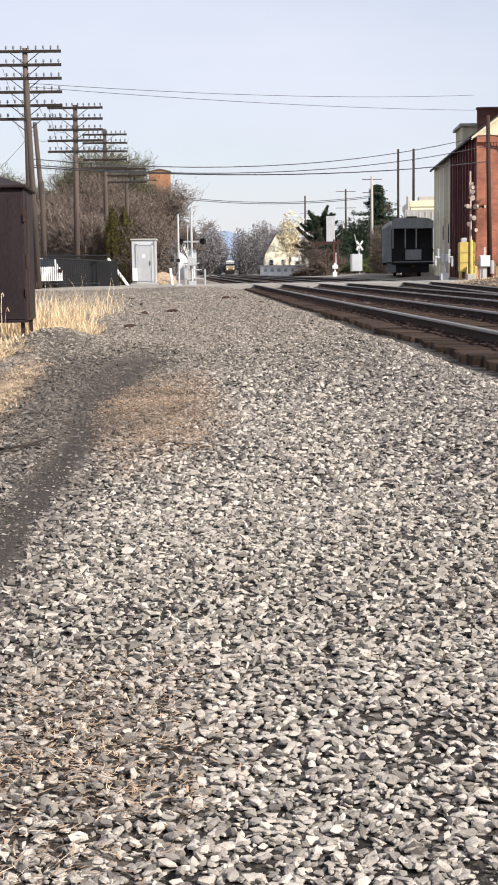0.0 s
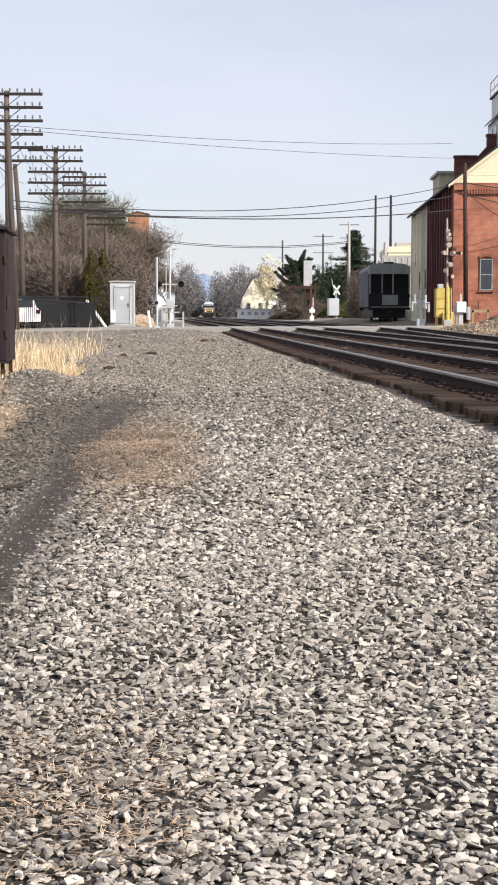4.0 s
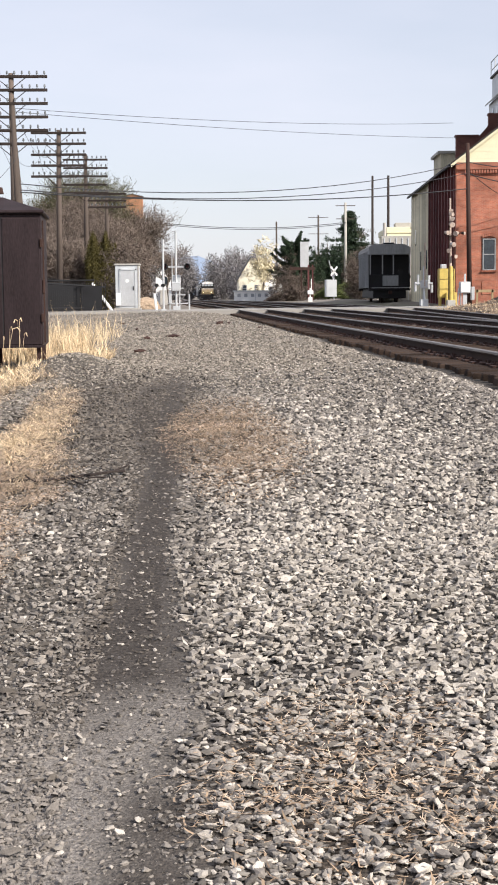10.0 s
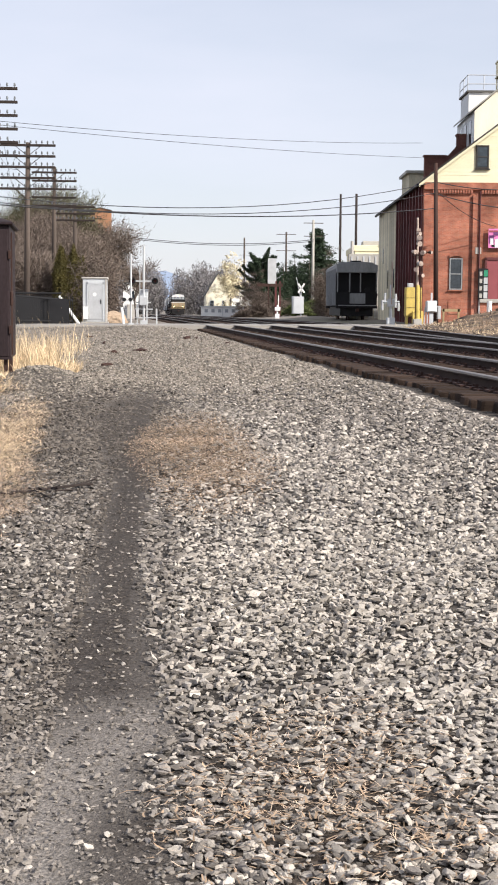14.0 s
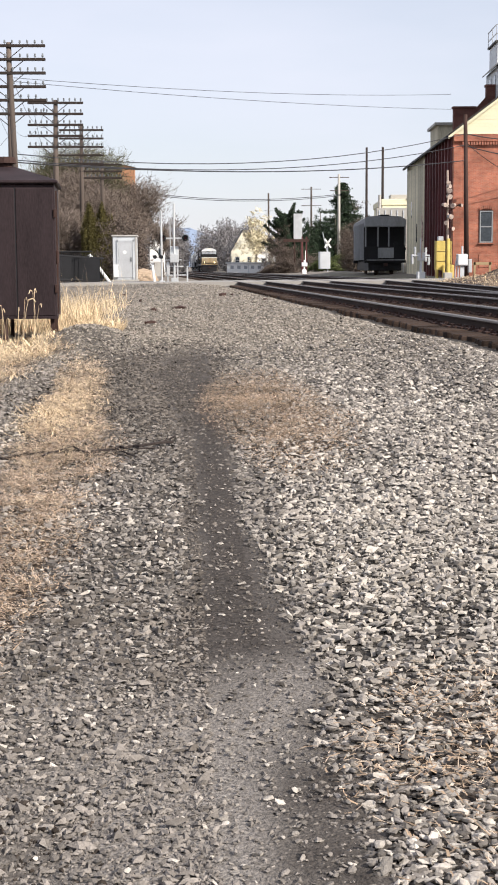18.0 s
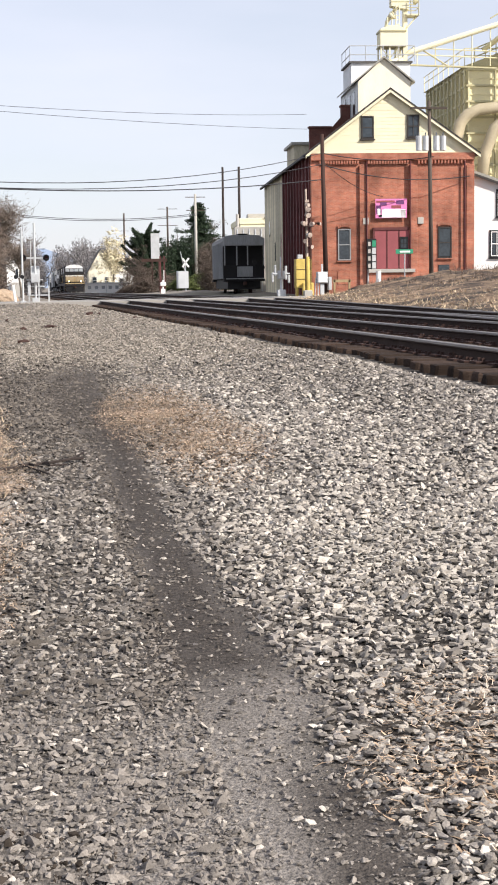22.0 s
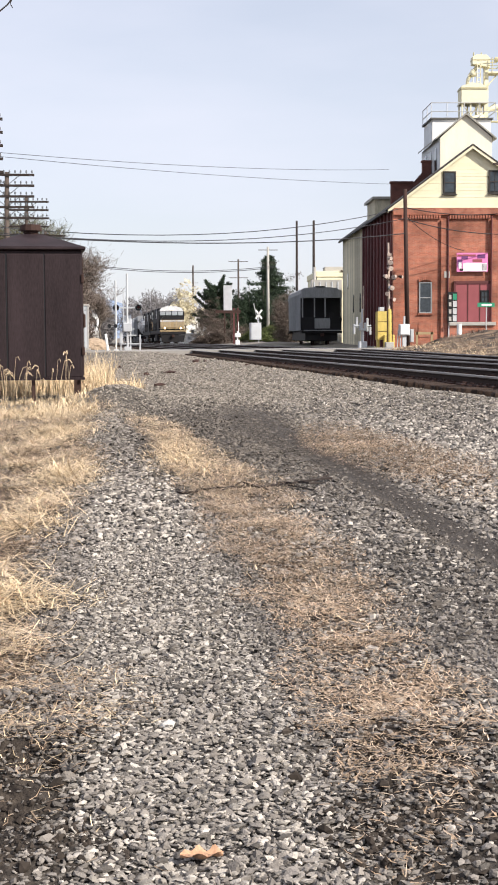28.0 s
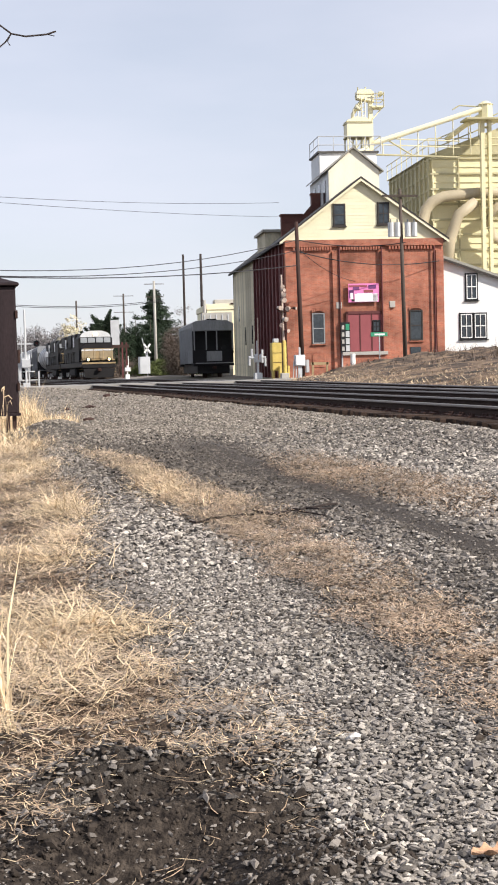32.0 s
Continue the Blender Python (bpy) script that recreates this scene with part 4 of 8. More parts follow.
    # grey sheet over the white wall, its left-hand shade put into the colour
    part("headhouse_flank", bx(4.16, 10.6, 11.0, 4.2, 13.9, 15.3), M["silver"], m)
    part("headhouse_roof", bx(4.05, 10.35, 15.45, 8.45, 14.2, 15.57), M["roof"], m)
    for z in (16.0, 16.6):
        bm = bmesh.new()
        for p, q in (((4.1, 10.4), (8.6, 10.4)), ((4.1, 10.4), (4.1, 14.1)), ((8.6, 10.4), (8.6, 14.1))):
            tube(bm, (*p, z), (*q, z), 0.035, n=5)
        part("roof_rail", bm, M["galv"], m)
    for u, y in ((4.1, 10.4), (5.2, 10.4), (6.4, 10.4), (7.5, 10.4), (8.6, 10.4), (4.1, 12.2), (4.1, 14.1)):
        part("rail_post", tb((u, y, 15.5), (u, y, 16.6), 0.03, n=5), M["galv"], m)
    # brick stacks over the flank
    # brick fire wall that steps up the roof to a stack
    bm = bmesh.new()
    prism(bm, [(0.75, EAVE + 0.1), (0.75, 10.62), (2.2, 10.62), (2.86, 11.35), (2.86, 12.0), (3.44, 12.0), (3.44, EAVE + 0.2)], 6.2, 6.75)
    fw = part("fire_wall", bm, M["stack"], m, "dark red brick fire wall")
    part("coping", bx(0.68, 6.12, 10.62, 2.22, 6.83, 10.74), M["stack"], fw)
    part("coping", bx(2.80, 6.12, 12.0, 3.46, 6.83, 12.12), M["stack"], fw)
    part("flank_dormer", bx(0.25, 11.0, EAVE - 0.1, 1.8, 15.5, 10.0), M["creamdark"], m, "weathered cream dormer")
    part("dormer_roof", bx(0.05, 10.8, 10.0, 1.95, 15.8, 10.18), M["rooftin"], m)


build_mill()


def build_annex():
    a = thing("annex_house", *(Matrix.Translation((MX, MY, MZ)) @ pose(0, 0, 0, 0, 0, -TH) @ Vector((W + 0.02, 0.6, 0))), -TH, "white clapboard lean-to annex beside the brick mill", "house")
    bm = bmesh.new()
    prism(bm, [(0, -0.8), (9, -0.8), (9, 3.95), (0, 7.12)], 0, 12)
    part("wall", bm, M["white"], a)
    bm = bmesh.new()
    prism(bm, [(-0.05, 7.2), (9.3, 3.95), (9.3, 4.1), (-0.05, 7.38)], -0.3, 12.3)
    part("roof", bm, M["rooftin"], a)
    bm = bmesh.new()
    prism(bm, [(-0.05, 7.05), (9.3, 3.78), (9.3, 3.95), (-0.05, 7.2)], -0.32, -0.28)
    part("bargeboard", bm, M["darktrim"], a)
    for u0, z0, u1, z1 in ((1.57, 4.45, 2.39, 6.16), (1.15, 1.93, 2.04, 3.61), (2.08, 1.93, 2.97, 3.61)):
        window(a, u0, z0, u1, z1, -0.03, "black", 2, 1)
        bm = bmesh.new()
        f = 0.05
        for q in ((u0 + 0.07, z0 + 0.07, u0 + 0.12, z1 - 0.07), (u1 - 0.12, z0 + 0.07, u1 - 0.07, z1 - 0.07), (u0 + 0.1, z0 + 0.07, u1 - 0.1, z0 + 0.12), (u0 + 0.1, z1 - 0.12, u1 - 0.1, z1 - 0.07), (u0 + 0.1, (z0 + z1) / 2 - 0.03, u1 - 0.1, (z0 + z1) / 2 + 0.03), ((u0 + u1) / 2 - 0.02, z0 + 0.1, (u0 + u1) / 2 + 0.02, z1 - 0.1)):
            box(bm, q[0], -0.1, q[1], q[2], -0.075, q[3])
        part("sash", bm, M["white"], a)


build_annex()


# ---- grain elevator ----
def build_silos():
    s = thing("grain_silo", *(Matrix.Translation((MX, MY, 0)) @ pose(0, 0, 0, 0, 0, -TH) @ Vector((13.2, 14.0, 0.4))), -TH, "large yellow ribbed square steel grain bin", "grain silo")
    part("bin_wall", bx(0, 0, 5.0, 16, 14, 15.8), M["silo"], s)
    # darker sheet and ribs put the shade of the left side into the colour
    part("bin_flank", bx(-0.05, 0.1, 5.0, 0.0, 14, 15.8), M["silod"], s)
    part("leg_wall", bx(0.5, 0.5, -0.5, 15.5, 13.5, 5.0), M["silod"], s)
    for i in range(10):
        z = 5.4 + i * 1.12
        part("band", bx(-0.14, -0.14, z, 16.1, 14.1, z + 0.14), M["silod"], s)
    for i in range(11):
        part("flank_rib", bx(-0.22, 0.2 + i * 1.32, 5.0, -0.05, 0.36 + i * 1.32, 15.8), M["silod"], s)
    for i in range(9):
        part("front_rib", bx(0.0 + i * 1.95, -0.12, 5.0, 0.10 + i * 1.95, 0.0, 15.8), M["silod" if i % 2 else "silo"], s)
    for i in range(9):
        part("stiffener", bx(-0.02, -0.07, 5.95 + i * 1.12, 16.0, 0.0, 6.01 + i * 1.12), M["silo"], s)
    # walkway ladder up the roof slope, with its cage
    for dz in (0.5, 1.1):
        part("roof_ladder_rail", tb((0.2, -0.3, 15.8 + dz), (6.8, -0.3, 18.4 + dz), 0.05, n=5), M["silod"], s)
    for i in range(9):
        part("roof_ladder_post", tb((0.4 + i * 0.78, -0.3, 15.85 + i * 0.31), (0.4 + i * 0.78, -0.3, 16.95 + i * 0.31), 0.04, n=5), M["silod"], s)
    bm = bmesh.new()
    prism(bm, [(-0.3, 15.8), (16.3, 15.8), (8.6, 18.6), (7.4, 18.6)], -0.2, 14.2)
    part("roof", bm, M["silod"], s)
    for z in (16.5, 17.0):
        bm = bmesh.new()
        tube(bm, (-0.3, -0.2, z), (16, -0.2, z), 0.035, n=5)
        tube(bm, (-0.3, -0.2, z), (-0.3, 14, z), 0.035, n=5)
        part("walk_rail", bm, M["silo"], s)
    for i in range(9):
        part("rail_post", tb((-0.3, i * 1.75 - 0.2, 15.8), (-0.3, i * 1.75 - 0.2, 17.0), 0.03, n=5), M["silo"], s)
    # dust pipes
    bm = bmesh.new()
    pipe(bm, [(-0.95, -0.9, 9.6), (-0.95, -0.9, 10.9), (-0.75, -0.9, 11.7), (-0.25, -0.9, 12.3), (0.6, -0.9, 12.65), (3.3, -0.9, 12.9), (8, -0.9, 13.0)], 0.42, 10)
    part("dust_pipe", bm, M["dustpipe"], s, smooth=True)
    bm = bmesh.new()
    pipe(bm, [(0.6, -1.4, 7.0), (0.9, -1.4, 9.5), (1.6, -1.4, 11.3), (2.9, -1.4, 12.2)], 0.42, 10)
    part("dust_pipe", bm, M["dustpipe"], s, smooth=True)
    bm = bmesh.new()
    pipe(bm, [(5.4, -1.2, 12.2), (4.3, -1.2, 11.7), (3.8, -1.2, 10.8), (4.3, -1.2, 9.6), (5.4, -1.2, 8.9)], 0.35, 10)
    part("dust_pipe", bm, M["dustpipe"], s, smooth=True)
    # bucket elevator leg
    e = thing("bucket_elevator", *(Matrix.Translation((MX, MY, 0)) @ pose(0, 0, 0, 0, 0, -TH) @ Vector((7.05, 12.0, 15.6))), -TH, "pale yellow bucket elevator head on the mill roof", "elevator")
    part("leg", bx(1.05, -0.25, -0.2, 1.32, 0.25, 4.5), M["cream"], e)
    for u in (0.47, 0.72):
        part("ladder_rail", tb((u, -0.4, -0.2), (u, -0.4, 4.4), 0.04, n=5), M["cream"], e)
    for k in range(15):
        part("ladder_rung", tb((0.47, -0.4, 0.1 + k * 0.3), (0.72, -0.4, 0.1 + k * 0.3), 0.025, n=4), M["cream"], e)
    bm = bmesh.new()
    prism(bm, [(0.17, 4.35), (1.4, 4.1), (1.4, 4.75), (1.15, 4.98), (0.45, 5.0), (0.17, 4.85)], -0.4, 0.4)
    part("head", bm, M["cream"], e)
    part("head_seam", bx(0.15, -0.42, 4.6, 1.42, 0.42, 4.66), M["silod"], e)
    for u in (0.3, 0.85):
        part("vent", tb((u, 0, 4.9), (u, 0, 5.2), 0.05, n=6), M["silod"], e)
    bm = bmesh.new()
    prism(bm, [(-0.66, 1.6), (1.1, 1.6), (1.1, 2.7), (0.7, 2.95), (0.0, 3.0), (-0.66, 2.75)], -0.7, 0.7)
    part("hopper", bm, M["cream"], e)
    part("hopper_band", bx(-0.72, -0.75, 2.55, 1.16, 0.75, 2.66), M["silod"], e)
    part("hopper_band", bx(-0.72, -0.75, 1.55, 1.16, 0.75, 1.62), M["silod"], e)
    for u in (-0.6, 0.0, 0.6, 1.0):
        for v in (-0.6, 0.6):
            part("hopper_post", bx(u - 0.05, v - 0.05, -0.2, u + 0.05, v + 0.05, 1.55), M["cream"], e)
    part("brace", tb((-0.6, -0.6, 0.0), (0.6, -0.6, 1.5), 0.035, n=5), M["silod"], e)
    part("brace", tb((0.6, -0.6, 0.0), (-0.6, -0.6, 1.5), 0.035, n=5), M["silod"], e)
    part("lower_duct", tb((-0.9, -0.5, 0.0), (0.9, -0.5, 0.75), 0.22, n=8), M["cream"], e, smooth=True)
    part("cyclone", tb((0.22, -0.1, 3.55), (0.22, -0.1, 4.0), 0.36, 0.1, n=12), M["cream"], e, smooth=True)
    for u in (-0.1, 0.22, 0.5):
        part("cyclone_leg", tb((u, -0.3, 2.8), (u, -0.3, 3.6), 0.045, n=5), M["cream"], e)
    bm = bmesh.new()
    pipe(bm, [(0.6, 0, 4.3), (0.3, 0, 3.9), (-0.1, 0, 3.3), (-0.15, 0, 2.7)], 0.13, 8)
    part("spout", bm, M["cream"], e, smooth=True)
    part("platform", bx(1.2, -0.6, 3.68, 2.1, 0.6, 3.78), M["cream"], e)
    for z in (4.2, 4.62):
        bm = bmesh.new()
        for a, b in (((1.2, -0.6), (2.05, -0.6)), ((2.05, -0.6), (2.05, 0.6)), ((1.2, 0.6), (2.05, 0.6))):
            tube(bm, (*a, z), (*b, z), 0.03, n=5)
        part("platform_rail", bm, M["silod"], e)
    for u in (1.5, 2.05):
        part("platform_post", tb((u, -0.6, 3.7), (u, -0.6, 4.75), 0.035, n=5), M["silod"], e)
    part("motor", bx(1.75, -0.3, 4.55, 2.05, 0.1, 4.85, 0.05), M["silod"], e)
    part("brace", tb((1.3, -0.3, 2.9), (2.0, -0.3, 3.7), 0.05, n=6), M["cream"], e)
    # conveyor gallery to the bins
    c = thing("conveyor", *(Matrix.Translation((MX, MY, 0)) @ pose(0, 0, 0, 0, 0, -TH) @ Vector((8.3, 12.0, 16.3))), -TH, "inclined yellow conveyor tube to the grain bins", "conveyor")
    part("tube", tb((-0.2, 0, 0.4), (8.15, 0.0, 2.95), 0.19, n=10), M["cream"], c)
    part("walkway", tb((0, 0, -0.3), (6.5, 0.0, -0.55), 0.07, n=6), M["silod"], c)
    for z in (0.75, 1.2):
        part("hand_rail", tb((0.5, 0, z - 0.35), (6.5, 0, z - 0.6), 0.04, n=5), M["silo"], c)
    for i in range(6):
        x = 0.8 + i * 1.3
        part("strut", tb((x, 0, -0.4), (x, 0, 0.45 + x * 0.28), 0.04, n=5), M["silo"], c)
    part("brace", tb((1.2, 0, 0.7), (3.0, 0, -0.4), 0.06, n=5), M["silod"], c)
    # second leg, by the bins
    e2 = thing("bucket_elevator", *(Matrix.Translation((MX, MY, 0)) @ pose(0, 0, 0, 0, 0, -TH) @ Vector((16.45, 12.2, 0.4))), -TH, "tall yellow twin-leg bucket elevator before the bins", "elevator")
    part("leg", bx(-0.05, -0.2, 0, 0.22, 0.2, 18.2), M["silo"], e2)
    part("leg", bx(0.5, -0.2, 0, 0.74, 0.2, 18.2), M["silo"], e2)
    part("head", tb((0.36, 0, 18.2), (0.36, 0, 19.15), 0.52, n=8), M["silo"], e2)
    part("head_cap", tb((0.36, 0, 19.15), (0.36, 0, 19.4), 0.58, 0.2, n=12), M["silo"], e2)
    part("hoist_arm", tb((0.2, 0, 19.0), (-1.6, 0, 19.1), 0.05, n=5), M["silod"], e2)
    part("hoist_arm", tb((-1.6, 0, 19.1), (-2.1, 0, 18.8), 0.05, n=5), M["silod"], e2)
    for i in range(12):
        part("tie_bar", bx(0.2, -0.1, 1.5 + i * 1.45, 0.52, 0.1, 1.6 + i * 1.45), M["silod"], e2)
    part("platform", bx(-1.3, -0.9, 18.0, 1.6, 0.9, 18.12), M["silod"], e2)
    bm = bmesh.new()
    pipe(bm, [(0.1, 0, 18.4), (-1.0, 0.5, 17.8), (-2.2, 1.6, 16.9)], 0.2, 8)
    part("spout", bm, M["silo"], e2, smooth=True)


build_silos()


# ---- relay cabinet ----
def build_relay_box():
    x, y = -2.80, 20.2
    b = thing("relay_cabinet", x, y, 0.30, 3, "dark brown steel signal relay cabinet on legs in dry grass", "cabinet")
    w, d, h = 1.46, 1.55, 1.87
    part("body", bx(-w, 0, 0, 0, d, h, 0.012), M["boxsteel"], b)
    for i in range(2):
        u = -0.02 - i * 0.54
        part("door_panel", bx(u - 0.525, -0.018, 0.03, u, 0.0, h - 0.06, 0.008), M["boxsteel"], b)
    for i in range(2):
        u = -0.02 - (i + 1) * 0.54 + 0.006
        part("seam_strip", bx(u - 0.012, -0.010, 0.02, u + 0.012, 0.0, h - 0.05), M["black"], b)
    part("eave", bx(-w - 0.05, -0.06, h, 0.05, d + 0.06, h + 0.05, 0.015), M["boxsteel"], b)
    bm = bmesh.new()
    lo = [bm.verts.new(p) for p in ((-w - 0.04, -0.05, h + 0.05), (0.04, -0.05, h + 0.05), (0.04, d + 0.05, h + 0.05), (-w - 0.04, d + 0.05, h + 0.05))]
    cx, cy = -w / 2, d / 2
    hi = [bm.verts.new((cx + sx * 0.16, cy + sy * 0.16, h + 0.27)) for sx, sy in ((-1, -1), (1, -1), (1, 1), (-1, 1))]
    for i in range(4):
        bm.faces.new((lo[i], lo[(i + 1) % 4], hi[(i + 1) % 4], hi[i]))
    bm.faces.new(lo[::-1])
    bm.faces.new(hi)
    part("roof", bm, M["boxsteel"], b)
    part("vent_neck", tb((cx, cy, h + 0.24), (cx, cy, h + 0.34), 0.11, n=12), M["rust"], b)
    part("vent_cap", tb((cx, cy, h + 0.33), (cx, cy, h + 0.42), 0.17, 0.15, n=12), M["rust"], b)
    for u in (-0.07, -w + 0.07, -w / 2):
        for v in (0.08, d - 0.08):
            part("leg", bx(u - 0.028, v - 0.028, -0.5, u + 0.028, v + 0.028, 0.0), M["rust"], b)
    for z in (0.35, 1.4):
        part("hinge", bx(-0.02, -0.04, z, 0.02, 0.0, z + 0.12, 0.005), M["rust"], b)
    part("door_panel", bx(-w + 0.01, -0.018, 0.03, -1.11, 0.0, h - 0.06, 0.008), M["boxsteel"], b)
    part("side_batten", bx(0.0, 0.3, 0.05, 0.02, 0.36, h - 0.08), M["rust"], b)
    part("side_latch", bx(0.0, 0.02, 0.75, 0.04, 0.12, 0.95, 0.01), M["rust"], b)
    part("skirt_rail", bx(-w, -0.022, -0.012, 0.02, 0.04, 0.028), M["boxsteel"], b)


build_relay_box()


# ---- telegraph poles ----
def telegraph_pole(x, y, top, arms, first, gap, label, lean=0.0, width=3.05, wood="wood", rz=0):
    g = zg(x, y)
    p = thing("telegraph_pole", x, y, g - 0.3, rz, label, "telegraph pole", "telegraph pole line")
    h = top - g + 0.3
    part("pole", tb((0, 0, 0), (lean, 0, h), 0.17, 0.11, n=10), M[wood], p, smooth=True)
    for i in range(arms):
        z = h - first - i * gap
        cx = lean * z / h
        a = part("crossarm", bx(cx - width / 2, -0.17, z - 0.06, cx + width / 2, -0.06, z + 0.06, 0.01), M["wooddark"], p)
        for k in range(10):
            u = cx - width / 2 + 0.12 + k * (width - 0.24) / 9
            if (i * 7 + k * 3) % 11 == 0:
                continue
            bm = bmesh.new()
            tube(bm, (u, -0.115, z + 0.06), (u, -0.115, z + 0.13), 0.018, n=5)
            tube(bm, (u, -0.115, z + 0.12), (u, -0.115, z + 0.24), 0.05, 0.035, n=7)
            part("insulator", bm, M["porcelain"], a)
        for s in (-1, 1):
            part("brace", tb((cx + s * 0.62, -0.12, z - 0.05), (cx + s * 0.05, -0.12, z - 0.5), 0.018, n=4), M["wooddark"], p)
    return p


P1 = (-8.33, 62.0, 10.45)
P2 = (-7.55, 73.4, 9.35)
P3 = (-7.47, 91.1, 9.85)
P4 = (-6.40, 96.0, 8.0)
P5 = (-7.8, 140.0, 10.0)
telegraph_pole(*P1, 6, 0.15, 0.565, "weathered wooden telegraph pole with six crossarms of insulators", 0.0, 3.1)
telegraph_pole(*P2, 5, 0.15, 0.545, "weathered wooden telegraph pole with five crossarms", 0.15, 2.8)
telegraph_pole(*P3, 5, 0.35, 0.52, "leaner wooden telegraph pole with five crossarms", 0.1, 2.8)
telegraph_pole(*P4, 3, 0.3, 0.44, "wooden telegraph pole with three crossarms before bare trees", 0.0, 2.7)
telegraph_pole(*P5, 3, 0.35, 0.6, "far weathered wooden telegraph pole", 0.0, 2.8)


def plain_pole(name, x, y, top, r, label, cat, lean=(0, 0), wood="wood", arms=(), bot=None):
    g = zg(x, y) if bot is None else bot
    p = thing(name, x, y, g - 0.3, 0, label, cat)
    h = top - g + 0.3
    part("pole", tb((0, 0, 0), (lean[0], lean[1], h), r, r * 0.7, n=10), M[wood], p, smooth=True)
    for z, w in arms:
        part("crossarm", bx(lean[0] - w / 2, -0.15, z - g + 0.24, lean[0] + w / 2, -0.05, z - g + 0.36), M["wood"], p)
    return p


plain_pole("stub_pole", -7.95, 61.2, 9.0, 0.15, "weathered wooden pole without arms beside the telegraph pole", "pole", (-0.25, 0))
plain_pole("stub_pole", -10.95, 90.0, 10.2, 0.19, "leaning weathered wooden pole", "pole", (-0.67, 0))
plain_pole("stub_pole", -8.9, 71.0, 5.4, 0.16, "short weathered wooden pole among bare trees", "pole")


# ---- left side of the crossing ----
def build_left_crossing():
    c = thing("signal_cabinet", -4.45, 69.4, 0.22, 0, "silver-grey steel signal equipment housing with a door", "cabinet")
    part("body", bx(0, 0, 0.12, 1.15, 1.6, 2.2, 0.015), M["silver"], c)
    part("roof", bx(-0.06, -0.06, 2.2, 1.21, 1.66, 2.28, 0.02), M["concrete"], c, "pale weathered roof lip")
    d = part("door", bx(0.27, -0.03, 0.22, 0.95, 0.0, 1.95, 0.008), M["galv"], c, "blue-grey steel door")
    for u0, z0, u1, z1 in ((0.20, 0.2, 0.26, 2.03), (0.96, 0.2, 1.02, 2.03), (0.20, 1.96, 1.02, 2.03)):
        part("door_frame", bx(u0, -0.05, z0, u1, 0.0, z1), M["silver"], c)
    for z in (0.5, 1.1, 1.7):
        part("hinge", bx(0.25, -0.06, z, 0.29, -0.03, z + 0.1), M["silver"], d)
    part("corner_post", bx(1.09, -0.03, 0.12, 1.16, 0.0, 2.2), M["concrete"], c)
    part("door_handle", bx(0.86, -0.06, 1.0, 0.90, -0.03, 1.2), M["black"], d)
    part("door_plate", tb((0.58, -0.034, 1.45), (0.58, -0.028, 1.45), 0.09, n=12), M["white"], d)
    part("meter_box", bx(0.02, -0.14, 0.25, 0.26, -0.005, 0.85, 0.01), M["white"], c)
    part("base", bx(-0.08, -0.08, -0.3, 1.23, 1.7, 0.12), M["concrete"], c)
    # slanted plank against it
    b = thing("marker_post", -4.4, 67.2, 0.1, 0, "leaning pale timber post", "post")
    part("post", tb((0, 0, 0), (-1.05, 0.3, 1.45), 0.07, n=6), M["white"], b)
    b = thing("marker_post", -2.35, 66.0, 0.1, 0, "short white marker post", "post")
    part("post", tb((0, 0, 0), (-0.12, 0, 0.95), 0.06, n=6), M["white"], b)
    # crossing signals: mast with flashing lights and the raised gate arm
    zl = 2.12
    for x, y, top, lab in ((-1.45, 66.0, 4.3, "silver railway crossing signal mast with flashing lights"),):
        s = thing("crossing_signal", x, y, 0.15, 0, lab, "crossing signal", "crossing signals")
        part("mast", tb((0, 0, 0), (0, 0, top - 0.6), 0.05, n=8), M["galv"], s)
        part("base", bx(-0.16, -0.16, -0.2, 0.16, 0.16, 0.3, 0.02), M["galv"], s)
        part("gate_motor", bx(-0.2, -0.18, 1.0, 0.2, 0.18, 1.4, 0.02), M["galv"], s)
        part("counterweight", bx(-0.36, -0.06, 0.45, -0.22, 0.06, 1.0, 0.01), M["galv"], s)
        part("gate_arm", bx(-0.20, -0.02, 1.0, -0.16, 0.02, 2.9, 0.005), M["galv"], s)
        part("light_bar", bx(-0.6, -0.04, zl - 0.04, 0.6, 0.04, zl + 0.03), M["galv"], s)
        for u in (-0.52, 0.52):
            h = part("flasher", tb((u, -0.12, zl), (u, 0.02, zl), 0.15, n=14), M["black"], s)
            part("lens", tb((u, -0.14, zl), (u, -0.115, zl), 0.08, n=12), M["red_lens"], h)
            part("hood", tb((u, -0.36, zl + 0.04), (u, -0.12, zl + 0.04), 0.1, n=10, caps=False), M["black"], h)
    s = thing("signal_post", -2.0, 64.0, 0.15, 0, "slim grey steel signal post with small lamps", "signal post")
    part("mast", tb((0, 0, 0), (0, 0, 3.3), 0.045, n=8), M["galv"], s)
    part("base", bx(-0.12, -0.12, -0.2, 0.12, 0.12, 0.2, 0.02), M["galv"], s)
    for u in (-0.3, -0.02):
        part("lamp", tb((u, -0.2, 1.25), (u, 0.0, 1.25), 0.09, n=12), M["black"], s)
    part("lamp_bar", bx(-0.36, -0.03, 1.2, 0.06, 0.03, 1.25), M["galv"], s)
    e = thing("signal_bench", -1.75, 66.4, 0.2, 0, "white steel equipment rack with pipes", "rack")
    for u in (0, 0.45, 0.9):
        part("post", bx(u - 0.035, -0.05, -0.3, u + 0.035, 0.05, 1.0 - 0.2 * (u > 0.5)), M["galv"], e)
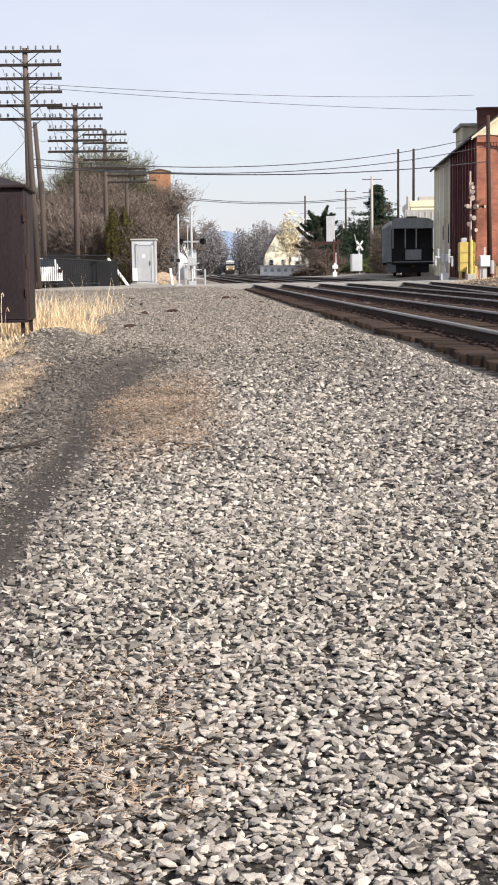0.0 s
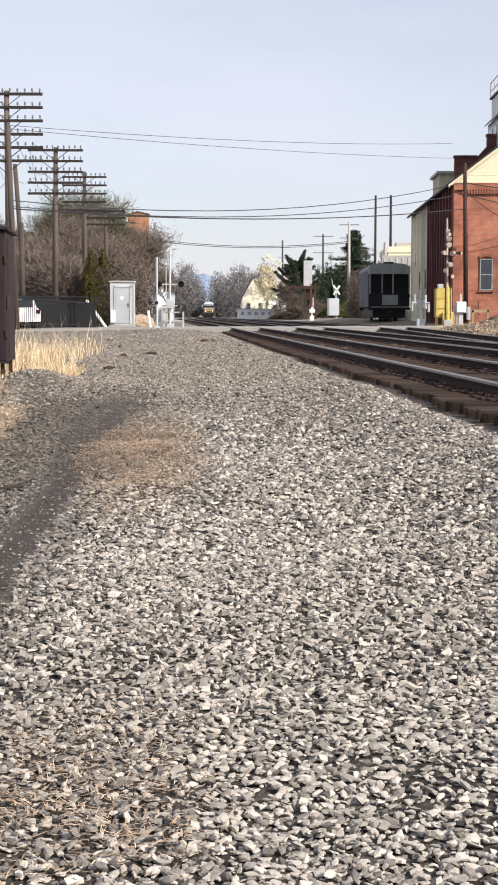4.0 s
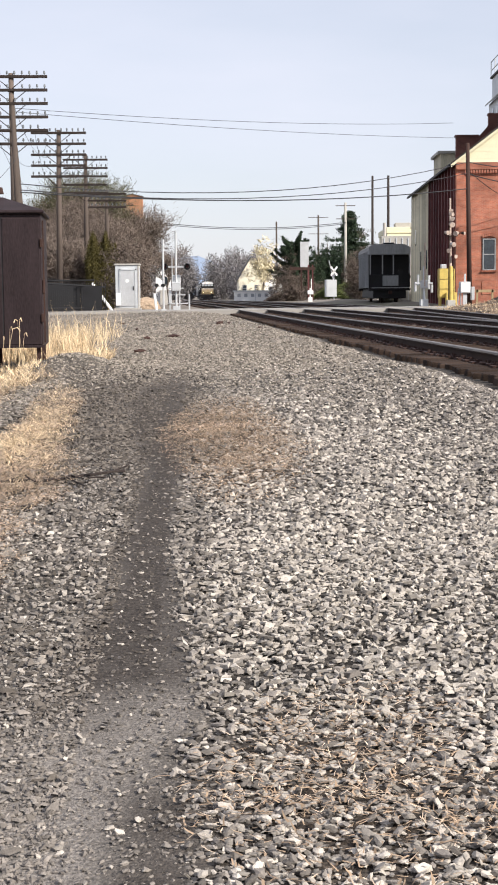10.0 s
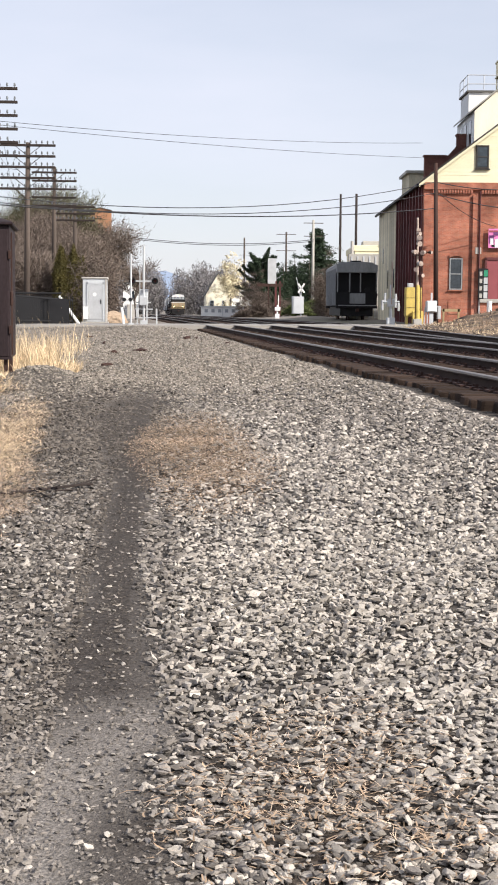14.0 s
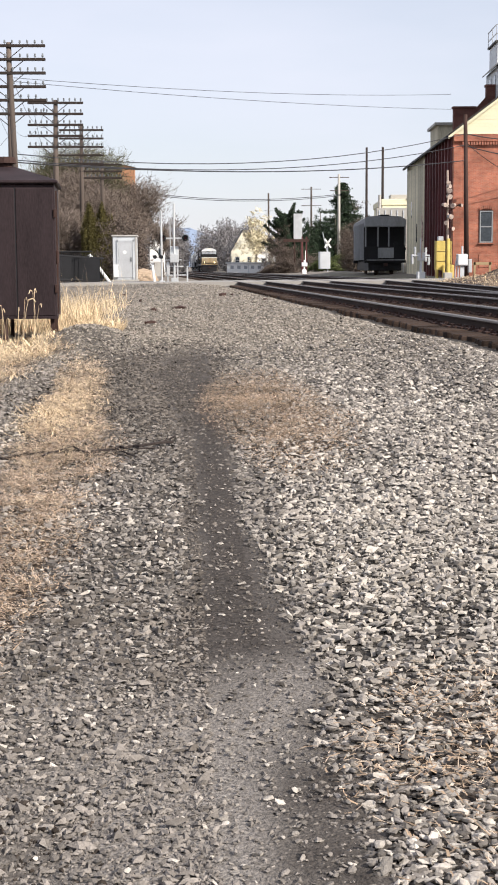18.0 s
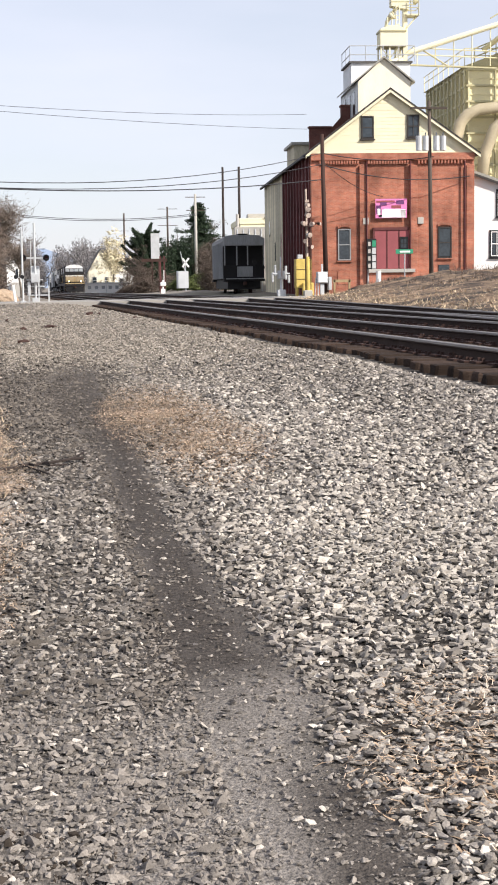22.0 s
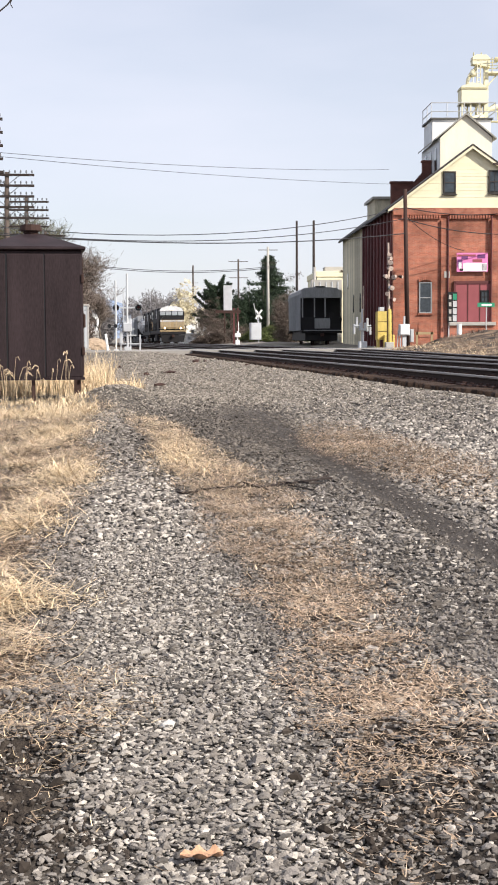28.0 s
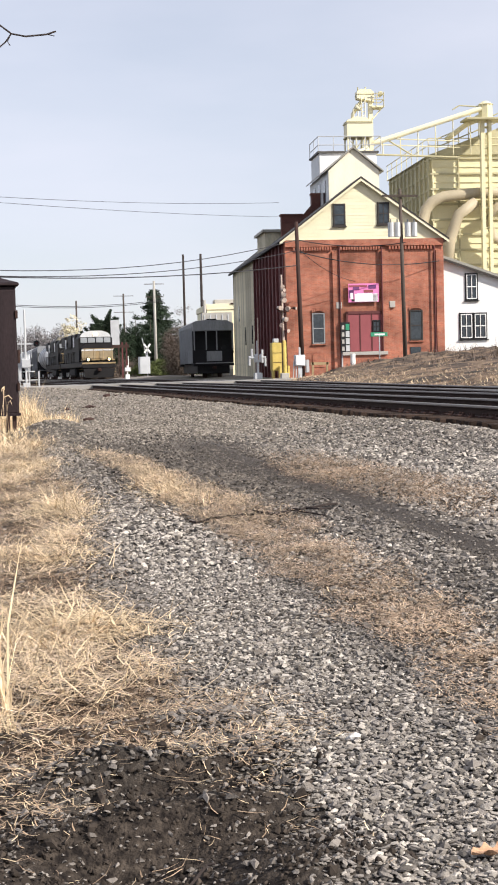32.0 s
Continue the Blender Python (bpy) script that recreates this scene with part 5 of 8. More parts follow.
    for z in (0.35, 0.75, 1.05):
        part("shelf", bx(-0.1, -0.1, z, 0.95 - z * 0.3, 0.1, z + 0.05), M["galv"], e)
    part("junction_box", bx(0.1, -0.2, 1.12, 0.5, 0.2, 1.7, 0.02), M["silver"], e)
    # fence
    f = thing("metal_fence", -8.3, 62.2, 0.2, 0, "black steel picket fence in front of parked cars", "fence")
    n = 44
    for i in range(n):
        u = i * 3.6 / (n - 1)
        top = 1.62 - 0.30 * max(0, (u - 0.9) / 2.7) + 0.05 * math.sin(u * 2)
        part("picket", bx(u - 0.012, u * 0.9 - 0.012, 0.0, u + 0.014, u * 0.9 + 0.012, top), M["black"], f)
    for z0, z1 in ((1.42, 1.15), (0.25, 0.2)):
        bm = bmesh.new()
        tube(bm, (0, 0.03, z0), (3.6, 3.27, z1), 0.04, n=6)
        part("rail", bm, M["black"], f)
    part("panel", bx(2.2, 2.4, 0.1, 3.5, 2.45, 1.2), M["black"], f)
    d = thing("dumpster", -8.6, 67.0, 0.2, 8, "black steel dumpster with a lid", "dumpster")
    bm = bmesh.new()
    prism(bm, [(0, 0), (3.2, 0), (3.35, 1.25), (-0.1, 1.5)], 0, 1.6)
    part("body", bm, M["black"], d)
    part("lid", bx(-0.15, -0.05, 1.46, 3.3, 1.65, 1.53, 0.01), M["black"], d)
    car = thing("parked_car", -8.2, 64.8, 0.2, 20, "white parked car behind the black fence", "car")
    bm = bmesh.new()
    prism(bm, [(-0.9, 0.35), (0.9, 0.35), (0.9, 0.85), (0.72, 1.0), (0.55, 1.42), (-0.55, 1.42), (-0.72, 1.0), (-0.9, 0.85)], 0, 4.2)
    part("body", bm, M["carwhite"], car)
    part("rear_window", bx(-0.55, -0.01, 1.0, 0.55, 0.02, 1.36), M["glass"], car)
    for u in (-0.78, 0.78):
        for v in (0.8, 3.4):
            part("wheel", tb((u - 0.1, v, 0.3), (u + 0.1, v, 0.3), 0.31, n=14), M["tyre"], car)
        part("tail_light", bx(u - 0.1, -0.02, 0.72, u + 0.1, 0.0, 0.9), M["red_lens"], car)


build_left_crossing()


# ---- right side of the crossing ----
def build_right_crossing():
    # gate mast with its mechanism and raised arm
    s = thing("crossing_signal", 13.38, 86.0, 0.25, 0, "silver crossing gate mast with mechanism and raised arm", "crossing signal", "crossing signals")
    part("mast", tb((0, 0, 0), (0, 0, 2.3), 0.085, 0.07, n=8), M["silver"], s)
    part("base", bx(-0.24, -0.24, -0.3, 0.24, 0.24, 0.3, 0.02), M["silver"], s)
    part("gate_motor", bx(-0.2, -0.2, 0.95, 0.24, 0.2, 1.45, 0.03), M["galv"], s)
    part("motor_lid", bx(-0.14, -0.23, 1.02, 0.18, -0.2, 1.38, 0.01), M["silver"], s)
    for u, z0, z1 in ((-0.52, 0.75, 1.35), (-0.36, 1.15, 1.8), (0.30, 0.9, 1.75), (0.48, 0.7, 1.2)):
        part("counterweight", bx(u - 0.06, -0.1, z0, u + 0.06, 0.1, z1, 0.02), M["galv"], s)
    part("pivot_bar", bx(-0.55, -0.14, 1.24, 0.52, -0.06, 1.32), M["silver"], s)
    part("gate_arm", bx(-0.035, -0.32, 1.1, 0.035, -0.27, 3.7, 0.01), M["mastpaint"], s)
    # tall weathered signal mast, yellow at the foot
    s = thing("crossing_signal", 14.66, 84.0, 0.25, 0, "tall rusty-white crossing signal mast with lamps", "crossing signal", "crossing signals")
    part("mast", tb((0, 0, 0), (-0.08, 0, 6.25), 0.085, 0.06, n=10), M["mastpaint"], s, "flaking pale painted mast")
    part("base", bx(-0.24, -0.24, -0.3, 0.24, 0.24, 0.25, 0.02), M["concrete"], s)
    part("sleeve", tb((0, 0, 0.2), (-0.02, 0, 2.25), 0.13, n=12), M["yellow"], s, "yellow painted lower sleeve")
    part("conduit", tb((-0.15, -0.1, 0.2), (-0.14, -0.08, 4.9), 0.03, n=5), M["rust"], s)
    part("ladder_rail", tb((0.2, 0.05, 0.3), (0.16, 0.05, 4.4), 0.025, n=5), M["rust"], s)
    for k in range(9):
        part("ladder_rung", tb((0.05, 0.05, 0.8 + k * 0.4), (0.2, 0.05, 0.8 + k * 0.4), 0.018, n=4), M["rust"], s)
    part("light_bar", bx(-0.42, -0.05, 4.12, 0.50, 0.03, 4.2), M["rust"], s)
    part("platform", bx(-0.30, -0.28, 4.0, 0.34, 0.2, 4.05), M["rust"], s)
    # lamp heads on short brackets, worn and turned at odd angles
    for u, z, r, ln, yaw, c in ((-0.34, 4.24, 0.12, 0.26, 20, "mastpaint"), (0.36, 4.2, 0.13, 0.3, -35, "mastpaint"), (0.60, 4.2, 0.09, 0.2, 50, "wooddark"), (-0.06, 4.72, 0.15, 0.34, 10, "mastpaint"), (0.10, 5.05, 0.13, 0.3, -20, "galv"), (-0.10, 5.32, 0.11, 0.26, 30, "mastpaint"), (0.02, 3.55, 0.14, 0.3, 15, "galv"), (-0.08, 3.2, 0.12, 0.28, -25, "mastpaint"), (0.1, 2.85, 0.11, 0.26, 30, "darkred")):
        d = Vector((math.sin(radians(yaw)), -math.cos(radians(yaw)), -0.12))
        o = Vector((u, -0.08, z))
        h = part("lamp_head", tb(o, o + d * ln, r * 0.8, r, n=12), M[c], s)
        part("lamp_rim", tb(o + d * ln, o + d * (ln + 0.03), r * 1.06, n=12), M["mastpaint"], h)
        part("bracket", tb((u * 0.2, 0, z - 0.06), (u, -0.08, z), 0.03, n=5), M["rust"], s)
    part("cross_boards", bx(-0.16, -0.12, 5.45, 0.1, -0.08, 5.6, 0.01), M["mastpaint"], s)
    y = thing("utility_bin", 14.36, 86.2, 0.35, 0, "bright yellow steel utility cabinet", "cabinet")
    part("body", bx(0, 0, 0.28, 0.95, 0.7, 2.05, 0.02), M["yellow"], y)
    part("vent_hood", bx(0.12, 0.1, 2.05, 0.45, 0.45, 2.32, 0.03), M["galv"], y)
    for z in (0.8, 1.4):
        part("door_line", bx(0.03, -0.012, z, 0.92, 0.0, z + 0.03), M["rust"], y)
    part("foot", bx(0.35, -0.35, -0.2, 1.02, -0.05, 0.6, 0.03), M["yellow"], y)
    part("leg", bx(0.04, 0.05, -0.3, 0.14, 0.6, 0.28), M["yellow"], y)
    r = thing("relay_case", 14.72, 80.0, 0.22, 0, "white relay case on a post by the tracks", "cabinet")
    part("body", bx(-0.30, -0.2, 0.68, 0.30, 0.2, 1.34, 0.03), M["silver"], r)
    part("case_door", bx(-0.25, -0.23, 0.74, 0.25, -0.2, 1.28, 0.01), M["white"], r)
    part("post", bx(-0.10, -0.08, -0.3, 0.12, 0.08, 0.75), M["silver"], r)
    part("antenna", bx(-0.04, -0.05, 1.34, 0.06, 0.05, 1.78, 0.01), M["silver"], r)
    part("side_box", bx(0.36, -0.15, 0.3, 0.54, 0.15, 1.05, 0.02), M["galv"], r)
    part("conduit", tb((-0.22, 0, -0.3), (-0.22, 0, 0.7), 0.04, n=6), M["galv"], r)
    part("conduit", tb((-0.42, 0, -0.3), (-0.34, 0, 1.0), 0.035, n=6), M["galv"], r)
    b = thing("barrier_rail", 14.94, 78.0, 0.35, 0, "low pale wooden barrier rail", "barrier")
    part("rail", bx(0, 0, 0.6, 1.05, 0.1, 0.75), M["tan"], b)
    for u in (0.05, 0.9):
        part("post", bx(u, 0, -0.3, u + 0.1, 0.1, 0.75), M["tan"], b)
    # poles before the mill
    plain_pole("utility_pole", 15.8, 84.0, 9.7, 0.16, "dark reddish-brown utility pole before the brick mill", "utility pole", (-0.2, 0), "rust")

    def mill(u, v):
        p = Matrix.Translation((MX, MY, 0)) @ pose(0, 0, 0, 0, 0, -TH) @ Vector((u, v, 0))
        return p.x, p.y
    t = plain_pole("utility_pole", *mill(6.5, -5), 11.4, 0.14, "weathered utility pole with four transformers", "utility pole", (-0.15, 0), bot=1.0)
    part("crossarm", bx(-1.3, -0.2, 10.2, 0.9, -0.08, 10.32), M["wood"], t)
    for u in (-0.85, -0.45, 0.2, 0.6):
        tr = part("transformer", tb((u, -0.32, 7.8), (u, -0.32, 8.65), 0.19, n=12), M["galv"], t, "grey oil transformer")
        part("bushing", tb((u, -0.32, 8.65), (u, -0.32, 8.85), 0.04, n=6), M["porcelain"], tr)
    # notice board, street sign, bollard
    n = thing("notice_board", *mill(3.42, -0.3), 0.45, 0, "black notice board with pale panels beside the mill door", "sign")
    part("board", bx(0, 0, 1.23, 0.62, 0.08, 3.16, 0.01), M["black"], n)
    for i in range(4):
        part("notice_panel", bx(0.34, -0.012, 1.32 + i * 0.45, 0.58, 0.0, 1.70 + i * 0.45), M["galv" if i < 3 else "greenpaint"], n)
        part("letter_bar", bx(0.08, -0.012, 1.36 + i * 0.45, 0.24, 0.0, 1.62 + i * 0.45, 0.0), M["concrete"], n)
    part("post", bx(0.05, 0, -0.6, 0.57, 0.08, 1.23), M["galv"], n)
    s = thing("street_sign", *mill(4.7, -6), 0.45, 0, "green street name sign on a grey post", "sign")
    part("post", tb((0, 0, -0.3), (0, 0, 2.2), 0.035, n=6), M["galv"], s)
    part("blade", bx(-0.54, -0.03, 2.1, 0.5, 0.0, 2.35, 0.005), M["greenpaint"], s)
    part("letter_bar", bx(-0.3, -0.035, 2.17, 0.32, -0.03, 2.27), M["lime"], s)
    p = thing("bollard", *mill(3.85, -2), 0.45, 0, "white round concrete bollard by the door", "bollard")
    part("post", tb((0, 0, -0.3), (0, 0, 1.15), 0.17, 0.16, n=12), M["white"], p)


build_right_crossing()


# ---- hopper car on the siding ----
def rail_truck(parent, y, w=1.435, wheels=2, base=1.7, r=0.46):
    """A bogie: side frames and wheels, as parts of its car."""
    for s in (-1, 1):
        bm = bmesh.new()
        prism(bm, [(-base / 2 - 0.35, 0.45), (base / 2 + 0.35, 0.45), (base / 2 + 0.3, 0.62), (0.45, 0.78), (-0.45, 0.78), (-base / 2 - 0.3, 0.62)], -0.06, 0.06)
        bmesh.ops.transform(bm, matrix=Matrix.Translation((s * 0.98, y, 0)) @ Matrix.Rotation(math.pi / 2, 4, "Z"), verts=bm.verts)
        part("side_frame", bm, M["rust"], parent)
        for k in range(wheels):
            yy = y - base / 2 + base * k / (wheels - 1)
            part("wheel", tb((s * 0.58, yy, r), (s * 0.71, yy, r), r, n=18), M["rust"], parent)
            part("bearing_cap", tb((s * 1.04, yy, r), (s * 1.12, yy, r), r * 0.42, n=10), M["galv"], parent)


def covered_hopper(name, label, side_mat, end_mat, length=15.0, top=4.55, group="", w=1.55):
    h = tagged(new(name), label, "railcar", group)
    bm = bmesh.new()
    prism(bm, [(-w, 1.25), (w, 1.25), (w, top - 0.3), (w * 0.8, top - 0.08), (0, top + 0.02), (-w * 0.8, top - 0.08), (-w, top - 0.3)], 1.4, length - 1.4)
    part("body", bm, side_mat, h)
    for i in range(12):
        y = 1.5 + i * (length - 3) / 11
        for s in (-1, 1):
            part("side_rib", bx(s * w - 0.05, y - 0.05, 1.25, s * w + 0.05, y + 0.05, top - 0.6), side_mat, h)
    for y0, y1 in ((0.0, 1.4), (length - 1.4, length)):
        s = 1 if y0 > 1 else -1
        yo, yi = (y1, y0) if s > 0 else (y0, y1)
        part("end_platform", bx(-w, y0, 1.0, w, y1, 1.22, 0.02), end_mat, h)
        part("end_slope", bx(-w * 0.98, min(yi, yi + s * 0.05), 1.25, w * 0.98, max(yi, yi + s * 0.05), top - 0.55), end_mat, h)
        bm = bmesh.new()
        prism(bm, [(-w, top - 0.95), (w, top - 0.95), (w, top - 0.35), (w * 0.6, top - 0.12), (-w * 0.6, top - 0.12), (-w, top - 0.35)], min(yi, yo) + 0.05, max(yi, yo) - 0.05)
        part("end_cap", bm, side_mat, h, "pale arched end fascia")
        for u in (-w + 0.08, -0.62, 0.28, w - 0.08):
            part("end_post", bx(u - 0.05, yo - 0.06 if s > 0 else yo, 2.35, u + 0.05, yo if s > 0 else yo + 0.06, top - 0.9), side_mat, h)
        part("end_chute", bx(-0.75, min(yi + s * 0.1, yo - s * 0.1), 1.25, 0.75, max(yi + s * 0.1, yo - s * 0.1), 2.3, 0.08), M["roof"], h)
        part("end_skirt", bx(-w * 0.97, yo - 0.05 if s > 0 else yo, 1.25, w * 0.97, yo if s > 0 else yo + 0.05, 2.35, 0.01), end_mat, h)
        part("skirt_panel", bx(-0.62, yo - 0.02 if s > 0 else yo - 0.035, 1.4, 0.7, yo + 0.035 if s > 0 else yo + 0.02, 2.25, 0.01), side_mat, h, "dull grey dust-streaked end panel")
        part("end_step", bx(-w * 0.9, min(yo, yo + s * 0.12), 1.2, w * 0.9, max(yo, yo + s * 0.12), 1.28), side_mat, h)
        part("cross_sill", bx(-w, yo - 0.07 if s > 0 else yo - 0.02, 2.05, w, yo + 0.02 if s > 0 else yo + 0.07, 2.25), end_mat, h)
        part("coupler", bx(-0.14, min(yo, yo + s * 0.6), 0.72, 0.14, max(yo, yo + s * 0.6), 0.98, 0.03), M["rust"], h)
        part("brake_wheel", tb((0.85, yo + s * 0.02, 2.55), (0.85, yo + s * 0.08, 2.55), 0.22, n=14), M["black"], h)
        for k in range(5):
            part("ladder_rung", bx(w - 0.42, yo + s * 0.02 - 0.02, 1.5 + k * 0.45, w - 0.06, yo + s * 0.02 + 0.02, 1.54 + k * 0.45), end_mat, h)
    for i in range(3):
        yc = length * (0.28 + 0.22 * i)
        bm = bmesh.new()
        prism(bm, [(-w * 0.95, 1.3), (w * 0.95, 1.3), (0.35, 0.45), (-0.35, 0.45)], yc - 0.8, yc + 0.8)
        part("discharge_chute", bm, end_mat, h)
    part("roof_walk", bx(-0.4, 1.0, top - 0.02, 0.4, length - 1.0, top + 0.06), end_mat, h)
    for i in range(4):
        part("hatch", bx(-0.35, 2.6 + i * 3, top + 0.03, 0.35, 3.4 + i * 3, top + 0.1, 0.02), side_mat, h)
    part("underframe", bx(-w * 0.8, 0.4, 0.35, w * 0.8, length - 0.4, 1.2, 0.05), M["black"], h)
    rail_truck(h, 2.0)
    rail_truck(h, length - 2.0)
    return h


hop = covered_hopper("hopper_car", "dusty grey covered hopper railcar standing on the siding", M["hopper"], M["hopperdark"], 17.0, 4.95, "", 1.72)
hop.matrix_basis = pose(15.75, 118.0, 0.12, 0, 0, -3.6)


# ---- plants ----
def tree(name, x, y, h, spread, label, bark="bark", leaf="twig", seed=1, trunks=1, levels=4, leaf_n=5, leaf_size=0.10, bottom=None, start=0.25, cat="tree", twig_len=0.55, scatter=0.0):
    """A bare or leafy tree: tapered trunk and limbs in one part, a crown of many fine twigs or clumps in another."""
    rng = random.Random(seed)
    g = zg(x, y) if bottom is None else bottom
    t = thing(name, x, y, g - 0.1, 0, label, cat)
    bars, tips = [], []

    def grow(p, d, length, r, lev):
        n = 3
        for i in range(n):
            q = p + d * (length / n)
            d2 = (d + Vector((rng.gauss(0, 0.12), rng.gauss(0, 0.12), rng.gauss(0.03, 0.06)))).normalized()
            bars.append((*p, *q, r, r * 0.85))
            if lev >= 1 or i > 0:
                if lev < levels:
                    for _ in range(2 if lev else 3):
                        a = rng.uniform(0, 2 * math.pi)
                        side = Vector((math.cos(a), math.sin(a), rng.uniform(0.15, 0.9))).normalized()
                        nd = (d * 0.55 + side * (0.75 * spread)).normalized()
                        grow(q, nd, length * rng.uniform(0.5, 0.72), r * 0.5, lev + 1)
                else:
                    tips.append((*q, *d2))
            p, d, r = q, d2, r * 0.85
        tips.append((*p, *d))

    for k in range(trunks):
        off = Vector((rng.uniform(-0.5, 0.5) * (trunks - 1) * 0.5, rng.uniform(-0.5, 0.5) * (trunks - 1) * 0.5, 0))
        grow(off, Vector((rng.gauss(0, 0.12), rng.gauss(0, 0.12), 1)).normalized(), h * 0.42, h * 0.022, 0)
    v, f = round_bars(np.array(bars), 3)
    fast("trunk", v, f, M[bark], t, True)
    nr = np.random.RandomState(seed)
    T = np.repeat(np.array(tips), leaf_n, 0)
    n = len(T)
    e = T[:, 3:] + nr.normal(0, 1, (n, 3)) * [0.7, 0.7, 0.5] + [0, 0, 0.1]
    e /= np.linalg.norm(e, axis=1)[:, None]
    side = np.cross(e, nr.normal(0, 1, (n, 3)))
    side *= (leaf_size * nr.uniform(0.5, 1.2, n) / np.linalg.norm(side, axis=1))[:, None] * 0.5
    o = T[:, :3] + nr.normal(0, scatter + 1e-6, (n, 3))
    v = np.stack([o - side, o + side, o + e * (twig_len * nr.uniform(0.5, 1.3, n))[:, None]], 1).reshape(-1, 3)
    fast("crown", v, np.arange(3 * n).reshape(-1, 3), M[leaf], t)
    return t


def round_bars(b, n):
    """Open tapered bars from rows (x0, y0, z0, x1, y1, z1, r0, r1), as arrays."""
    p, q = b[:, :3], b[:, 3:6]
    d = (q - p) / np.linalg.norm(q - p, axis=1)[:, None]
    u = np.cross(d, np.where(np.abs(d[:, 2:]) > 0.8, [[1.0, 0, 0]], [[0, 0, 1.0]]))
    u /= np.linalg.norm(u, axis=1)[:, None]
    w = np.cross(d, u)
    a = np.arange(n) * 2 * np.pi / n
    ring = u[:, None] * np.cos(a)[None, :, None] + w[:, None] * np.sin(a)[None, :, None]
    v = np.concatenate([p[:, None] + ring * b[:, 6, None, None], q[:, None] + ring * b[:, 7, None, None]], 1)
    k = np.arange(n)
    f = np.stack([k, (k + 1) % n, (k + 1) % n + n, k + n], -1)
    return v.reshape(-1, 3), (f[None] + (np.arange(len(b)) * 2 * n)[:, None, None]).reshape(-1, 4)


def clump_crown(t, pts, size, material, seed, per=60, name="crown", flat=0.6):
    """Foliage of many small blades scattered about the points."""
    rng = np.random.RandomState(seed)
    pts = np.asarray(pts, float)
    n = len(pts) * per
    c = np.repeat(pts[:, :3], per, 0) + rng.normal(0, 1, (n, 3)) * np.repeat(pts[:, 3:4], per, 0) * np.array([1, 1, flat])
    a = rng.normal(0, 1, (n, 3))
    b = rng.normal(0, 1, (n, 3))
    a /= np.linalg.norm(a, axis=1)[:, None]
    b /= np.linalg.norm(b, axis=1)[:, None]
    s = size * rng.uniform(0.5, 1.4, (n, 1))
    v = np.stack([c - a * s * 0.5, c + b * s * 0.4, c + a * s * 0.7], 1).reshape(-1, 3)
    f = np.arange(len(v)).reshape(-1, 3)
    return fast(name, v, f, material, t)


def conifer(x, y, h, w, label, seed, lean=0.0, style="spruce"):
    """An evergreen: layered drooping boughs (spruce), a loose crown of upswept limbs (pine), or a low spreading mound (yew)."""
    rng = random.Random(seed)
    g = zg(x, y)
    t = thing("conifer", x, y, g - 0.1, 0, label, "tree")
    bars = [(0, 0, 0, lean, 0, h * 0.95, 0.2, 0.04)]
    pts = []
    if style == "spruce":
        tiers = int(h * 1.1)
        for i in range(tiers):
            z = h * (0.1 + 0.88 * i / tiers)
            r = w * (1.02 - i / tiers) ** 1.05 + 0.1
            for j in range(12):
                a = rng.uniform(0, 2 * math.pi)
                q = r * rng.uniform(0.35, 1.5)
                z += rng.uniform(-0.05, 0.05)
                for k in range(7):
                    f = (k + 1) / 7
                    pts.append((lean * z / h + math.cos(a) * q * f, math.sin(a) * q * f, z - 0.16 * q * f + 0.10 * q * f * f, 0.06 + 0.07 * f))
    elif style == "pine":
        # upswept plumes of needles on limbs that spread all the way up
        for i in range(60):
            f0 = 0.16 + 0.8 * i / 60
            z = h * f0
            a = i * 2.4 + rng.uniform(-0.3, 0.3)
            q = w * (1.05 - 0.66 * f0) * rng.uniform(0.5, 1.25)
            up = rng.uniform(0.0, 0.5) + 0.35 * f0
            c = (lean * z / h, 0, z)
            e = (c[0] + math.cos(a) * q, c[1] + math.sin(a) * q, z + q * up)
            bars.append((*c, *e, 0.07, 0.02))
            for k in range(16):
                f = 0.3 + 0.75 * k / 16
                pts.append((c[0] + (e[0] - c[0]) * f, c[1] + (e[1] - c[1]) * f, z + (e[2] - z) * f * f + 0.12 * q * f, 0.17 * (1.2 - 0.5 * f)))
    else:
        for i in range(int(60 * w)):
            a, q = rng.uniform(0, 2 * math.pi), w * math.sqrt(rng.random())
            top = h * (1 - (q / w) ** 2 * 0.55) * rng.uniform(0.75, 1.08)
            for k in range(4):
                pts.append((math.cos(a) * q, math.sin(a) * q, top * rng.uniform(0.15, 1.0), 0.2))
    v, f = round_bars(np.array(bars), 6)
    fast("trunk", v, f, M["bark"], t, True)
    clump_crown(t, [(*p[:3], p[3] * h / 8) for p in pts], 0.024 * h + 0.06, M["evergreen"], seed, {"pine": 60, "yew": 24, "spruce": 22}[style])
    return t


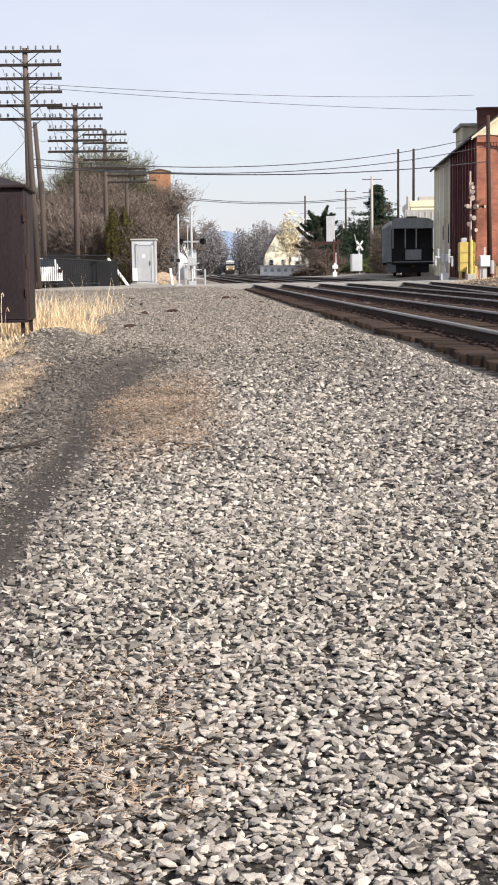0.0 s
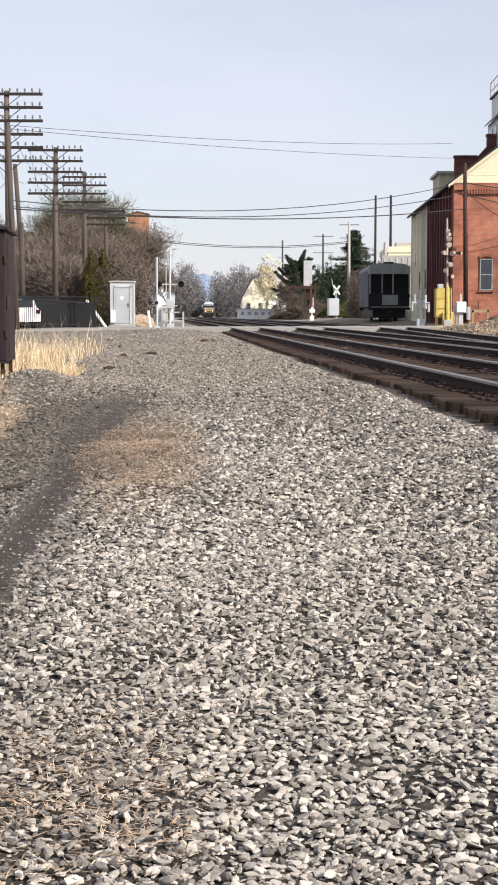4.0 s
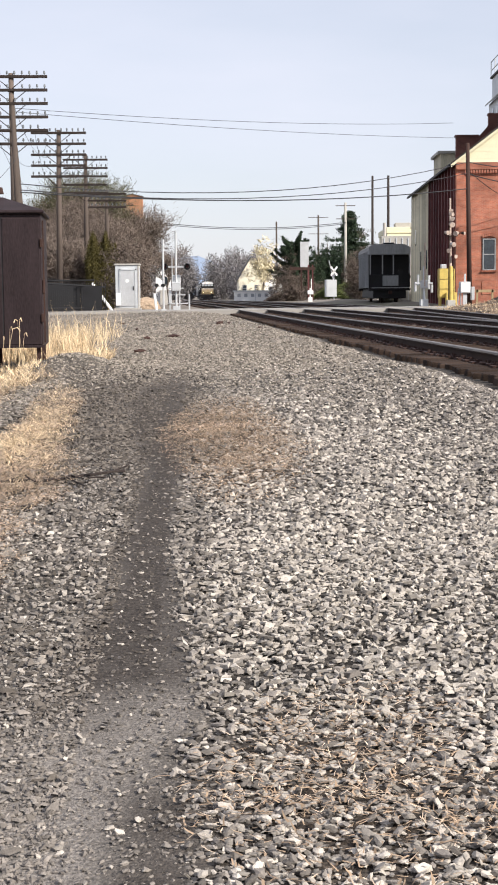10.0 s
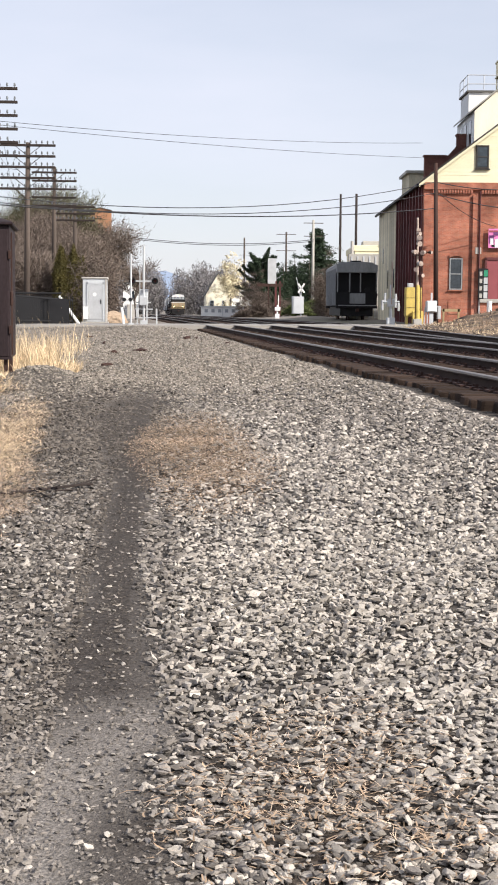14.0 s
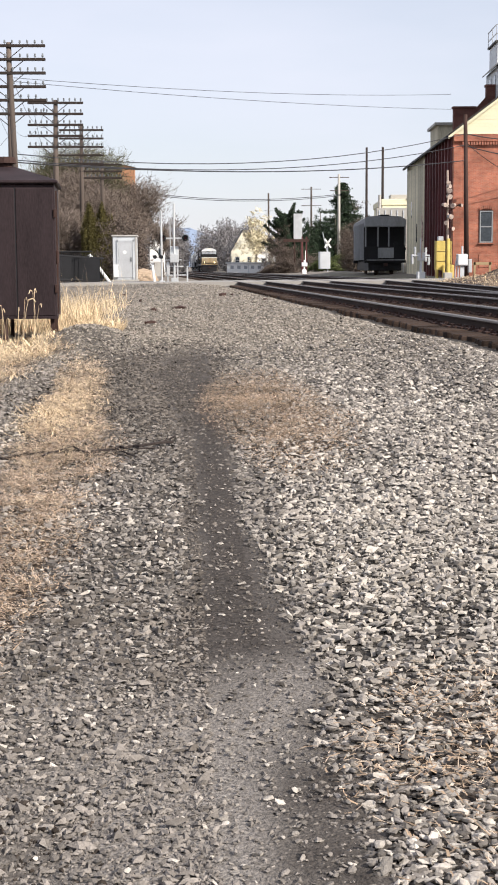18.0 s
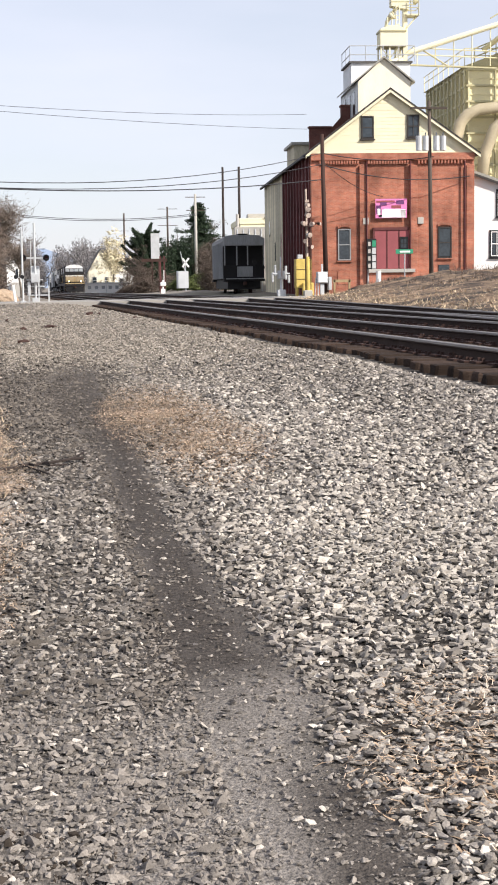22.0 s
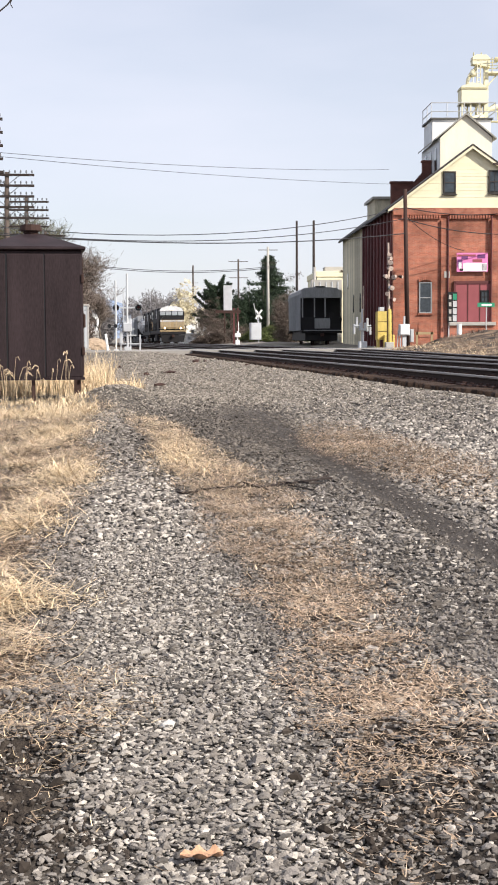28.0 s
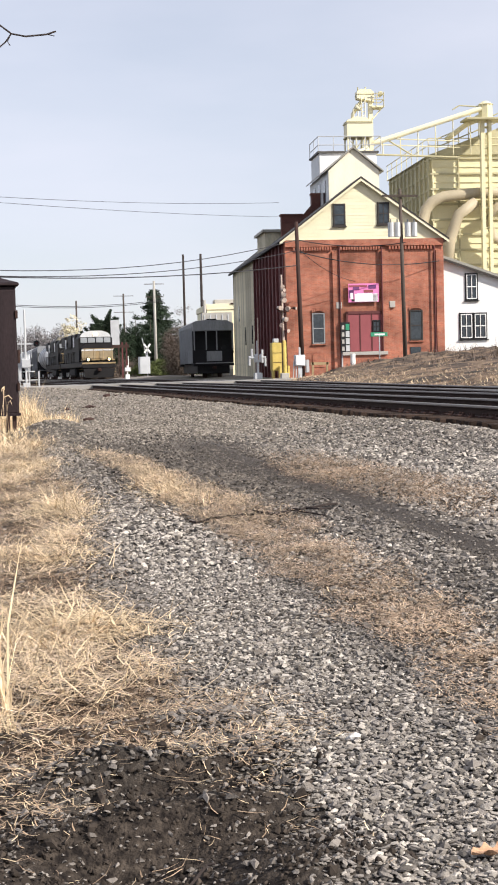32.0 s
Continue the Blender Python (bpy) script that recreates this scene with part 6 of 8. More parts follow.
def build_plants():
    # clipped cypress columns by the cabinet
    for i, (x, y, h, w) in enumerate(((-6.62, 86.0, 4.8, 0.60), (-5.90, 86.3, 4.8, 0.58), (-5.40, 87.0, 4.1, 0.46))):
        t = thing("cypress", x, y, zg(x, y) - 0.05, 0, "tall dark green columnar cypress", "cypress tree", "row of cypress trees")
        part("trunk", tb((0, 0, 0), (0, 0, h * 0.8), 0.1, 0.03, n=6), M["bark"], t)
        rng = random.Random(20 + i)
        pts = []
        # upright sprays in close columns, with dark furrows between them
        for k in range(26):
            a, top = (k + rng.uniform(-0.25, 0.25)) * 2 * math.pi / 13, h * rng.uniform(0.84, 1.0)
            out = rng.uniform(0.86, 1.04) if k < 13 else rng.uniform(0.4, 0.7)
            for z in np.arange(0.1, top, 0.14):
                f = z / top
                r = w * out * (1 - f ** 4.5) ** 0.8 * (0.9 + 0.1 * math.sin(z * 2.2 + k))
                pts.append((math.cos(a) * r, math.sin(a) * r, z, 0.042))
        clump_crown(t, pts, 0.085, M["cypress"], 30 + i, 46, flat=2.2)
    # bare trees behind the telegraph poles
    k = 0
    for x, y, h, s, leaf in ((-9.6, 109, 11.4, 1.0, "greentwig"), (-6.3, 111, 9.2, 1.1, "twig"), (-9.2, 104, 9.0, 1.1, "twig"), (-6.4, 108, 6.4, 1.1, "twig"), (-12.4, 108, 7.4, 1.1, "twig"), (-11.0, 102, 7.0, 1.0, "twig"), (-8.2, 100, 7.2, 1.05, "twig"), (-8.2, 112, 8.8, 1.0, "greentwig"), (-6.6, 106, 7.2, 1.0, "twig"), (-6.2, 103, 4.9, 1.0, "twig"), (-13.5, 100, 6.0, 1.0, "twig"), (-10, 92, 5.4, 0.9, "twig"), (-8.6, 88, 4.6, 0.9, "twig"), (-15.5, 110, 8.6, 1.0, "greentwig"), (-19.3, 130, 10.4, 1.0, "greentwig")):
        k += 1
        tree("bare_tree", x, y, h, s, "bare grey-brown tree thick with fine twigs" if leaf == "twig" else "tree in early bud with a dull green crown", leaf=leaf, seed=100 + k, trunks=3, levels=3, leaf_n=8 if leaf == "twig" else 13, leaf_size=0.038, twig_len=0.64, scatter=0.35)
    for x, y, h in ((-2.9, 132, 6.4),):
        k += 1
        tree("bare_tree", x, y, h, 1.1, "slender bare tree beyond the crossing", leaf="twig", seed=200 + k, levels=3, leaf_n=3, leaf_size=0.035, twig_len=0.7)
    # conifers beyond the crossing
    conifer(35.2, 325, 20.6, 9.6, "tall dark green spruce behind the pale pole", 41)
    conifer(16.7, 235, 9.6, 5.0, "wind-bent dark green pine with upswept limbs", 44, -0.9, "pine")
    for i, (x, y, h, w) in enumerate(((21.0, 250, 9.4, 2.2), (23.2, 252, 11.0, 2.6), (25.6, 250, 10.6, 2.5), (19.0, 251, 7.4, 2.2), (27.4, 251, 8.6, 2.2))):
        conifer(x, y, h, w, "bushy dark green yew in the hedge", 46 + i, 0, "yew")
    # heap of tan earth and a bare thicket beside the signal cabinet
    bm = bmesh.new()
    bmesh.ops.create_icosphere(bm, subdivisions=4, radius=1.0)
    bmesh.ops.delete(bm, geom=[v for v in bm.verts if v.co.z < -0.25], context="VERTS")
    for v in bm.verts:
        k = 0.82 + 0.3 * float(fbm(np.array([v.co.x * 2 + 3]), np.array([v.co.y * 2 + v.co.z * 3]), 0.5, 77)[0])
        v.co = (v.co.x * 0.8 * k, v.co.y * 0.8 * k, v.co.z * 0.6 * k)
    heap = part("earth_heap", bm, M["sand"], None)
    heap.matrix_basis = pose(-3.05, 71.2, 0.26, 0, 0, 20)
    tagged(heap, "low heap of tan earth beside the signal cabinet", "earth heap")
    for i, (x, y, h, w) in enumerate(((-3.9, 79, 4.2, 0.9), (-4.7, 81, 4.8, 1.1), (-3.9, 84, 3.0, 0.8))):
        t = thing("bush", x, y, zg(x, y) - 0.05, 0, "leafless brown thicket behind the signal cabinet", "bush")
        rng = random.Random(160 + i)
        pts = [(rng.gauss(0, w * 0.42), rng.gauss(0, w * 0.5), abs(rng.gauss(h * 0.4, h * 0.25)), 0.2) for _ in range(130)]
        clump_crown(t, pts, 0.14, M["brush"], 160 + i, 34)
        for k in range(7):
            part("stem", tb((rng.gauss(0, 0.15), 0, 0), (rng.gauss(0, w * 0.4), rng.gauss(0, 0.3), h * rng.uniform(0.7, 1.05)), 0.035, 0.008, n=5), M["bark"], t)
    # brown brush on the bank
    for i, (x, y, h, w) in enumerate(((13.0, 228, 5.0, 1.8), (14.6, 230, 7.0, 2.0), (16.2, 231, 5.0, 1.9), (16.2, 150, 5.4, 0.7), (17.2, 151, 6.0, 0.8), (18.0, 150, 5.4, 0.8), (16.7, 149, 3.4, 1.2), (18.4, 226, 3.0, 2.2))):
        t = thing("bush", x, y, zg(x, y) - 0.05, 0, "leafless brown thicket on the bank", "bush")
        rng = random.Random(60 + i)
        pts = [(rng.gauss(0, w * 0.5), rng.gauss(0, w * 0.5), abs(rng.gauss(h * 0.45, h * 0.25)), 0.3) for _ in range(110)]
        clump_crown(t, pts, 0.15, M["brush"], 60 + i, 60)
        part("stem", tb((0, 0, 0), (0, 0, h * 0.6), 0.08, 0.02, n=6), M["bark"], t)
    # grassy rise and brown brush heap beyond the crossing
    for i, (x, y, w, h, m, lab, cat) in enumerate(((18.6, 198, 1.7, 1.5, "greengrass", "low rise of rough green grass", "grass"), (21.0, 199, 1.9, 2.0, "greengrass", "low rise of rough green grass", "grass"), (23.6, 200, 1.8, 1.5, "greengrass", "low rise of rough green grass", "grass"), (13.6, 204, 1.2, 1.8, "brush", "heap of dry brown brush on the bank", "brush"), (11.9, 205, 1.3, 1.0, "brush", "heap of dry brown brush on the bank", "brush"))):
        t = thing("grass_mound" if m == "greengrass" else "brush_heap", x, y, zg(x, y) - 0.05, 0, lab, cat)
        rng = random.Random(80 + i)
        pts = []
        for _ in range(420):
            u, v = rng.gauss(0, w * 0.62), rng.gauss(0, w * 0.5)
            pts.append((u, v, rng.random() ** 0.4 * h * 1.15 * math.exp(-(u / (w * 1.2)) ** 2), 0.16))
        clump_crown(t, pts, 0.2, M[m], 80 + i, 40)
    # pale flowering tree
    t = thing("flowering_tree", 12.3, 262, -0.3, 0, "pale yellow flowering tree beside the white house", "tree")
    part("trunk", tb((0, 0, 0), (0, 0, 5), 0.25, 0.08, n=6), M["bark"], t)
    rng = random.Random(9)
    pts = [(rng.gauss(0, 1.0), rng.gauss(0, 1.2), max(1.5, rng.gauss(6.3, 2.0)), 0.45) for _ in range(110)]
    clump_crown(t, pts, 0.5, M["blossom"], 9, 24)


build_plants()


# ---- far buildings ----
def plain_house(name, x, y, w, d, h, roof, label, wall="white", rz=0, roof_mat="roof", windows=2):
    t = thing(name, x, y, zg(x, y) - 0.2, rz, label, "house")
    part("wall", bx(-w / 2, 0, 0, w / 2, d, h), M[wall], t)
    bm = bmesh.new()
    prism(bm, [(-w / 2, h), (w / 2, h), (0, h + roof)], 0, 0.2)
    part("gable", bm, M[wall], t)
    for u in (-w / 2 - 0.3, w / 2 + 0.3):
        bm = bmesh.new()
        prism(bm, [(0, h + roof), (u, h - 0.25), (u, h - 0.08), (0, h + roof + 0.18)], -0.3, d + 0.3)
        part("roof_slope", bm, M[roof_mat], t)
    for i in range(windows):
        u = -w / 2 + (i + 0.5) * w / windows
        window(t, u - 0.4, h * 0.45, u + 0.4, h * 0.45 + 1.3, -0.02, "silver")
    return t


plain_house("house", 10.2, 268, 4.6, 9, 4.2, 4.0, "cream gabled house far along the line", wall="palecream")
plain_house("house", 15.5, 272, 5.0, 9, 3.4, 2.4, "white house with a grey roof far along the line", roof_mat="rooftin")
hs = plain_house("house", -3.85, 150, 1.5, 8, 4.0, 0.22, "narrow white house beyond the crossing", windows=0)
part("window", bx(0.2, -0.05, 2.3, 0.45, 0.0, 3.1), M["glass"], hs)
part("lean_to", bx(-0.3, -1.4, 0, 0.75, -0.02, 1.7, 0.02), M["concrete"], hs, "grey lean-to porch")
plain_house("brick_tower", -17.4, 400, 5.8, 6, 29.4, 0.5, "tall orange-brick tower behind the trees", wall="orange", windows=1)
sh = thing("long_shed", 6.3, 240, -0.6, 0, "long low white trailer shed beside the line", "shed")
part("wall", bx(0, 0, 0.1, 7.3, 3, 1.85), M["white"], sh)
part("roof", bx(-0.2, -0.2, 1.85, 7.5, 3.2, 2.05), M["silver"], sh)
for i in range(6):
    part("window", bx(0.5 + i * 1.15, -0.04, 0.95, 1.05 + i * 1.15, 0.0, 1.5), M["screen"], sh)
part("door", bx(3.5, -0.05, 0.15, 3.62, 0.0, 1.6), M["silver"], sh)
cb = thing("warehouse", 17.3, 131, 0.2, -4, "cream flat-roofed warehouse behind the hopper car", "warehouse")
part("wall", bx(0, 0, 0, 12, 12, 6.2), M["cream"], cb)
part("parapet", bx(-0.1, -0.1, 6.2, 12.1, 12.1, 6.75, 0.03), M["cream"], cb)
part("roof_unit", bx(0.8, 1, 6.75, 2.8, 3, 7.2, 0.05), M["concrete"], cb)
part("side_wing", bx(-0.6, -1.2, 0, 2.2, 0, 5.9), M["concrete"], cb)
for i in range(5):
    part("wing_rib", bx(-0.4 + i * 0.55, -1.26, 0, -0.3 + i * 0.55, -1.2, 5.7), M["silver"], cb)
part("vent_stack", tb((-0.3, -0.6, 5.9), (-0.3, -0.6, 7.1), 0.14, n=8), M["concrete"], cb)
part("roof_edge", bx(2.2, -0.18, 6.68, 12.15, -0.1, 6.8), M["rust"], cb)
bb = thing("sign_panel", 16.45, 225, -0.2, 0, "pale vertical sign panel on a frame", "sign")
part("panel", bx(-0.1, 0, 5.2, 1.25, 0.2, 9.2, 0.02), M["galv"], bb)
for u in (0.05, 1.1):
    part("post", bx(u - 0.1, 0.05, -0.3, u + 0.1, 0.15, 5.2), M["rust"], bb)
rs = thing("red_frame_sign", 14.8, 190, 0.0, 0, "dark red timber sign frame", "sign")
for u in (0, 0.55):
    part("post", bx(u - 0.1, -0.08, -0.3, u + 0.1, 0.08, 4.7), M["darkred"], rs)
part("board", bx(-2.5, -0.1, 4.0, 0.9, 0.0, 4.4), M["rust"], rs)
xs_ = thing("crossing_signal", 12.95, 165, 0.1, 0, "white crossing signal with raised gate arm and counterweights", "crossing signal", "crossing signals")
part("mast", tb((0, 0, 0), (0, 0, 1.4), 0.08, n=8), M["white"], xs_)
part("base", bx(-0.25, -0.2, -0.2, 0.25, 0.2, 0.35, 0.03), M["white"], xs_)
part("gate_motor", bx(-0.3, -0.2, 0.7, 0.35, 0.2, 1.15, 0.04), M["white"], xs_)
part("gate_arm", bx(0.1, -0.03, 1.0, 0.18, 0.03, 2.5), M["white"], xs_)
wb = thing("switch_stand", 18.25, 195, 0.0, 0, "white crossbuck board on a silver relay case", "signal")
part("case", bx(-0.8, -0.3, 0.4, 0.8, 0.3, 2.75, 0.03), M["silver"], wb)
part("post", tb((0.45, 0, 0), (0.45, 0, 3.9), 0.08, n=6), M["silver"], wb)
for a in (-35, 35):
    bm = bx(-0.12, -0.33, -0.75, 0.12, -0.3, 0.75)
    bmesh.ops.transform(bm, matrix=Matrix.Translation((0.45, 0, 3.9)) @ Matrix.Rotation(radians(a), 4, "Y"), verts=bm.verts)
    part("blade", bm, M["white"], wb)
part("leaning_arm", tb((0.35, -0.2, 2.7), (-0.25, -0.2, 5.4), 0.05, n=6), M["galv"], wb)
plain_pole("utility_pole", 22.9, 171, 14.9, 0.2, "tall dark bare utility pole", "utility pole", wood="wooddark")
plain_pole("utility_pole", 23.4, 190, 16.4, 0.2, "tall dark bare utility pole", "utility pole", wood="wooddark")
plain_pole("utility_pole", 24.07, 230, 15.4, 0.28, "pale utility pole with crossarms", "utility pole", wood="palewood", arms=((14.9, 3.2), (12.8, 3.0)))
plain_pole("utility_pole", 27.2, 315, 18.0, 0.27, "utility pole with crossarms far off", "utility pole", arms=((17.5, 4.4), (13.9, 4.4)))
plain_pole("utility_mast", 34.7, 600, 30.8, 0.5, "tall weathered mast with a bracket far off", "utility pole", arms=((23.5, 4.0),))


# ---- woods and hills ----
def build_distance():
    rng = np.random.RandomState(5)
    for name, x0, x1, y0, h, n, label in (("tree_line", -16, 24, 480, 19.0, 620, "grey bare woods along the far line"), ("tree_line", 9, 60, 330, 11.0, 420, "grey bare woods behind the houses"), ("tree_line", -60, -5, 170, 7.0, 420, "grey bare trees beyond the street"), ("tree_line", 30, 120, 260, 9.0, 300, "grey bare woods beyond the mill")):
        x = rng.uniform(x0, x1, n)
        y = y0 + rng.uniform(0, 30, n)
        if y0 == 480:
            keep = np.abs(x - np.interp(y, [400, 700], [2.2, 1.0])) > 3.0
            x, y = x[keep], y[keep]
        hh = h * rng.uniform(0.45, 1.0, len(x)) * (0.7 + 0.3 * np.sin(x * 0.35) ** 2)
        g = ground_z(x, y)
        per = 120
        c = np.repeat(np.stack([x, y, g], -1), per, 0)
        H = np.repeat(hh, per)
        z = rng.uniform(0, 1, len(c)) ** 0.8
        r = (0.28 + 0.1 * rng.rand(len(c))) * H * np.sqrt(np.clip(np.sin(np.pi * np.clip(z, 0.03, 0.97)), 0, 1))
        a = rng.uniform(0, 2 * np.pi, len(c))
        rr = np.sqrt(rng.rand(len(c)))
        c = c + np.stack([np.cos(a) * r * rr, np.sin(a) * r * rr, z * H], -1)
        d = rng.normal(0, 1, (len(c), 3)) + [0, 0, 1.0]
        d /= np.linalg.norm(d, axis=1)[:, None]
        s = rng.normal(0, 1, (len(c), 3))
        s /= np.linalg.norm(s, axis=1)[:, None]
        ln = rng.uniform(0.6, 1.6, (len(c), 1))
        v = np.stack([c - s * 0.13, c + s * 0.13, c + d * ln], 1).reshape(-1, 3)
        tagged(fast(name, v, np.arange(len(v)).reshape(-1, 3), M["farwood"]), label, "woods", kind="stuff")
    # blue hill, the haze of distance painted into its forest colour
    bm = bmesh.new()
    pts = []
    xs = np.linspace(-1600, 1900, 90)
    prof = 62 + 26 * np.exp(-((xs + 2) / 60) ** 2) + 16 * fbm(xs, xs * 0, 240, 3) - 8
    lo = [bm.verts.new((x, 3050, -60)) for x in xs]
    hi = [bm.verts.new((x, 3350 + 60 * math.sin(x * 0.01), z)) for x, z in zip(xs, prof)]
    bk = [bm.verts.new((x, 3700, -60)) for x in xs]
    for i in range(len(xs) - 1):
        bm.faces.new((lo[i], lo[i + 1], hi[i + 1], hi[i]))
        bm.faces.new((hi[i], hi[i + 1], bk[i + 1], bk[i]))
    tagged(part("backdrop", bm, M["hill"]), "hazy blue wooded hill on the horizon", "hill", kind="structure")


build_distance()


# ---- wires ----
def wire(pts_list, label, r=0.012, sag=0.6):
    bm = bmesh.new()
    for a, b in pts_list:
        a, b = Vector(a), Vector(b)
        n = 14
        pipe(bm, [a.lerp(b, i / n) - Vector((0, 0, sag * 4 * (i / n) * (1 - i / n))) for i in range(n + 1)], r, 4)
    w = part("overhead_wire", bm, M["wire"])
    return tagged(w, label, "wire")


# ---- train ----
def locomotive(label, lead=True):
    t = tagged(new("locomotive"), label, "locomotive")
    L_ = 22.0
    part("underframe", bx(-1.5, 0.3, 1.15, 1.5, L_ - 0.3, 1.6, 0.03), M["locoblack"], t)
    part("fuel_tank", bx(-1.35, 8.4, 0.35, 1.35, 13.8, 1.15, 0.15), M["locoblack"], t)
    part("long_hood", bx(-1.22, 5.2, 1.6, 1.22, L_ - 0.8, 4.0, 0.12), M["locoblack"], t)
    part("blower_housing", bx(-1.5, 5.35, 2.5, 1.5, 8.6, 4.25, 0.12), M["locoblack"], t)
    part("brake_housing", bx(-1.42, 10.4, 3.0, 1.42, 14.2, 4.3, 0.12), M["locoblack"], t)
    part("end_platform", bx(-1.5, L_ - 0.8, 1.6, 1.5, L_ - 0.2, 1.72), M["locoblack"], t)
    part("radiator", bx(-1.5, L_ - 5.5, 3.3, 1.5, L_ - 1.6, 4.3, 0.1), M["locoblack"], t)
    part("roof_fan", tb((0, 12, 3.9), (0, 12, 4.25), 0.55, n=14), M["locoblack"], t)
    part("exhaust", bx(-0.4, 8.2, 3.9, 0.4, 9.4, 4.25, 0.05), M["locoblack"], t)
    for s in (-1, 1):
        for k in range(5):
            part("hood_door", bx(s * 1.22 - 0.02, 6.0 + k * 1.7, 1.8, s * 1.22 + 0.02, 7.5 + k * 1.7, 3.7), M["locoblack"], t)
        for y in (6.6, 15.0):
            part("filter_grille", bx(s * 1.5 - 0.03, y, 3.05, s * 1.5 + 0.03, y + 0.9, 3.95), M["tank"], t, "pale grimy grille")
        part("handrail", tb((s * 1.48, 2.2, 2.6), (s * 1.48, L_ - 0.6, 2.6), 0.03, n=5), M["locoblack"], t)
        for k in range(8):
            part("stanchion", tb((s * 1.48, 2.4 + k * 2.6, 1.6), (s * 1.48, 2.4 + k * 2.6, 2.6), 0.025, n=5), M["locoblack"], t)
    # cab
    bm = bmesh.new()
    prism(bm, [(-1.52, 1.6), (1.52, 1.6), (1.52, 3.75), (1.2, 4.2), (0.6, 4.38), (-0.6, 4.38), (-1.2, 4.2), (-1.52, 3.75)], 2.3, 5.3)
    cab = part("cab", bm, M["locoblack"], t)
    bm = bmesh.new()
    prism(bm, [(-1.42, 3.86), (1.42, 3.86), (1.18, 4.2), (0.58, 4.42), (-0.58, 4.42), (-1.18, 4.2)], 2.2, 2.32)
    part("cab_brow", bm, M["tank" if lead else "locoblack"], t, "pale painted brow" if lead else "")
    for u0, u1 in ((-1.35, -0.75), (-0.68, -0.04), (0.04, 0.68), (0.75, 1.35)):
        part("windscreen", bx(u0, 2.22, 3.34, u1, 2.30, 3.80, 0.02), M["screen"], cab)
    # nose
    bm = bmesh.new()
    prism(bm, [(-1.3, 1.6), (1.3, 1.6), (1.3, 2.9), (0.95, 3.22), (-0.95, 3.22), (-1.3, 2.9)], 0.95, 2.35)
    part("nose", bm, M["locoblack"], t)
    part("front_sill", bx(-1.5, 0.0, 1.05, 1.5, 0.35, 1.6, 0.03), M["locoblack"], t)
    if lead:
        for a, b in ((-1.40, -0.16), (0.16, 1.40)):
            part("nose_panel", bx(a, 0.90, 1.72, b, 0.95, 2.58, 0.04), M["locoyellow"], t, "faded yellow nose panel")
        part("nose_emblem", bx(-0.16, 0.90, 1.80, 0.16, 0.94, 2.55), M["tan"], t)
        part("nose_stripe", bx(-1.42, 0.89, 2.60, 1.42, 0.95, 2.72), M["tank"], t, "white nose stripe")
        part("sill_stripe", bx(-1.5, -0.02, 1.42, 1.5, 0.0, 1.56), M["tan"], t)
    part("front_walkway", bx(-1.5, 0.3, 1.75, 1.5, 1.0, 1.83), M["tan"], t)
    for u in (-1.2, -0.42, 0.42, 1.2):
        part("end_rail_post", tb((u, 0.12, 1.7), (u, 0.12, 2.75), 0.035, n=5), M["tan"], t)
    part("end_rail", tb((-1.4, 0.12, 2.75), (1.4, 0.12, 2.75), 0.03, n=5), M["tan"], t)
    for u in (-0.92, 0.92):
        part("ditch_light_housing", tb((u, -0.02, 1.82), (u, 0.25, 1.82), 0.2, n=12), M["locoblack"], t)
        part("ditch_light", tb((u, -0.05, 1.82), (u, -0.01, 1.82), 0.12, n=12), M["lamp" if lead else "glass"], t, "lit ditch light" if lead else "")
    part("head_light", bx(-0.2, 2.14, 4.0, 0.2, 2.2, 4.2), M["lamp" if lead else "glass"], t, "lit headlight pair" if lead else "")
    bm = bmesh.new()
    prism(bm, [(-1.4, 1.0), (1.4, 1.0), (1.25, 0.2), (-1.25, 0.2)], -0.25, 0.1)
    part("snow_plough", bm, M["locoblack"], t)
    part("coupler", bx(-0.15, -0.6, 0.75, 0.15, 0.1, 1.05, 0.04), M["rust"], t)
    for s in (-1, 1):
        for k in range(4):
            part("step", bx(s * 1.5 - 0.12, 0.35, 0.4 + k * 0.28, s * 1.5 + 0.05, 0.8, 0.44 + k * 0.28), M["tan"], t)
    for y in (4.2, L_ - 4.2):
        rail_truck(t, y, wheels=3, base=3.8, r=0.52)
    return t


def tank_car(label):
    t = tagged(new("tank_car"), label, "railcar", "railcars of the freight train")
    part("tank", tb((0, 0.8, 2.75), (0, 15.2, 2.75), 1.5, n=20), M["tank"], t, smooth=False)
    for y in (0.8, 15.2):
        s = -1 if y < 1 else 1
        part("tank_head", tb((0, y, 2.75), (0, y + s * 0.4, 2.75), 1.5, 0.9, n=20), M["tank"], t)
    part("underframe", bx(-0.5, 0, 1.0, 0.5, 16, 1.25), M["locoblack"], t)
    part("dome", tb((0, 8, 4.2), (0, 8, 4.6), 0.5, n=12), M["tank"], t)
    for y in (3.5, 8, 12.5):
        part("band", tb((0, y - 0.06, 2.75), (0, y + 0.06, 2.75), 1.53, n=20), M["black"], t)
    rail_truck(t, 2.2)
    rail_truck(t, 13.8)
    return t


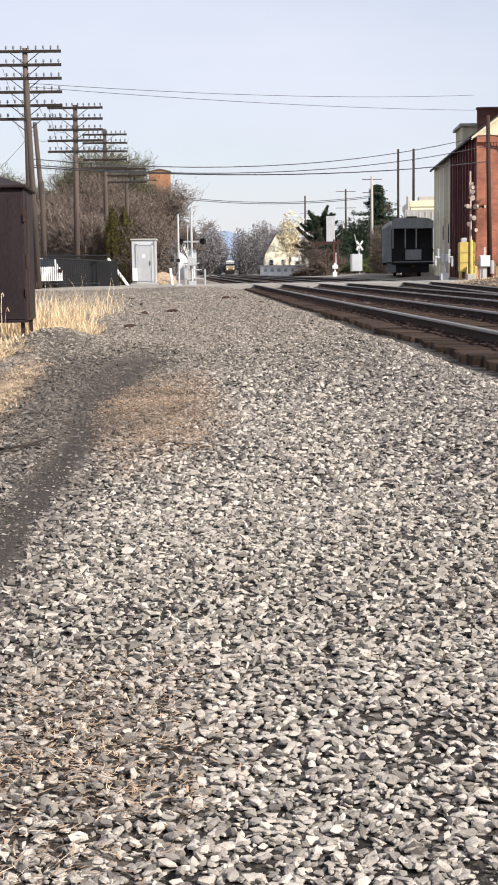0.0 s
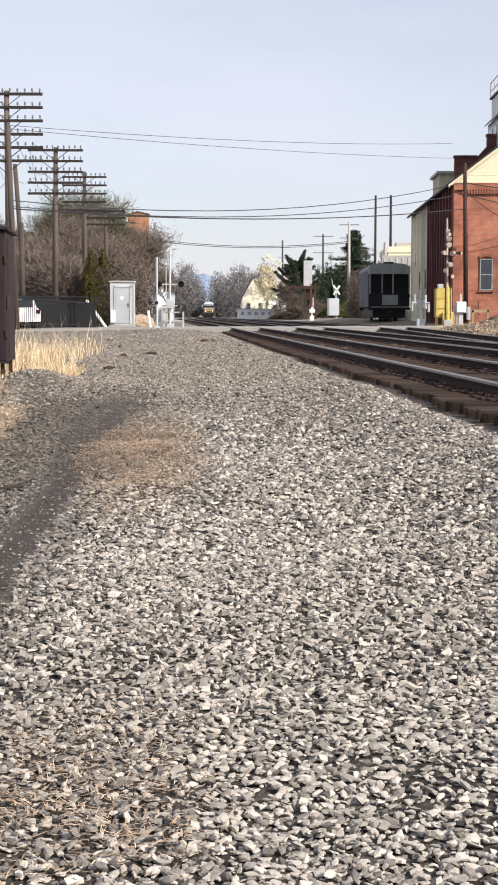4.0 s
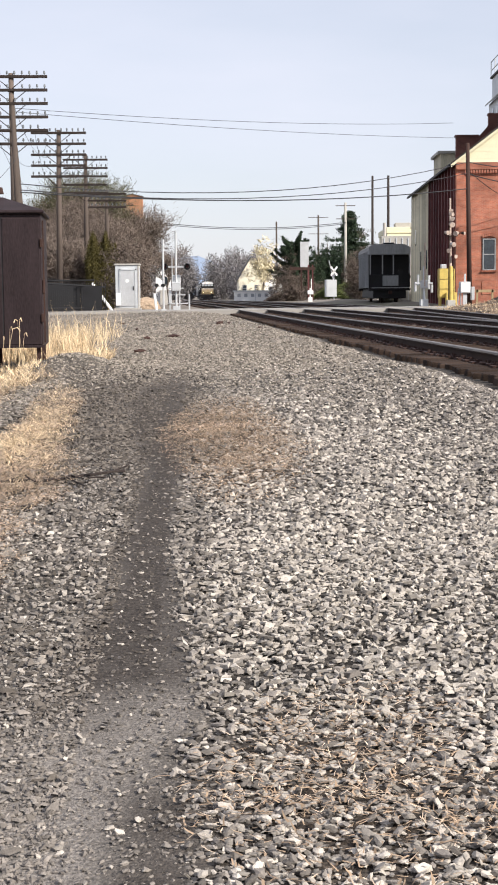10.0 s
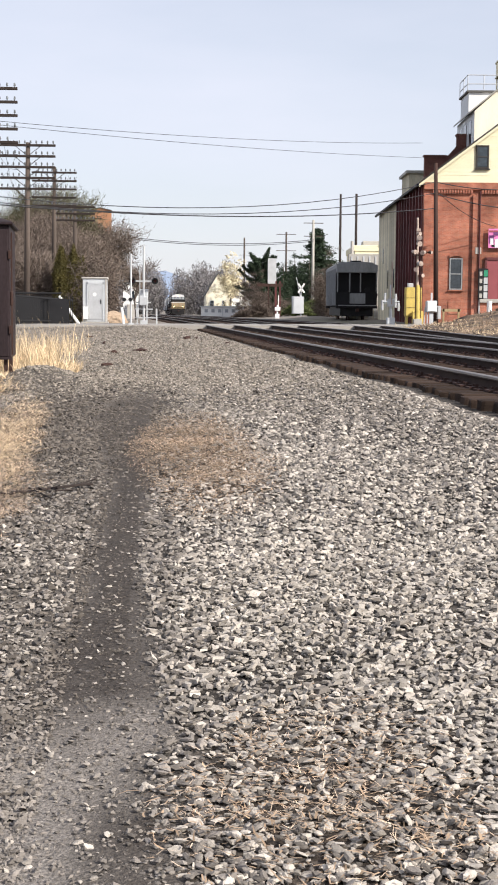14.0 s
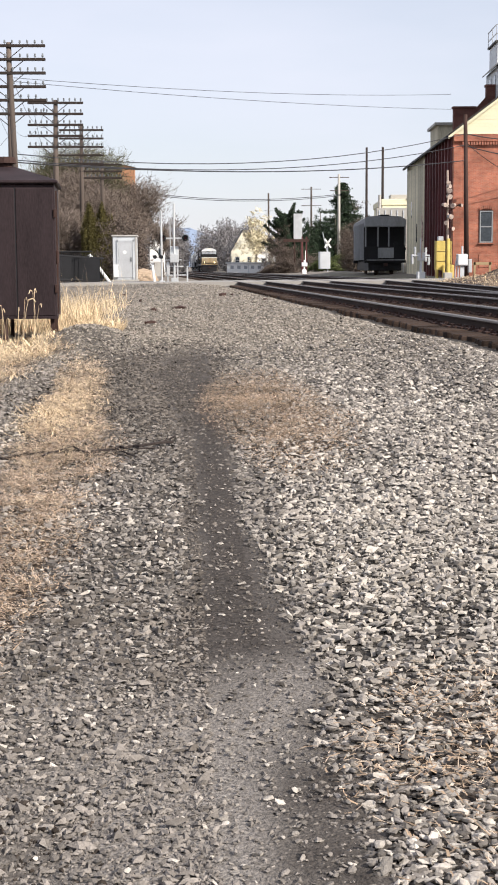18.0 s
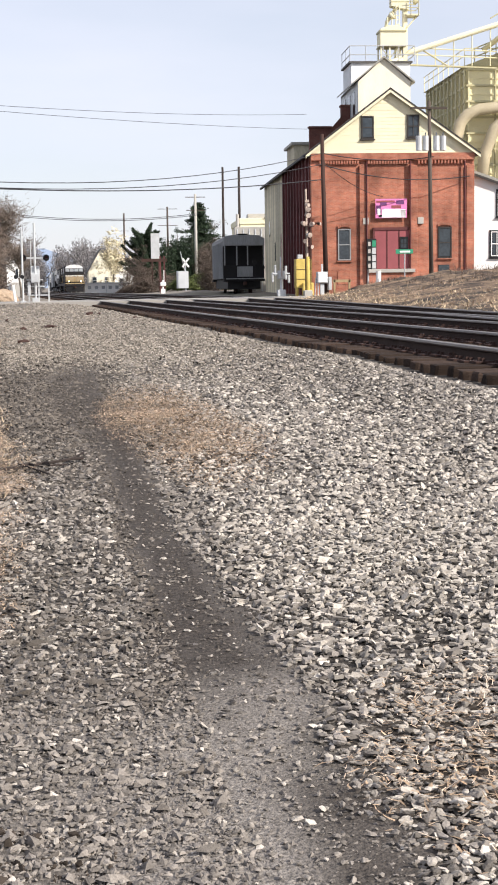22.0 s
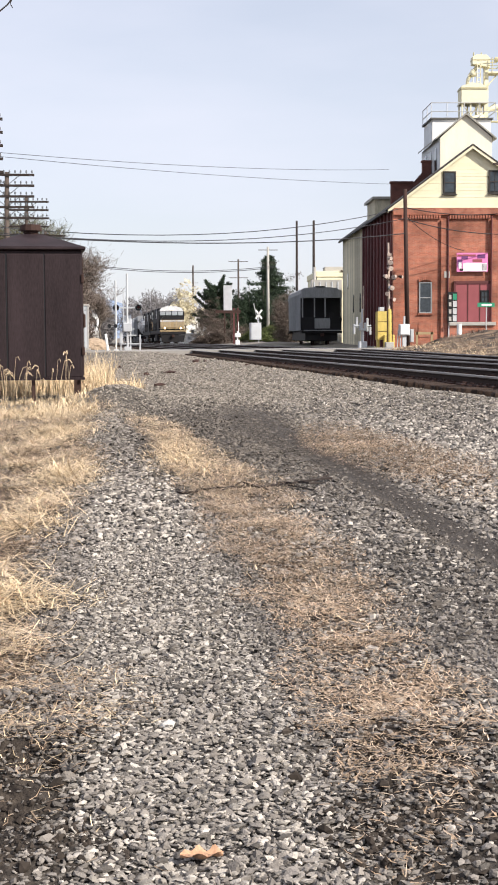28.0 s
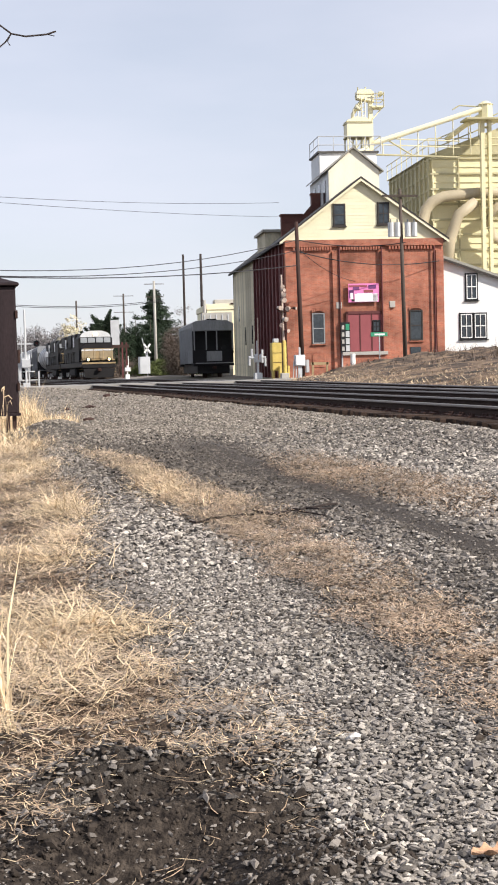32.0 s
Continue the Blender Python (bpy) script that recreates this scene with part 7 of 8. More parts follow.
TRAIN = [(locomotive("black freight locomotive with lit headlights and pale cab brow"), 0.0), (locomotive("black trailing freight locomotive", False), 22.6)]
_o = 45.2
for _i in range(7):
    if _i % 3 == 0:
        TRAIN.append((tank_car("white tank car in the freight train"), _o))
        _o += 16.8
    else:
        TRAIN.append((covered_hopper("train_hopper_car", "grey covered hopper in the freight train", M["hopper"] if _i % 2 else M["tank"], M["hopperdark"], 15.5, 4.5, "railcars of the freight train"), _o))
        _o += 16.6


# ---- ballast, straw and grass ----
def stone_shapes(rng, n, coarse=0):
    """A few angular stones: 12 corners and 20 facets, or 8 and 12."""
    bm = bmesh.new()
    if coarse == 2:
        # seen from afar: a bedded stone, its underside left out
        q = [bm.verts.new(p) for p in ((1, 0, -0.5), (0, 1, -0.5), (-1, 0, -0.5), (0, -1, -0.5), (0.45, 0.1, 0.75), (-0.45, -0.1, 0.7))]
        for a, b, c in ((0, 1, 4), (1, 2, 5), (2, 3, 5), (3, 0, 4), (1, 5, 4), (3, 4, 5)):
            bm.faces.new((q[a], q[b], q[c]))
        bm.verts.index_update()
    elif coarse:
        bmesh.ops.create_cube(bm, size=1.4)
        bmesh.ops.triangulate(bm, faces=bm.faces)
    else:
        bmesh.ops.create_icosphere(bm, subdivisions=1, radius=1.0)
    bm.normal_update()
    v = np.array([p.co[:] for p in bm.verts])
    f = np.array([[q.index for q in p.verts] for p in bm.faces if coarse == 2 or p.normal.z > -0.7])
    bm.free()
    out = []
    for _ in range(n):
        j = 0.17 if coarse == 1 else 0.13
        w = v * (1 + rng.uniform(-0.2 - j, 0.12 + j, (len(v), 1))) + rng.uniform(-j, j, v.shape)
        # flat breaks: push corners beyond a few planes back on to them
        for _k in range(3):
            d = rng.normal(0, 1, 3)
            d /= np.linalg.norm(d)
            over = np.clip(w @ d - rng.uniform(0.45, 0.75), 0, None)
            w = w - over[:, None] * d
        out.append(w)
    return out, f


def scatter_stones():
    rng = np.random.RandomState(11)
    bands = ((1.6, 2.6, 5600, 0.0086), (2.6, 3.6, 4700, 0.0090), (3.6, 6, 3300, 0.0098), (6, 9.5, 2200, 0.0112), (9.5, 14, 1300, 0.0130), (14, 22, 800, 0.0128), (22, 36, 260, 0.0155), (36, 60, 60, 0.021))
    P = []
    for y0, y1, dens, size in bands:
        for ya in np.arange(y0, y1, 0.5):
            yb = min(ya + 0.5, y1)
            x0 = -3.6 if ya < 14 else -3.6 - (ya - 14) * 0.12
            x1 = min(max(-2.9 + 0.40 * yb, 0.25 * yb), float(track_x(ya, 0)) - 1.38)
            n = int((x1 - x0) * (yb - ya) * dens)
            P.append(np.stack([rng.uniform(x0, x1, n), rng.uniform(ya, yb, n), np.full(n, size)], -1))
    n = 30000
    P.append(np.stack([rng.uniform(-2.75, -1.85, n), rng.uniform(1.6, 6.0, n), np.full(n, 0.0068)], -1))
    P = np.concatenate(P)
    P[:, 2] *= np.where((P[:, 0] < -1.85) & (P[:, 1] < 6), 0.84, 1.0)
    clean = np.clip((P[:, 0] + 0.78 + (fbm(P[:, 0], P[:, 1], 1.5, 33) - 0.5) * 0.4 - np.clip((P[:, 1] - 7) / 8, 0, 1) * 0.7) / 0.3, 0, 1) * np.clip((22 - P[:, 1] + (fbm(P[:, 0], P[:, 1], 2.5, 37) - 0.5) * 8) / 13, 0, 1) * np.interp(P[:, 1], [5, 8, 12], [0.95, 0.62, 0.42]) * (1 - 0.3 * np.clip((P[:, 0] - 0.5) / 0.8, 0, 1) * np.clip((P[:, 1] - 4) / 2, 0, 1))
    clean *= 1 - 0.4 * np.clip(1.25 - np.sqrt(((P[:, 0] + 0.35) / 0.4) ** 2 + ((P[:, 1] - 2.8) / 0.9) ** 2), 0, 1)
    clean = np.maximum(clean, 0.6 * np.clip((P[:, 0] + 2.62) / 0.1, 0, 1) * np.clip((-1.95 - P[:, 0]) / 0.1, 0, 1) * np.clip((11 - P[:, 1]) / 4, 0, 1) * np.interp(P[:, 1], [3.2, 4.5], [0.8, 1.0]))
    clean = np.maximum(clean, 0.32 * np.clip((-0.7 - P[:, 0]) / 0.1, 0, 1) * np.clip((P[:, 0] + 1.85) / 0.15, 0, 1) * np.clip((7.5 - P[:, 1]) / 2, 0, 1))
    dusty = np.clip((P[:, 1] - 6) / 4, 0, 1) * np.clip((19 - P[:, 1]) / 4, 0, 1) * np.clip((-0.45 - P[:, 0]) / 0.3, 0, 1) * np.clip((P[:, 0] + 2.4) / 0.4, 0.2, 1)
    tan = np.clip((P[:, 1] - 11) / 7, 0, 1)
    pick, r = np.where(rng.rand(len(P)) < clean, 1, 0), rng.rand(len(P))
    pick = np.where((pick == 0) & (r < dusty), 2, pick)
    pick = np.where((pick == 0) & (rng.rand(len(P)) < tan), 3, pick)
    for k, m, lab in ((0, "stone", "loose angular grey ballast stones"), (1, "palestone", "clean pale grey ballast stones beside the track"), (2, "duststone", "dark dusty ballast stones along the wheel path"), (3, "tanstone", "tan dusty ballast stones")):
        lay_stones("ballast", P[pick == k], M[m], lab, rng)
    # grit and small chips pressed into the bare soil
    n = 340000
    x, y = rng.uniform(-3.5, -0.5, n), 1.7 + 15.3 * rng.uniform(0, 1, n) ** 1.5
    bare, light, brown, dirt = masks(x, y)
    k = rng.rand(n) < np.maximum(np.maximum(bare * (0.25 + 0.75 * (x < -0.95)), dirt * 0.15), 0.06) * np.clip(4.5 / y, 0.3, 1)
    size = 0.0048 * np.exp(np.clip(rng.normal(0, 0.42, n), -0.8, 0.8)) * np.where(x < -0.95, 1.25, 0.85)
    chips = np.stack([x, y, size], -1)[k]
    near = chips[:, 1] + rng.normal(0, 0.4, len(chips)) < 3.65
    lay_stones("grit", chips[near], M["pathchip"], "pale stone chips and grit pressed into bare soil", rng, True)
    lay_stones("grit", chips[~near], M["duststone"], "dark stone chips and grit along the wheel path", rng, True)
    # thinner gravel off to the sides and behind
    n = 16000
    x, y = rng.uniform(-5.5, 6.5, n), rng.uniform(-4.0, 14.0, n)
    inner = (y > 1.55) & (x > -3.6) & (x < np.maximum(-2.9 + 0.40 * (y + 0.2), 0.25 * (y + 0.2)))
    k = ~inner & (x < track_x(y, 0) - 1.38)
    lay_stones("ballast", np.stack([x, y, np.full(n, 0.0175)], -1)[k], M["stone"], "thinner grey ballast stones off the path", rng)
    # clods of dark soil
    n = 26000
    x, y = rng.uniform(-3.5, -1.1, n), rng.uniform(1.6, 3.5, n)
    k = rng.rand(n) < masks(x, y)[3]
    lay_stones("soil_clods", np.stack([x, y, 0.0050 * np.exp(np.clip(rng.normal(0, 0.45, n), -0.8, 0.9))], -1)[k], M["clod"], "crumbled clods of dark soil", rng, True)
    # between the rails
    P = []
    for k in range(3):
        for y0, y1, dens, size in ((8, 26, 110, 0.028), (26, 62, 36, 0.042)):
            n = int((y1 - y0) * 2.6 * dens * (1.0, 0.5, 0.4)[k])
            y = rng.uniform(y0, y1, n)
            P.append(np.stack([track_x(y, k) + rng.uniform(-0.55, 2.1, n), y, np.full(n, size)], -1))
    lay_stones("track_ballast", np.concatenate(P), M["trackstone"], "dark oily ballast stones between the rails", rng)


def lay_stones(name, P, material, label, rng, grit=False):
    """Lays stones at the rows (x, y, size), fewer where soil or straw shows; far ones have fewer facets."""
    bare, light, brown, dirt = masks(P[:, 0], P[:, 1])
    keep = rng.rand(len(P)) > np.clip(np.maximum.reduce([bare * np.interp(P[:, 1], [3.3, 3.6, 7, 12], [0.80, 0.90, 0.90, 0.75]), light * 0.93, brown * 0.68, dirt * 0.92]), 0, 0.97)
    clear = vnoise(P[:, 0], P[:, 1], 0.6, 31)
    keep &= rng.rand(len(P)) > (clear > 0.8) * 0.3
    keep |= grit
    P, soft = P[keep], np.maximum(bare, dirt)[keep]
    n = len(P)
    s = P[:, 2] * np.exp(np.clip(rng.normal(0, 0.30, n), -0.65, 0.50)) * (1 - 0.35 * soft)
    z = ground_z(P[:, 0], P[:, 1]) + s * rng.uniform(-0.25, 0.95, n)
    ang, tilt, taz = rng.uniform(0, 2 * np.pi, n), rng.normal(0, 0.36, n), rng.uniform(0, 2 * np.pi, n)
    yy = P[:, 1] + 9 * ((grit and name != "soil_clods") or P[0, 2] > 0.017) + 3 * (name == "track_ballast")
    for far, pick in ((0, yy < 3.4), (1, (yy >= 3.4) & (yy < 5.5)), (2, yy >= 5.5)):
        if not pick.any():
            continue
        shapes, f = stone_shapes(rng, 14, far)
        which = np.where(pick, rng.randint(0, len(shapes), n), -1)
        V, F, base = [], [], 0
        for k, w in enumerate(shapes):
            m = which == k
            c = m.sum()
            sc = np.stack([s[m] * rng.uniform(1.05, 1.8, c), s[m] * rng.uniform(0.7, 1.1, c), s[m] * rng.uniform(0.38, 0.74, c) * (1.6 if name == "soil_clods" else 1.0)], -1) * (1 + 0.2 * (far == 2))
            q = w[None] * sc[:, None]
            t, a = tilt[m][:, None], taz[m][:, None]
            # tilt about a level axis, then turn about z
            ca, sa = np.cos(a), np.sin(a)
            u = q[..., 0] * ca + q[..., 1] * sa
            v2 = -q[..., 0] * sa + q[..., 1] * ca
            u2, z2 = u * np.cos(t) - q[..., 2] * np.sin(t), u * np.sin(t) + q[..., 2] * np.cos(t)
            g = ang[m][:, None]
            x2, y2 = u2 * np.cos(g) - v2 * np.sin(g), u2 * np.sin(g) + v2 * np.cos(g)
            pts = np.stack([x2 + P[m, 0][:, None], y2 + P[m, 1][:, None], z2 + z[m][:, None]], -1)
            V.append(pts.reshape(-1, 3))
            F.append((f[None] + (base + np.arange(c) * len(w))[:, None, None]).reshape(-1, 3))
            base += c * len(w)
        tagged(fast(name, np.concatenate(V), np.concatenate(F), material), label, "gravel", kind="stuff")


def blades(name, pts, length, width, lift, material, label, seed, bend=0.3, droop=0.0):
    """Straw or grass: each blade is two thin triangles, bent once."""
    rng = np.random.RandomState(seed)
    n = len(pts)
    a = rng.uniform(0, 2 * np.pi, n)
    el = np.clip(rng.normal(lift, 0.18 if lift < 1 else 0.14, n), 0.0, 1.55)
    ln = length * np.exp(rng.normal(0, 0.35, n))
    d = np.stack([np.cos(a) * np.cos(el), np.sin(a) * np.cos(el), np.sin(el)], -1)
    side = np.stack([-np.sin(a), np.cos(a), np.zeros(n)], -1) * (width * rng.uniform(0.6, 1.4, n))[:, None]
    base = np.asarray(pts, float)
    mid = base + d * (ln * 0.55)[:, None]
    d2 = d + rng.normal(0, bend, (n, 3)) - np.array([0, 0, droop])
    tip = mid + d2 * (ln * 0.45)[:, None]
    g = ground_z(tip[:, 0], tip[:, 1]) + 0.012
    tip[:, 2] = np.maximum(tip[:, 2], g)
    v = np.stack([base - side, base + side, mid - side * 0.8, mid + side * 0.8, tip], 1).reshape(-1, 3)
    o = (np.arange(n) * 5)[:, None]
    f = np.concatenate([o + [0, 1, 3], o + [0, 3, 2], o + [2, 3, 4]])
    return tagged(fast(name, v, f, material), label, "dry grass", kind="stuff")


def scatter_straw():
    rng = np.random.RandomState(21)

    def area(x0, x1, y0, y1, dens, pick, up=0.02):
        n = int((x1 - x0) * (y1 - y0) * dens)
        x, y = rng.uniform(x0, x1, n), rng.uniform(y0, y1, n)
        m = pick(x, y)
        k = rng.rand(n) < m
        x, y = x[k], y[k]
        return np.stack([x, y, ground_z(x, y) + rng.uniform(0.005, up, len(x))], -1)
    tuft = lambda x, y: np.clip((fbm(x, y, 0.16, 40) - 0.36) * 5.0, 0.22, 1)
    brown = area(-2.6, 0.4, 1.8, 17, 10500, lambda x, y: masks(x, y)[2] * np.maximum(tuft(x, y), 0.45 * (x > -1.1)), 0.035)
    blades("straw_litter", brown, 0.022, 0.0022, 0.05, M["strawbrown"], "flattened brown straw litter on the gravel", 51)
    b2 = area(-2.6, 0.4, 1.8, 17, 6500, lambda x, y: masks(x, y)[2] * tuft(x, y) * np.where((x > -1.1) & (y > 6), 0.45, 1.0), 0.04)
    blades("straw_litter", b2, 0.028, 0.0010, 0.08, M["strawpink"], "pale broken straw on the gravel", 52)
    stalk = area(-2.1, -1.2, 1.9, 7.5, 70, lambda x, y: masks(x, y)[2], 0.03)
    blades("straw_stalks", stalk, 0.075, 0.0016, 0.08, M["straw"], "single long pale straw stalks on the litter", 59, 0.5)
    b3 = area(-2.7, -1.2, 7.5, 18, 2600, lambda x, y: masks(x, y)[2] * tuft(x, y) * np.clip((y - 7) / 4, 0, 1), 0.05)
    blades("straw_litter", b3, 0.06, 0.0018, 0.14, M["straw"], "pale flattened straw on the gravel", 58)
    d3 = area(-3.6, -2.35, 1.7, 3.6, 4200, lambda x, y: np.clip((y - 2.0) / 0.9, 0.06, 1) * np.clip((-2.45 - x + (fbm(x, y, 0.5, 47) - 0.5) * 0.5) / 0.15, 0, 1) * np.clip((fbm(x, y, 0.3, 48) - 0.35) * 4, 0, 1), 0.03)
    blades("straw_litter", d3[::2], 0.042, 0.0015, 0.06, M["strawbrown"], "brown straw trodden into dark soil", 55)
    blades("straw_litter", d3[1::3], 0.038, 0.0013, 0.06, M["straw"], "pale straw bits on dark soil", 56)
    # grass strip at the left
    patch = lambda x, y: np.clip((fbm(x, y, 0.26, 41) - 0.46) * 8.0, 0.03, 1) * np.clip((fbm(x, y * 0.8, 0.8, 42) - 0.42) * 7.0, 0.08, 1) * np.interp(y, [2.8, 4.2, 5.0, 5.8, 6.6], [0.35, 1.0, 1.0, 0.35, 1.0])
    left = area(-4.4, -2.3, 2.9, 18, 7500, lambda x, y: masks(x, y)[1] * patch(x, y) * 0.7, 0.07)
    blades("flattened_grass", left[::2], 0.07, 0.0017, 0.07, M["strawpink"], "flattened faded brown dead grass", 53, 0.4)
    blades("flattened_grass", left[1::2], 0.15, 0.0018, 0.05, M["straw"], "long flattened pale yellow dead grass", 57, 0.25)
    left2 = area(-4.4, -2.3, 2.5, 17, 2400, lambda x, y: np.clip(masks(x, y)[1] * np.clip((fbm(x, y, 0.4, 43) - 0.3) * 3, 0.1, 1) + 0.10 * masks(x, y)[3], 0, 1), 0.03)
    blades("flattened_grass", left2, 0.065, 0.0016, 0.06, M["strawbrown"], "matted brown dead grass", 54, 0.4)
    # heaps of lodged grass
    for i, (cx, cy, rx, ry, n, lift, hgt) in enumerate(((-2.95, 4.75, 0.36, 0.30, 1300, 0.12, 0.09), (-2.75, 9.2, 0.25, 0.7, 1100, 0.18, 0.06), (-2.95, 6.8, 0.3, 0.5, 500, 0.16, 0.05), (-2.95, 13.2, 0.4, 1.0, 1100, 0.2, 0.06), (-1.90, 10.0, 0.26, 1.3, 1500, 0.06, 0.03), (-3.3, 16.3, 0.7, 1.2, 1600, 0.3, 0.08))):
        x, y = rng.normal(cx, rx * 0.5, n), rng.normal(cy, ry * 0.5, n)
        h = hgt * np.exp(-((x - cx) / rx) ** 2 - ((y - cy) / ry) ** 2)
        blades("grass_clump", np.stack([x, y, ground_z(x, y) + h * rng.uniform(0, 1, n)], -1), 0.15, 0.0022, lift, M["straw"], "lodged clump of pale dead grass", 60 + i, 0.35, 0.15)
    # upright grass round the cabinet and at the edge of the path
    for i, (x0, x1, y0, y1, n, ln, lift) in enumerate(((-5.6, -2.75, 18.4, 20.1, 1800, 0.09, 0.8), (-2.75, -1.95, 20.3, 23.0, 3200, 0.17, 1.0), (-5.6, -2.4, 21.9, 25.0, 6500, 0.34, 1.2), (-3.36, -3.2, 3.35, 3.75, 90, 0.24, 1.3), (-4.2, -2.6, 16.4, 18.8, 2000, 0.12, 0.5), (-6.0, -2.3, 25, 34, 2200, 0.4, 1.2))):
        x, y = rng.uniform(x0, x1, n), rng.uniform(y0, y1, n)
        k = rng.rand(n) < np.clip((fbm(x, y, 0.7, 44) - 0.2) * 2.5, 0.1, 1)
        x, y = x[k], y[k]
        blades("tall_grass", np.stack([x, y, ground_z(x, y)], -1), ln, 0.0045 if y0 > 10 else 0.003, lift, M["straw"], "standing pale yellow dead grass", 80 + i, 0.25, 0.1)
    # reeds with drooping seed heads before the cabinet
    bm = bmesh.new()
    r2 = random.Random(8)
    for i in range(46):
        x, y = r2.uniform(-4.9, -2.85), r2.uniform(18.6, 19.6)
        if r2.random() < 0.35:
            x = r2.gauss(-3.9, 0.25)
        g = zg(x, y)
        h = r2.uniform(0.35, 0.68)
        a = r2.uniform(0, 6.28)
        lean = r2.uniform(0.02, 0.12)
        d = Vector((math.cos(a), math.sin(a), 0))
        p = [Vector((x, y, g)) + d * lean * (k / 4) ** 2 + Vector((0, 0, h * k / 4)) for k in range(5)]
        p += [p[-1] + d * 0.06 + Vector((0, 0, 0.02)), p[-1] + d * 0.10 - Vector((0, 0, 0.03))]
        pipe(bm, p[:5], 0.0026, 4)
        pipe(bm, p[4:], 0.005, 4)
    tagged(part("seed_stalks", bm, M["straw"]), "dry stalks with drooping pale seed heads", "dry grass", kind="stuff")
    # dry grass and brush on the bank before the mill
    n = 9000
    y = rng.uniform(34, 78, n)
    x = bank_x(y) + 0.6 + np.abs(rng.normal(0, 6.5, n))
    k = rng.rand(n) < np.clip((fbm(x, y, 2.0, 45) - 0.42) * 5, 0.03, 1)
    x, y = x[k], y[k]
    blades("bank_grass", np.stack([x, y, ground_z(x, y)], -1), 0.17, 0.009, 0.3, M["strawbrown"], "brown dead grass on the earth bank", 91, 0.4)
    n = 5000
    y = rng.uniform(38, 76, n)
    x = bank_x(y) + rng.uniform(6.5, 15, n)
    k = rng.rand(n) < np.clip((fbm(x, y, 1.6, 46) - 0.42) * 5, 0, 1)
    x, y = x[k], y[k]
    blades("bank_brush", np.stack([x, y, ground_z(x, y)], -1), 0.30, 0.014, 0.7, M["brush"], "dark dead brush on the crest of the bank", 93, 0.5)
    n = 3500
    y = rng.uniform(32, 70, n)
    x = bank_x(y) + 0.4 + np.abs(rng.normal(0, 2.6, n))
    blades("bank_grass", np.stack([x, y, ground_z(x, y)], -1), 0.14, 0.010, 0.4, M["straw"], "pale dead grass along the foot of the bank", 92, 0.4)


scatter_stones()
scatter_straw()


def lone_stone(name, x, y, s, material, label, seed):
    rng = np.random.RandomState(seed)
    shapes, f = stone_shapes(rng, 1)
    g = zg(x, y)
    ob = fast(name, shapes[0] * np.array(s), f, M[material])
    ob.matrix_basis = pose(x, y, g + s[2] * 0.5, rng.uniform(-10, 10), rng.uniform(-10, 10), rng.uniform(0, 90))
    tagged(ob, label, "stone")


def dry_leaf(x, y, rz):
    """A curled dead leaf with a ragged edge."""
    rng = np.random.RandomState(6)
    nu, nv = 15, 9
    u, v = np.meshgrid(np.linspace(-1, 1, nu), np.linspace(-1, 1, nv))
    half = np.sqrt(np.clip(1 - u * u, 0.02, 1)) * (0.75 + 0.25 * np.cos(u * 9)) * (1 + rng.uniform(-0.12, 0.12, (1, nu)))
    X, Y = u * 0.042, v * half * 0.021
    Z = 0.012 * v * v * half + 0.004 * np.sin(u * 7 + v * 3) + 0.003 * np.abs(u) + 0.004
    top = np.stack([X, Y, Z], -1).reshape(-1, 3)
    k = np.arange(nu * nv).reshape(nv, nu)
    f = np.stack([k[:-1, :-1], k[:-1, 1:], k[1:, 1:], k[1:, :-1]], -1).reshape(-1, 4)
    m = len(top)
    ob = fast("dead_leaf", np.concatenate([top, top - [0, 0, 0.0008]]), np.concatenate([f, f[:, ::-1] + m]), M["leaf"], None, True)
    ob.matrix_basis = pose(x, y, zg(x, y) + 0.012, 8, 4, rz)
    tagged(ob, "curled tan dead leaf lying on gravel", "leaf")


dry_leaf(-2.31, 1.95, 12)
lone_stone("rock", -2.33, 2.91, (0.030, 0.022, 0.016), "whitestone", "single pale white stone on the gravel", 3)
lone_stone("rock", 0.05, 39.4, (0.16, 0.1, 0.08), "rust", "dark lump lying on the gravel", 4)
for _i, (_x, _y) in enumerate(((0.32, 39.2), (-1.62, 29.2), (-1.55, 23.6), (-2.1, 36.5), (-3.4, 37.2), (-2.9, 45.0), (0.9, 33.0))):
    lone_stone("rock", _x, _y, (0.09 + 0.03 * (_i % 3), 0.06, 0.045), "rust", "small dark lump lying on the gravel", 20 + _i)
lone_stone("rock", -1.1, 30.0, (0.2, 0.08, 0.05), "rust", "dark timber chip lying on the gravel", 5)


def fallen_twig(pts, r, seed):
    """A dark twig lying on the ground, with a few side shoots."""
    rng = random.Random(seed)
    bm = bmesh.new()
    line = []
    for (x0, y0), (x1, y1) in zip(pts, pts[1:]):
        for k in range(5):
            x, y = x0 + (x1 - x0) * k / 5 + rng.gauss(0, 0.012), y0 + (y1 - y0) * k / 5 + rng.gauss(0, 0.03)
            line.append((x, y, zg(x, y) + 0.018 + rng.random() * 0.012))
    pipe(bm, line, r, 5)
    for k in range(3, len(line) - 1, 3):
        x, y, z = line[k]
        pipe(bm, [(x, y, z), (x + rng.uniform(-0.05, 0.1), y + rng.uniform(-0.2, 0.2), z + 0.01), (x + rng.uniform(0.0, 0.18), y + rng.uniform(-0.35, 0.35), z + 0.004)], r * 0.6, 4)
    tagged(part("fallen_twig", bm, M["wooddark"]), "dark bare twig lying across the path", "twig")


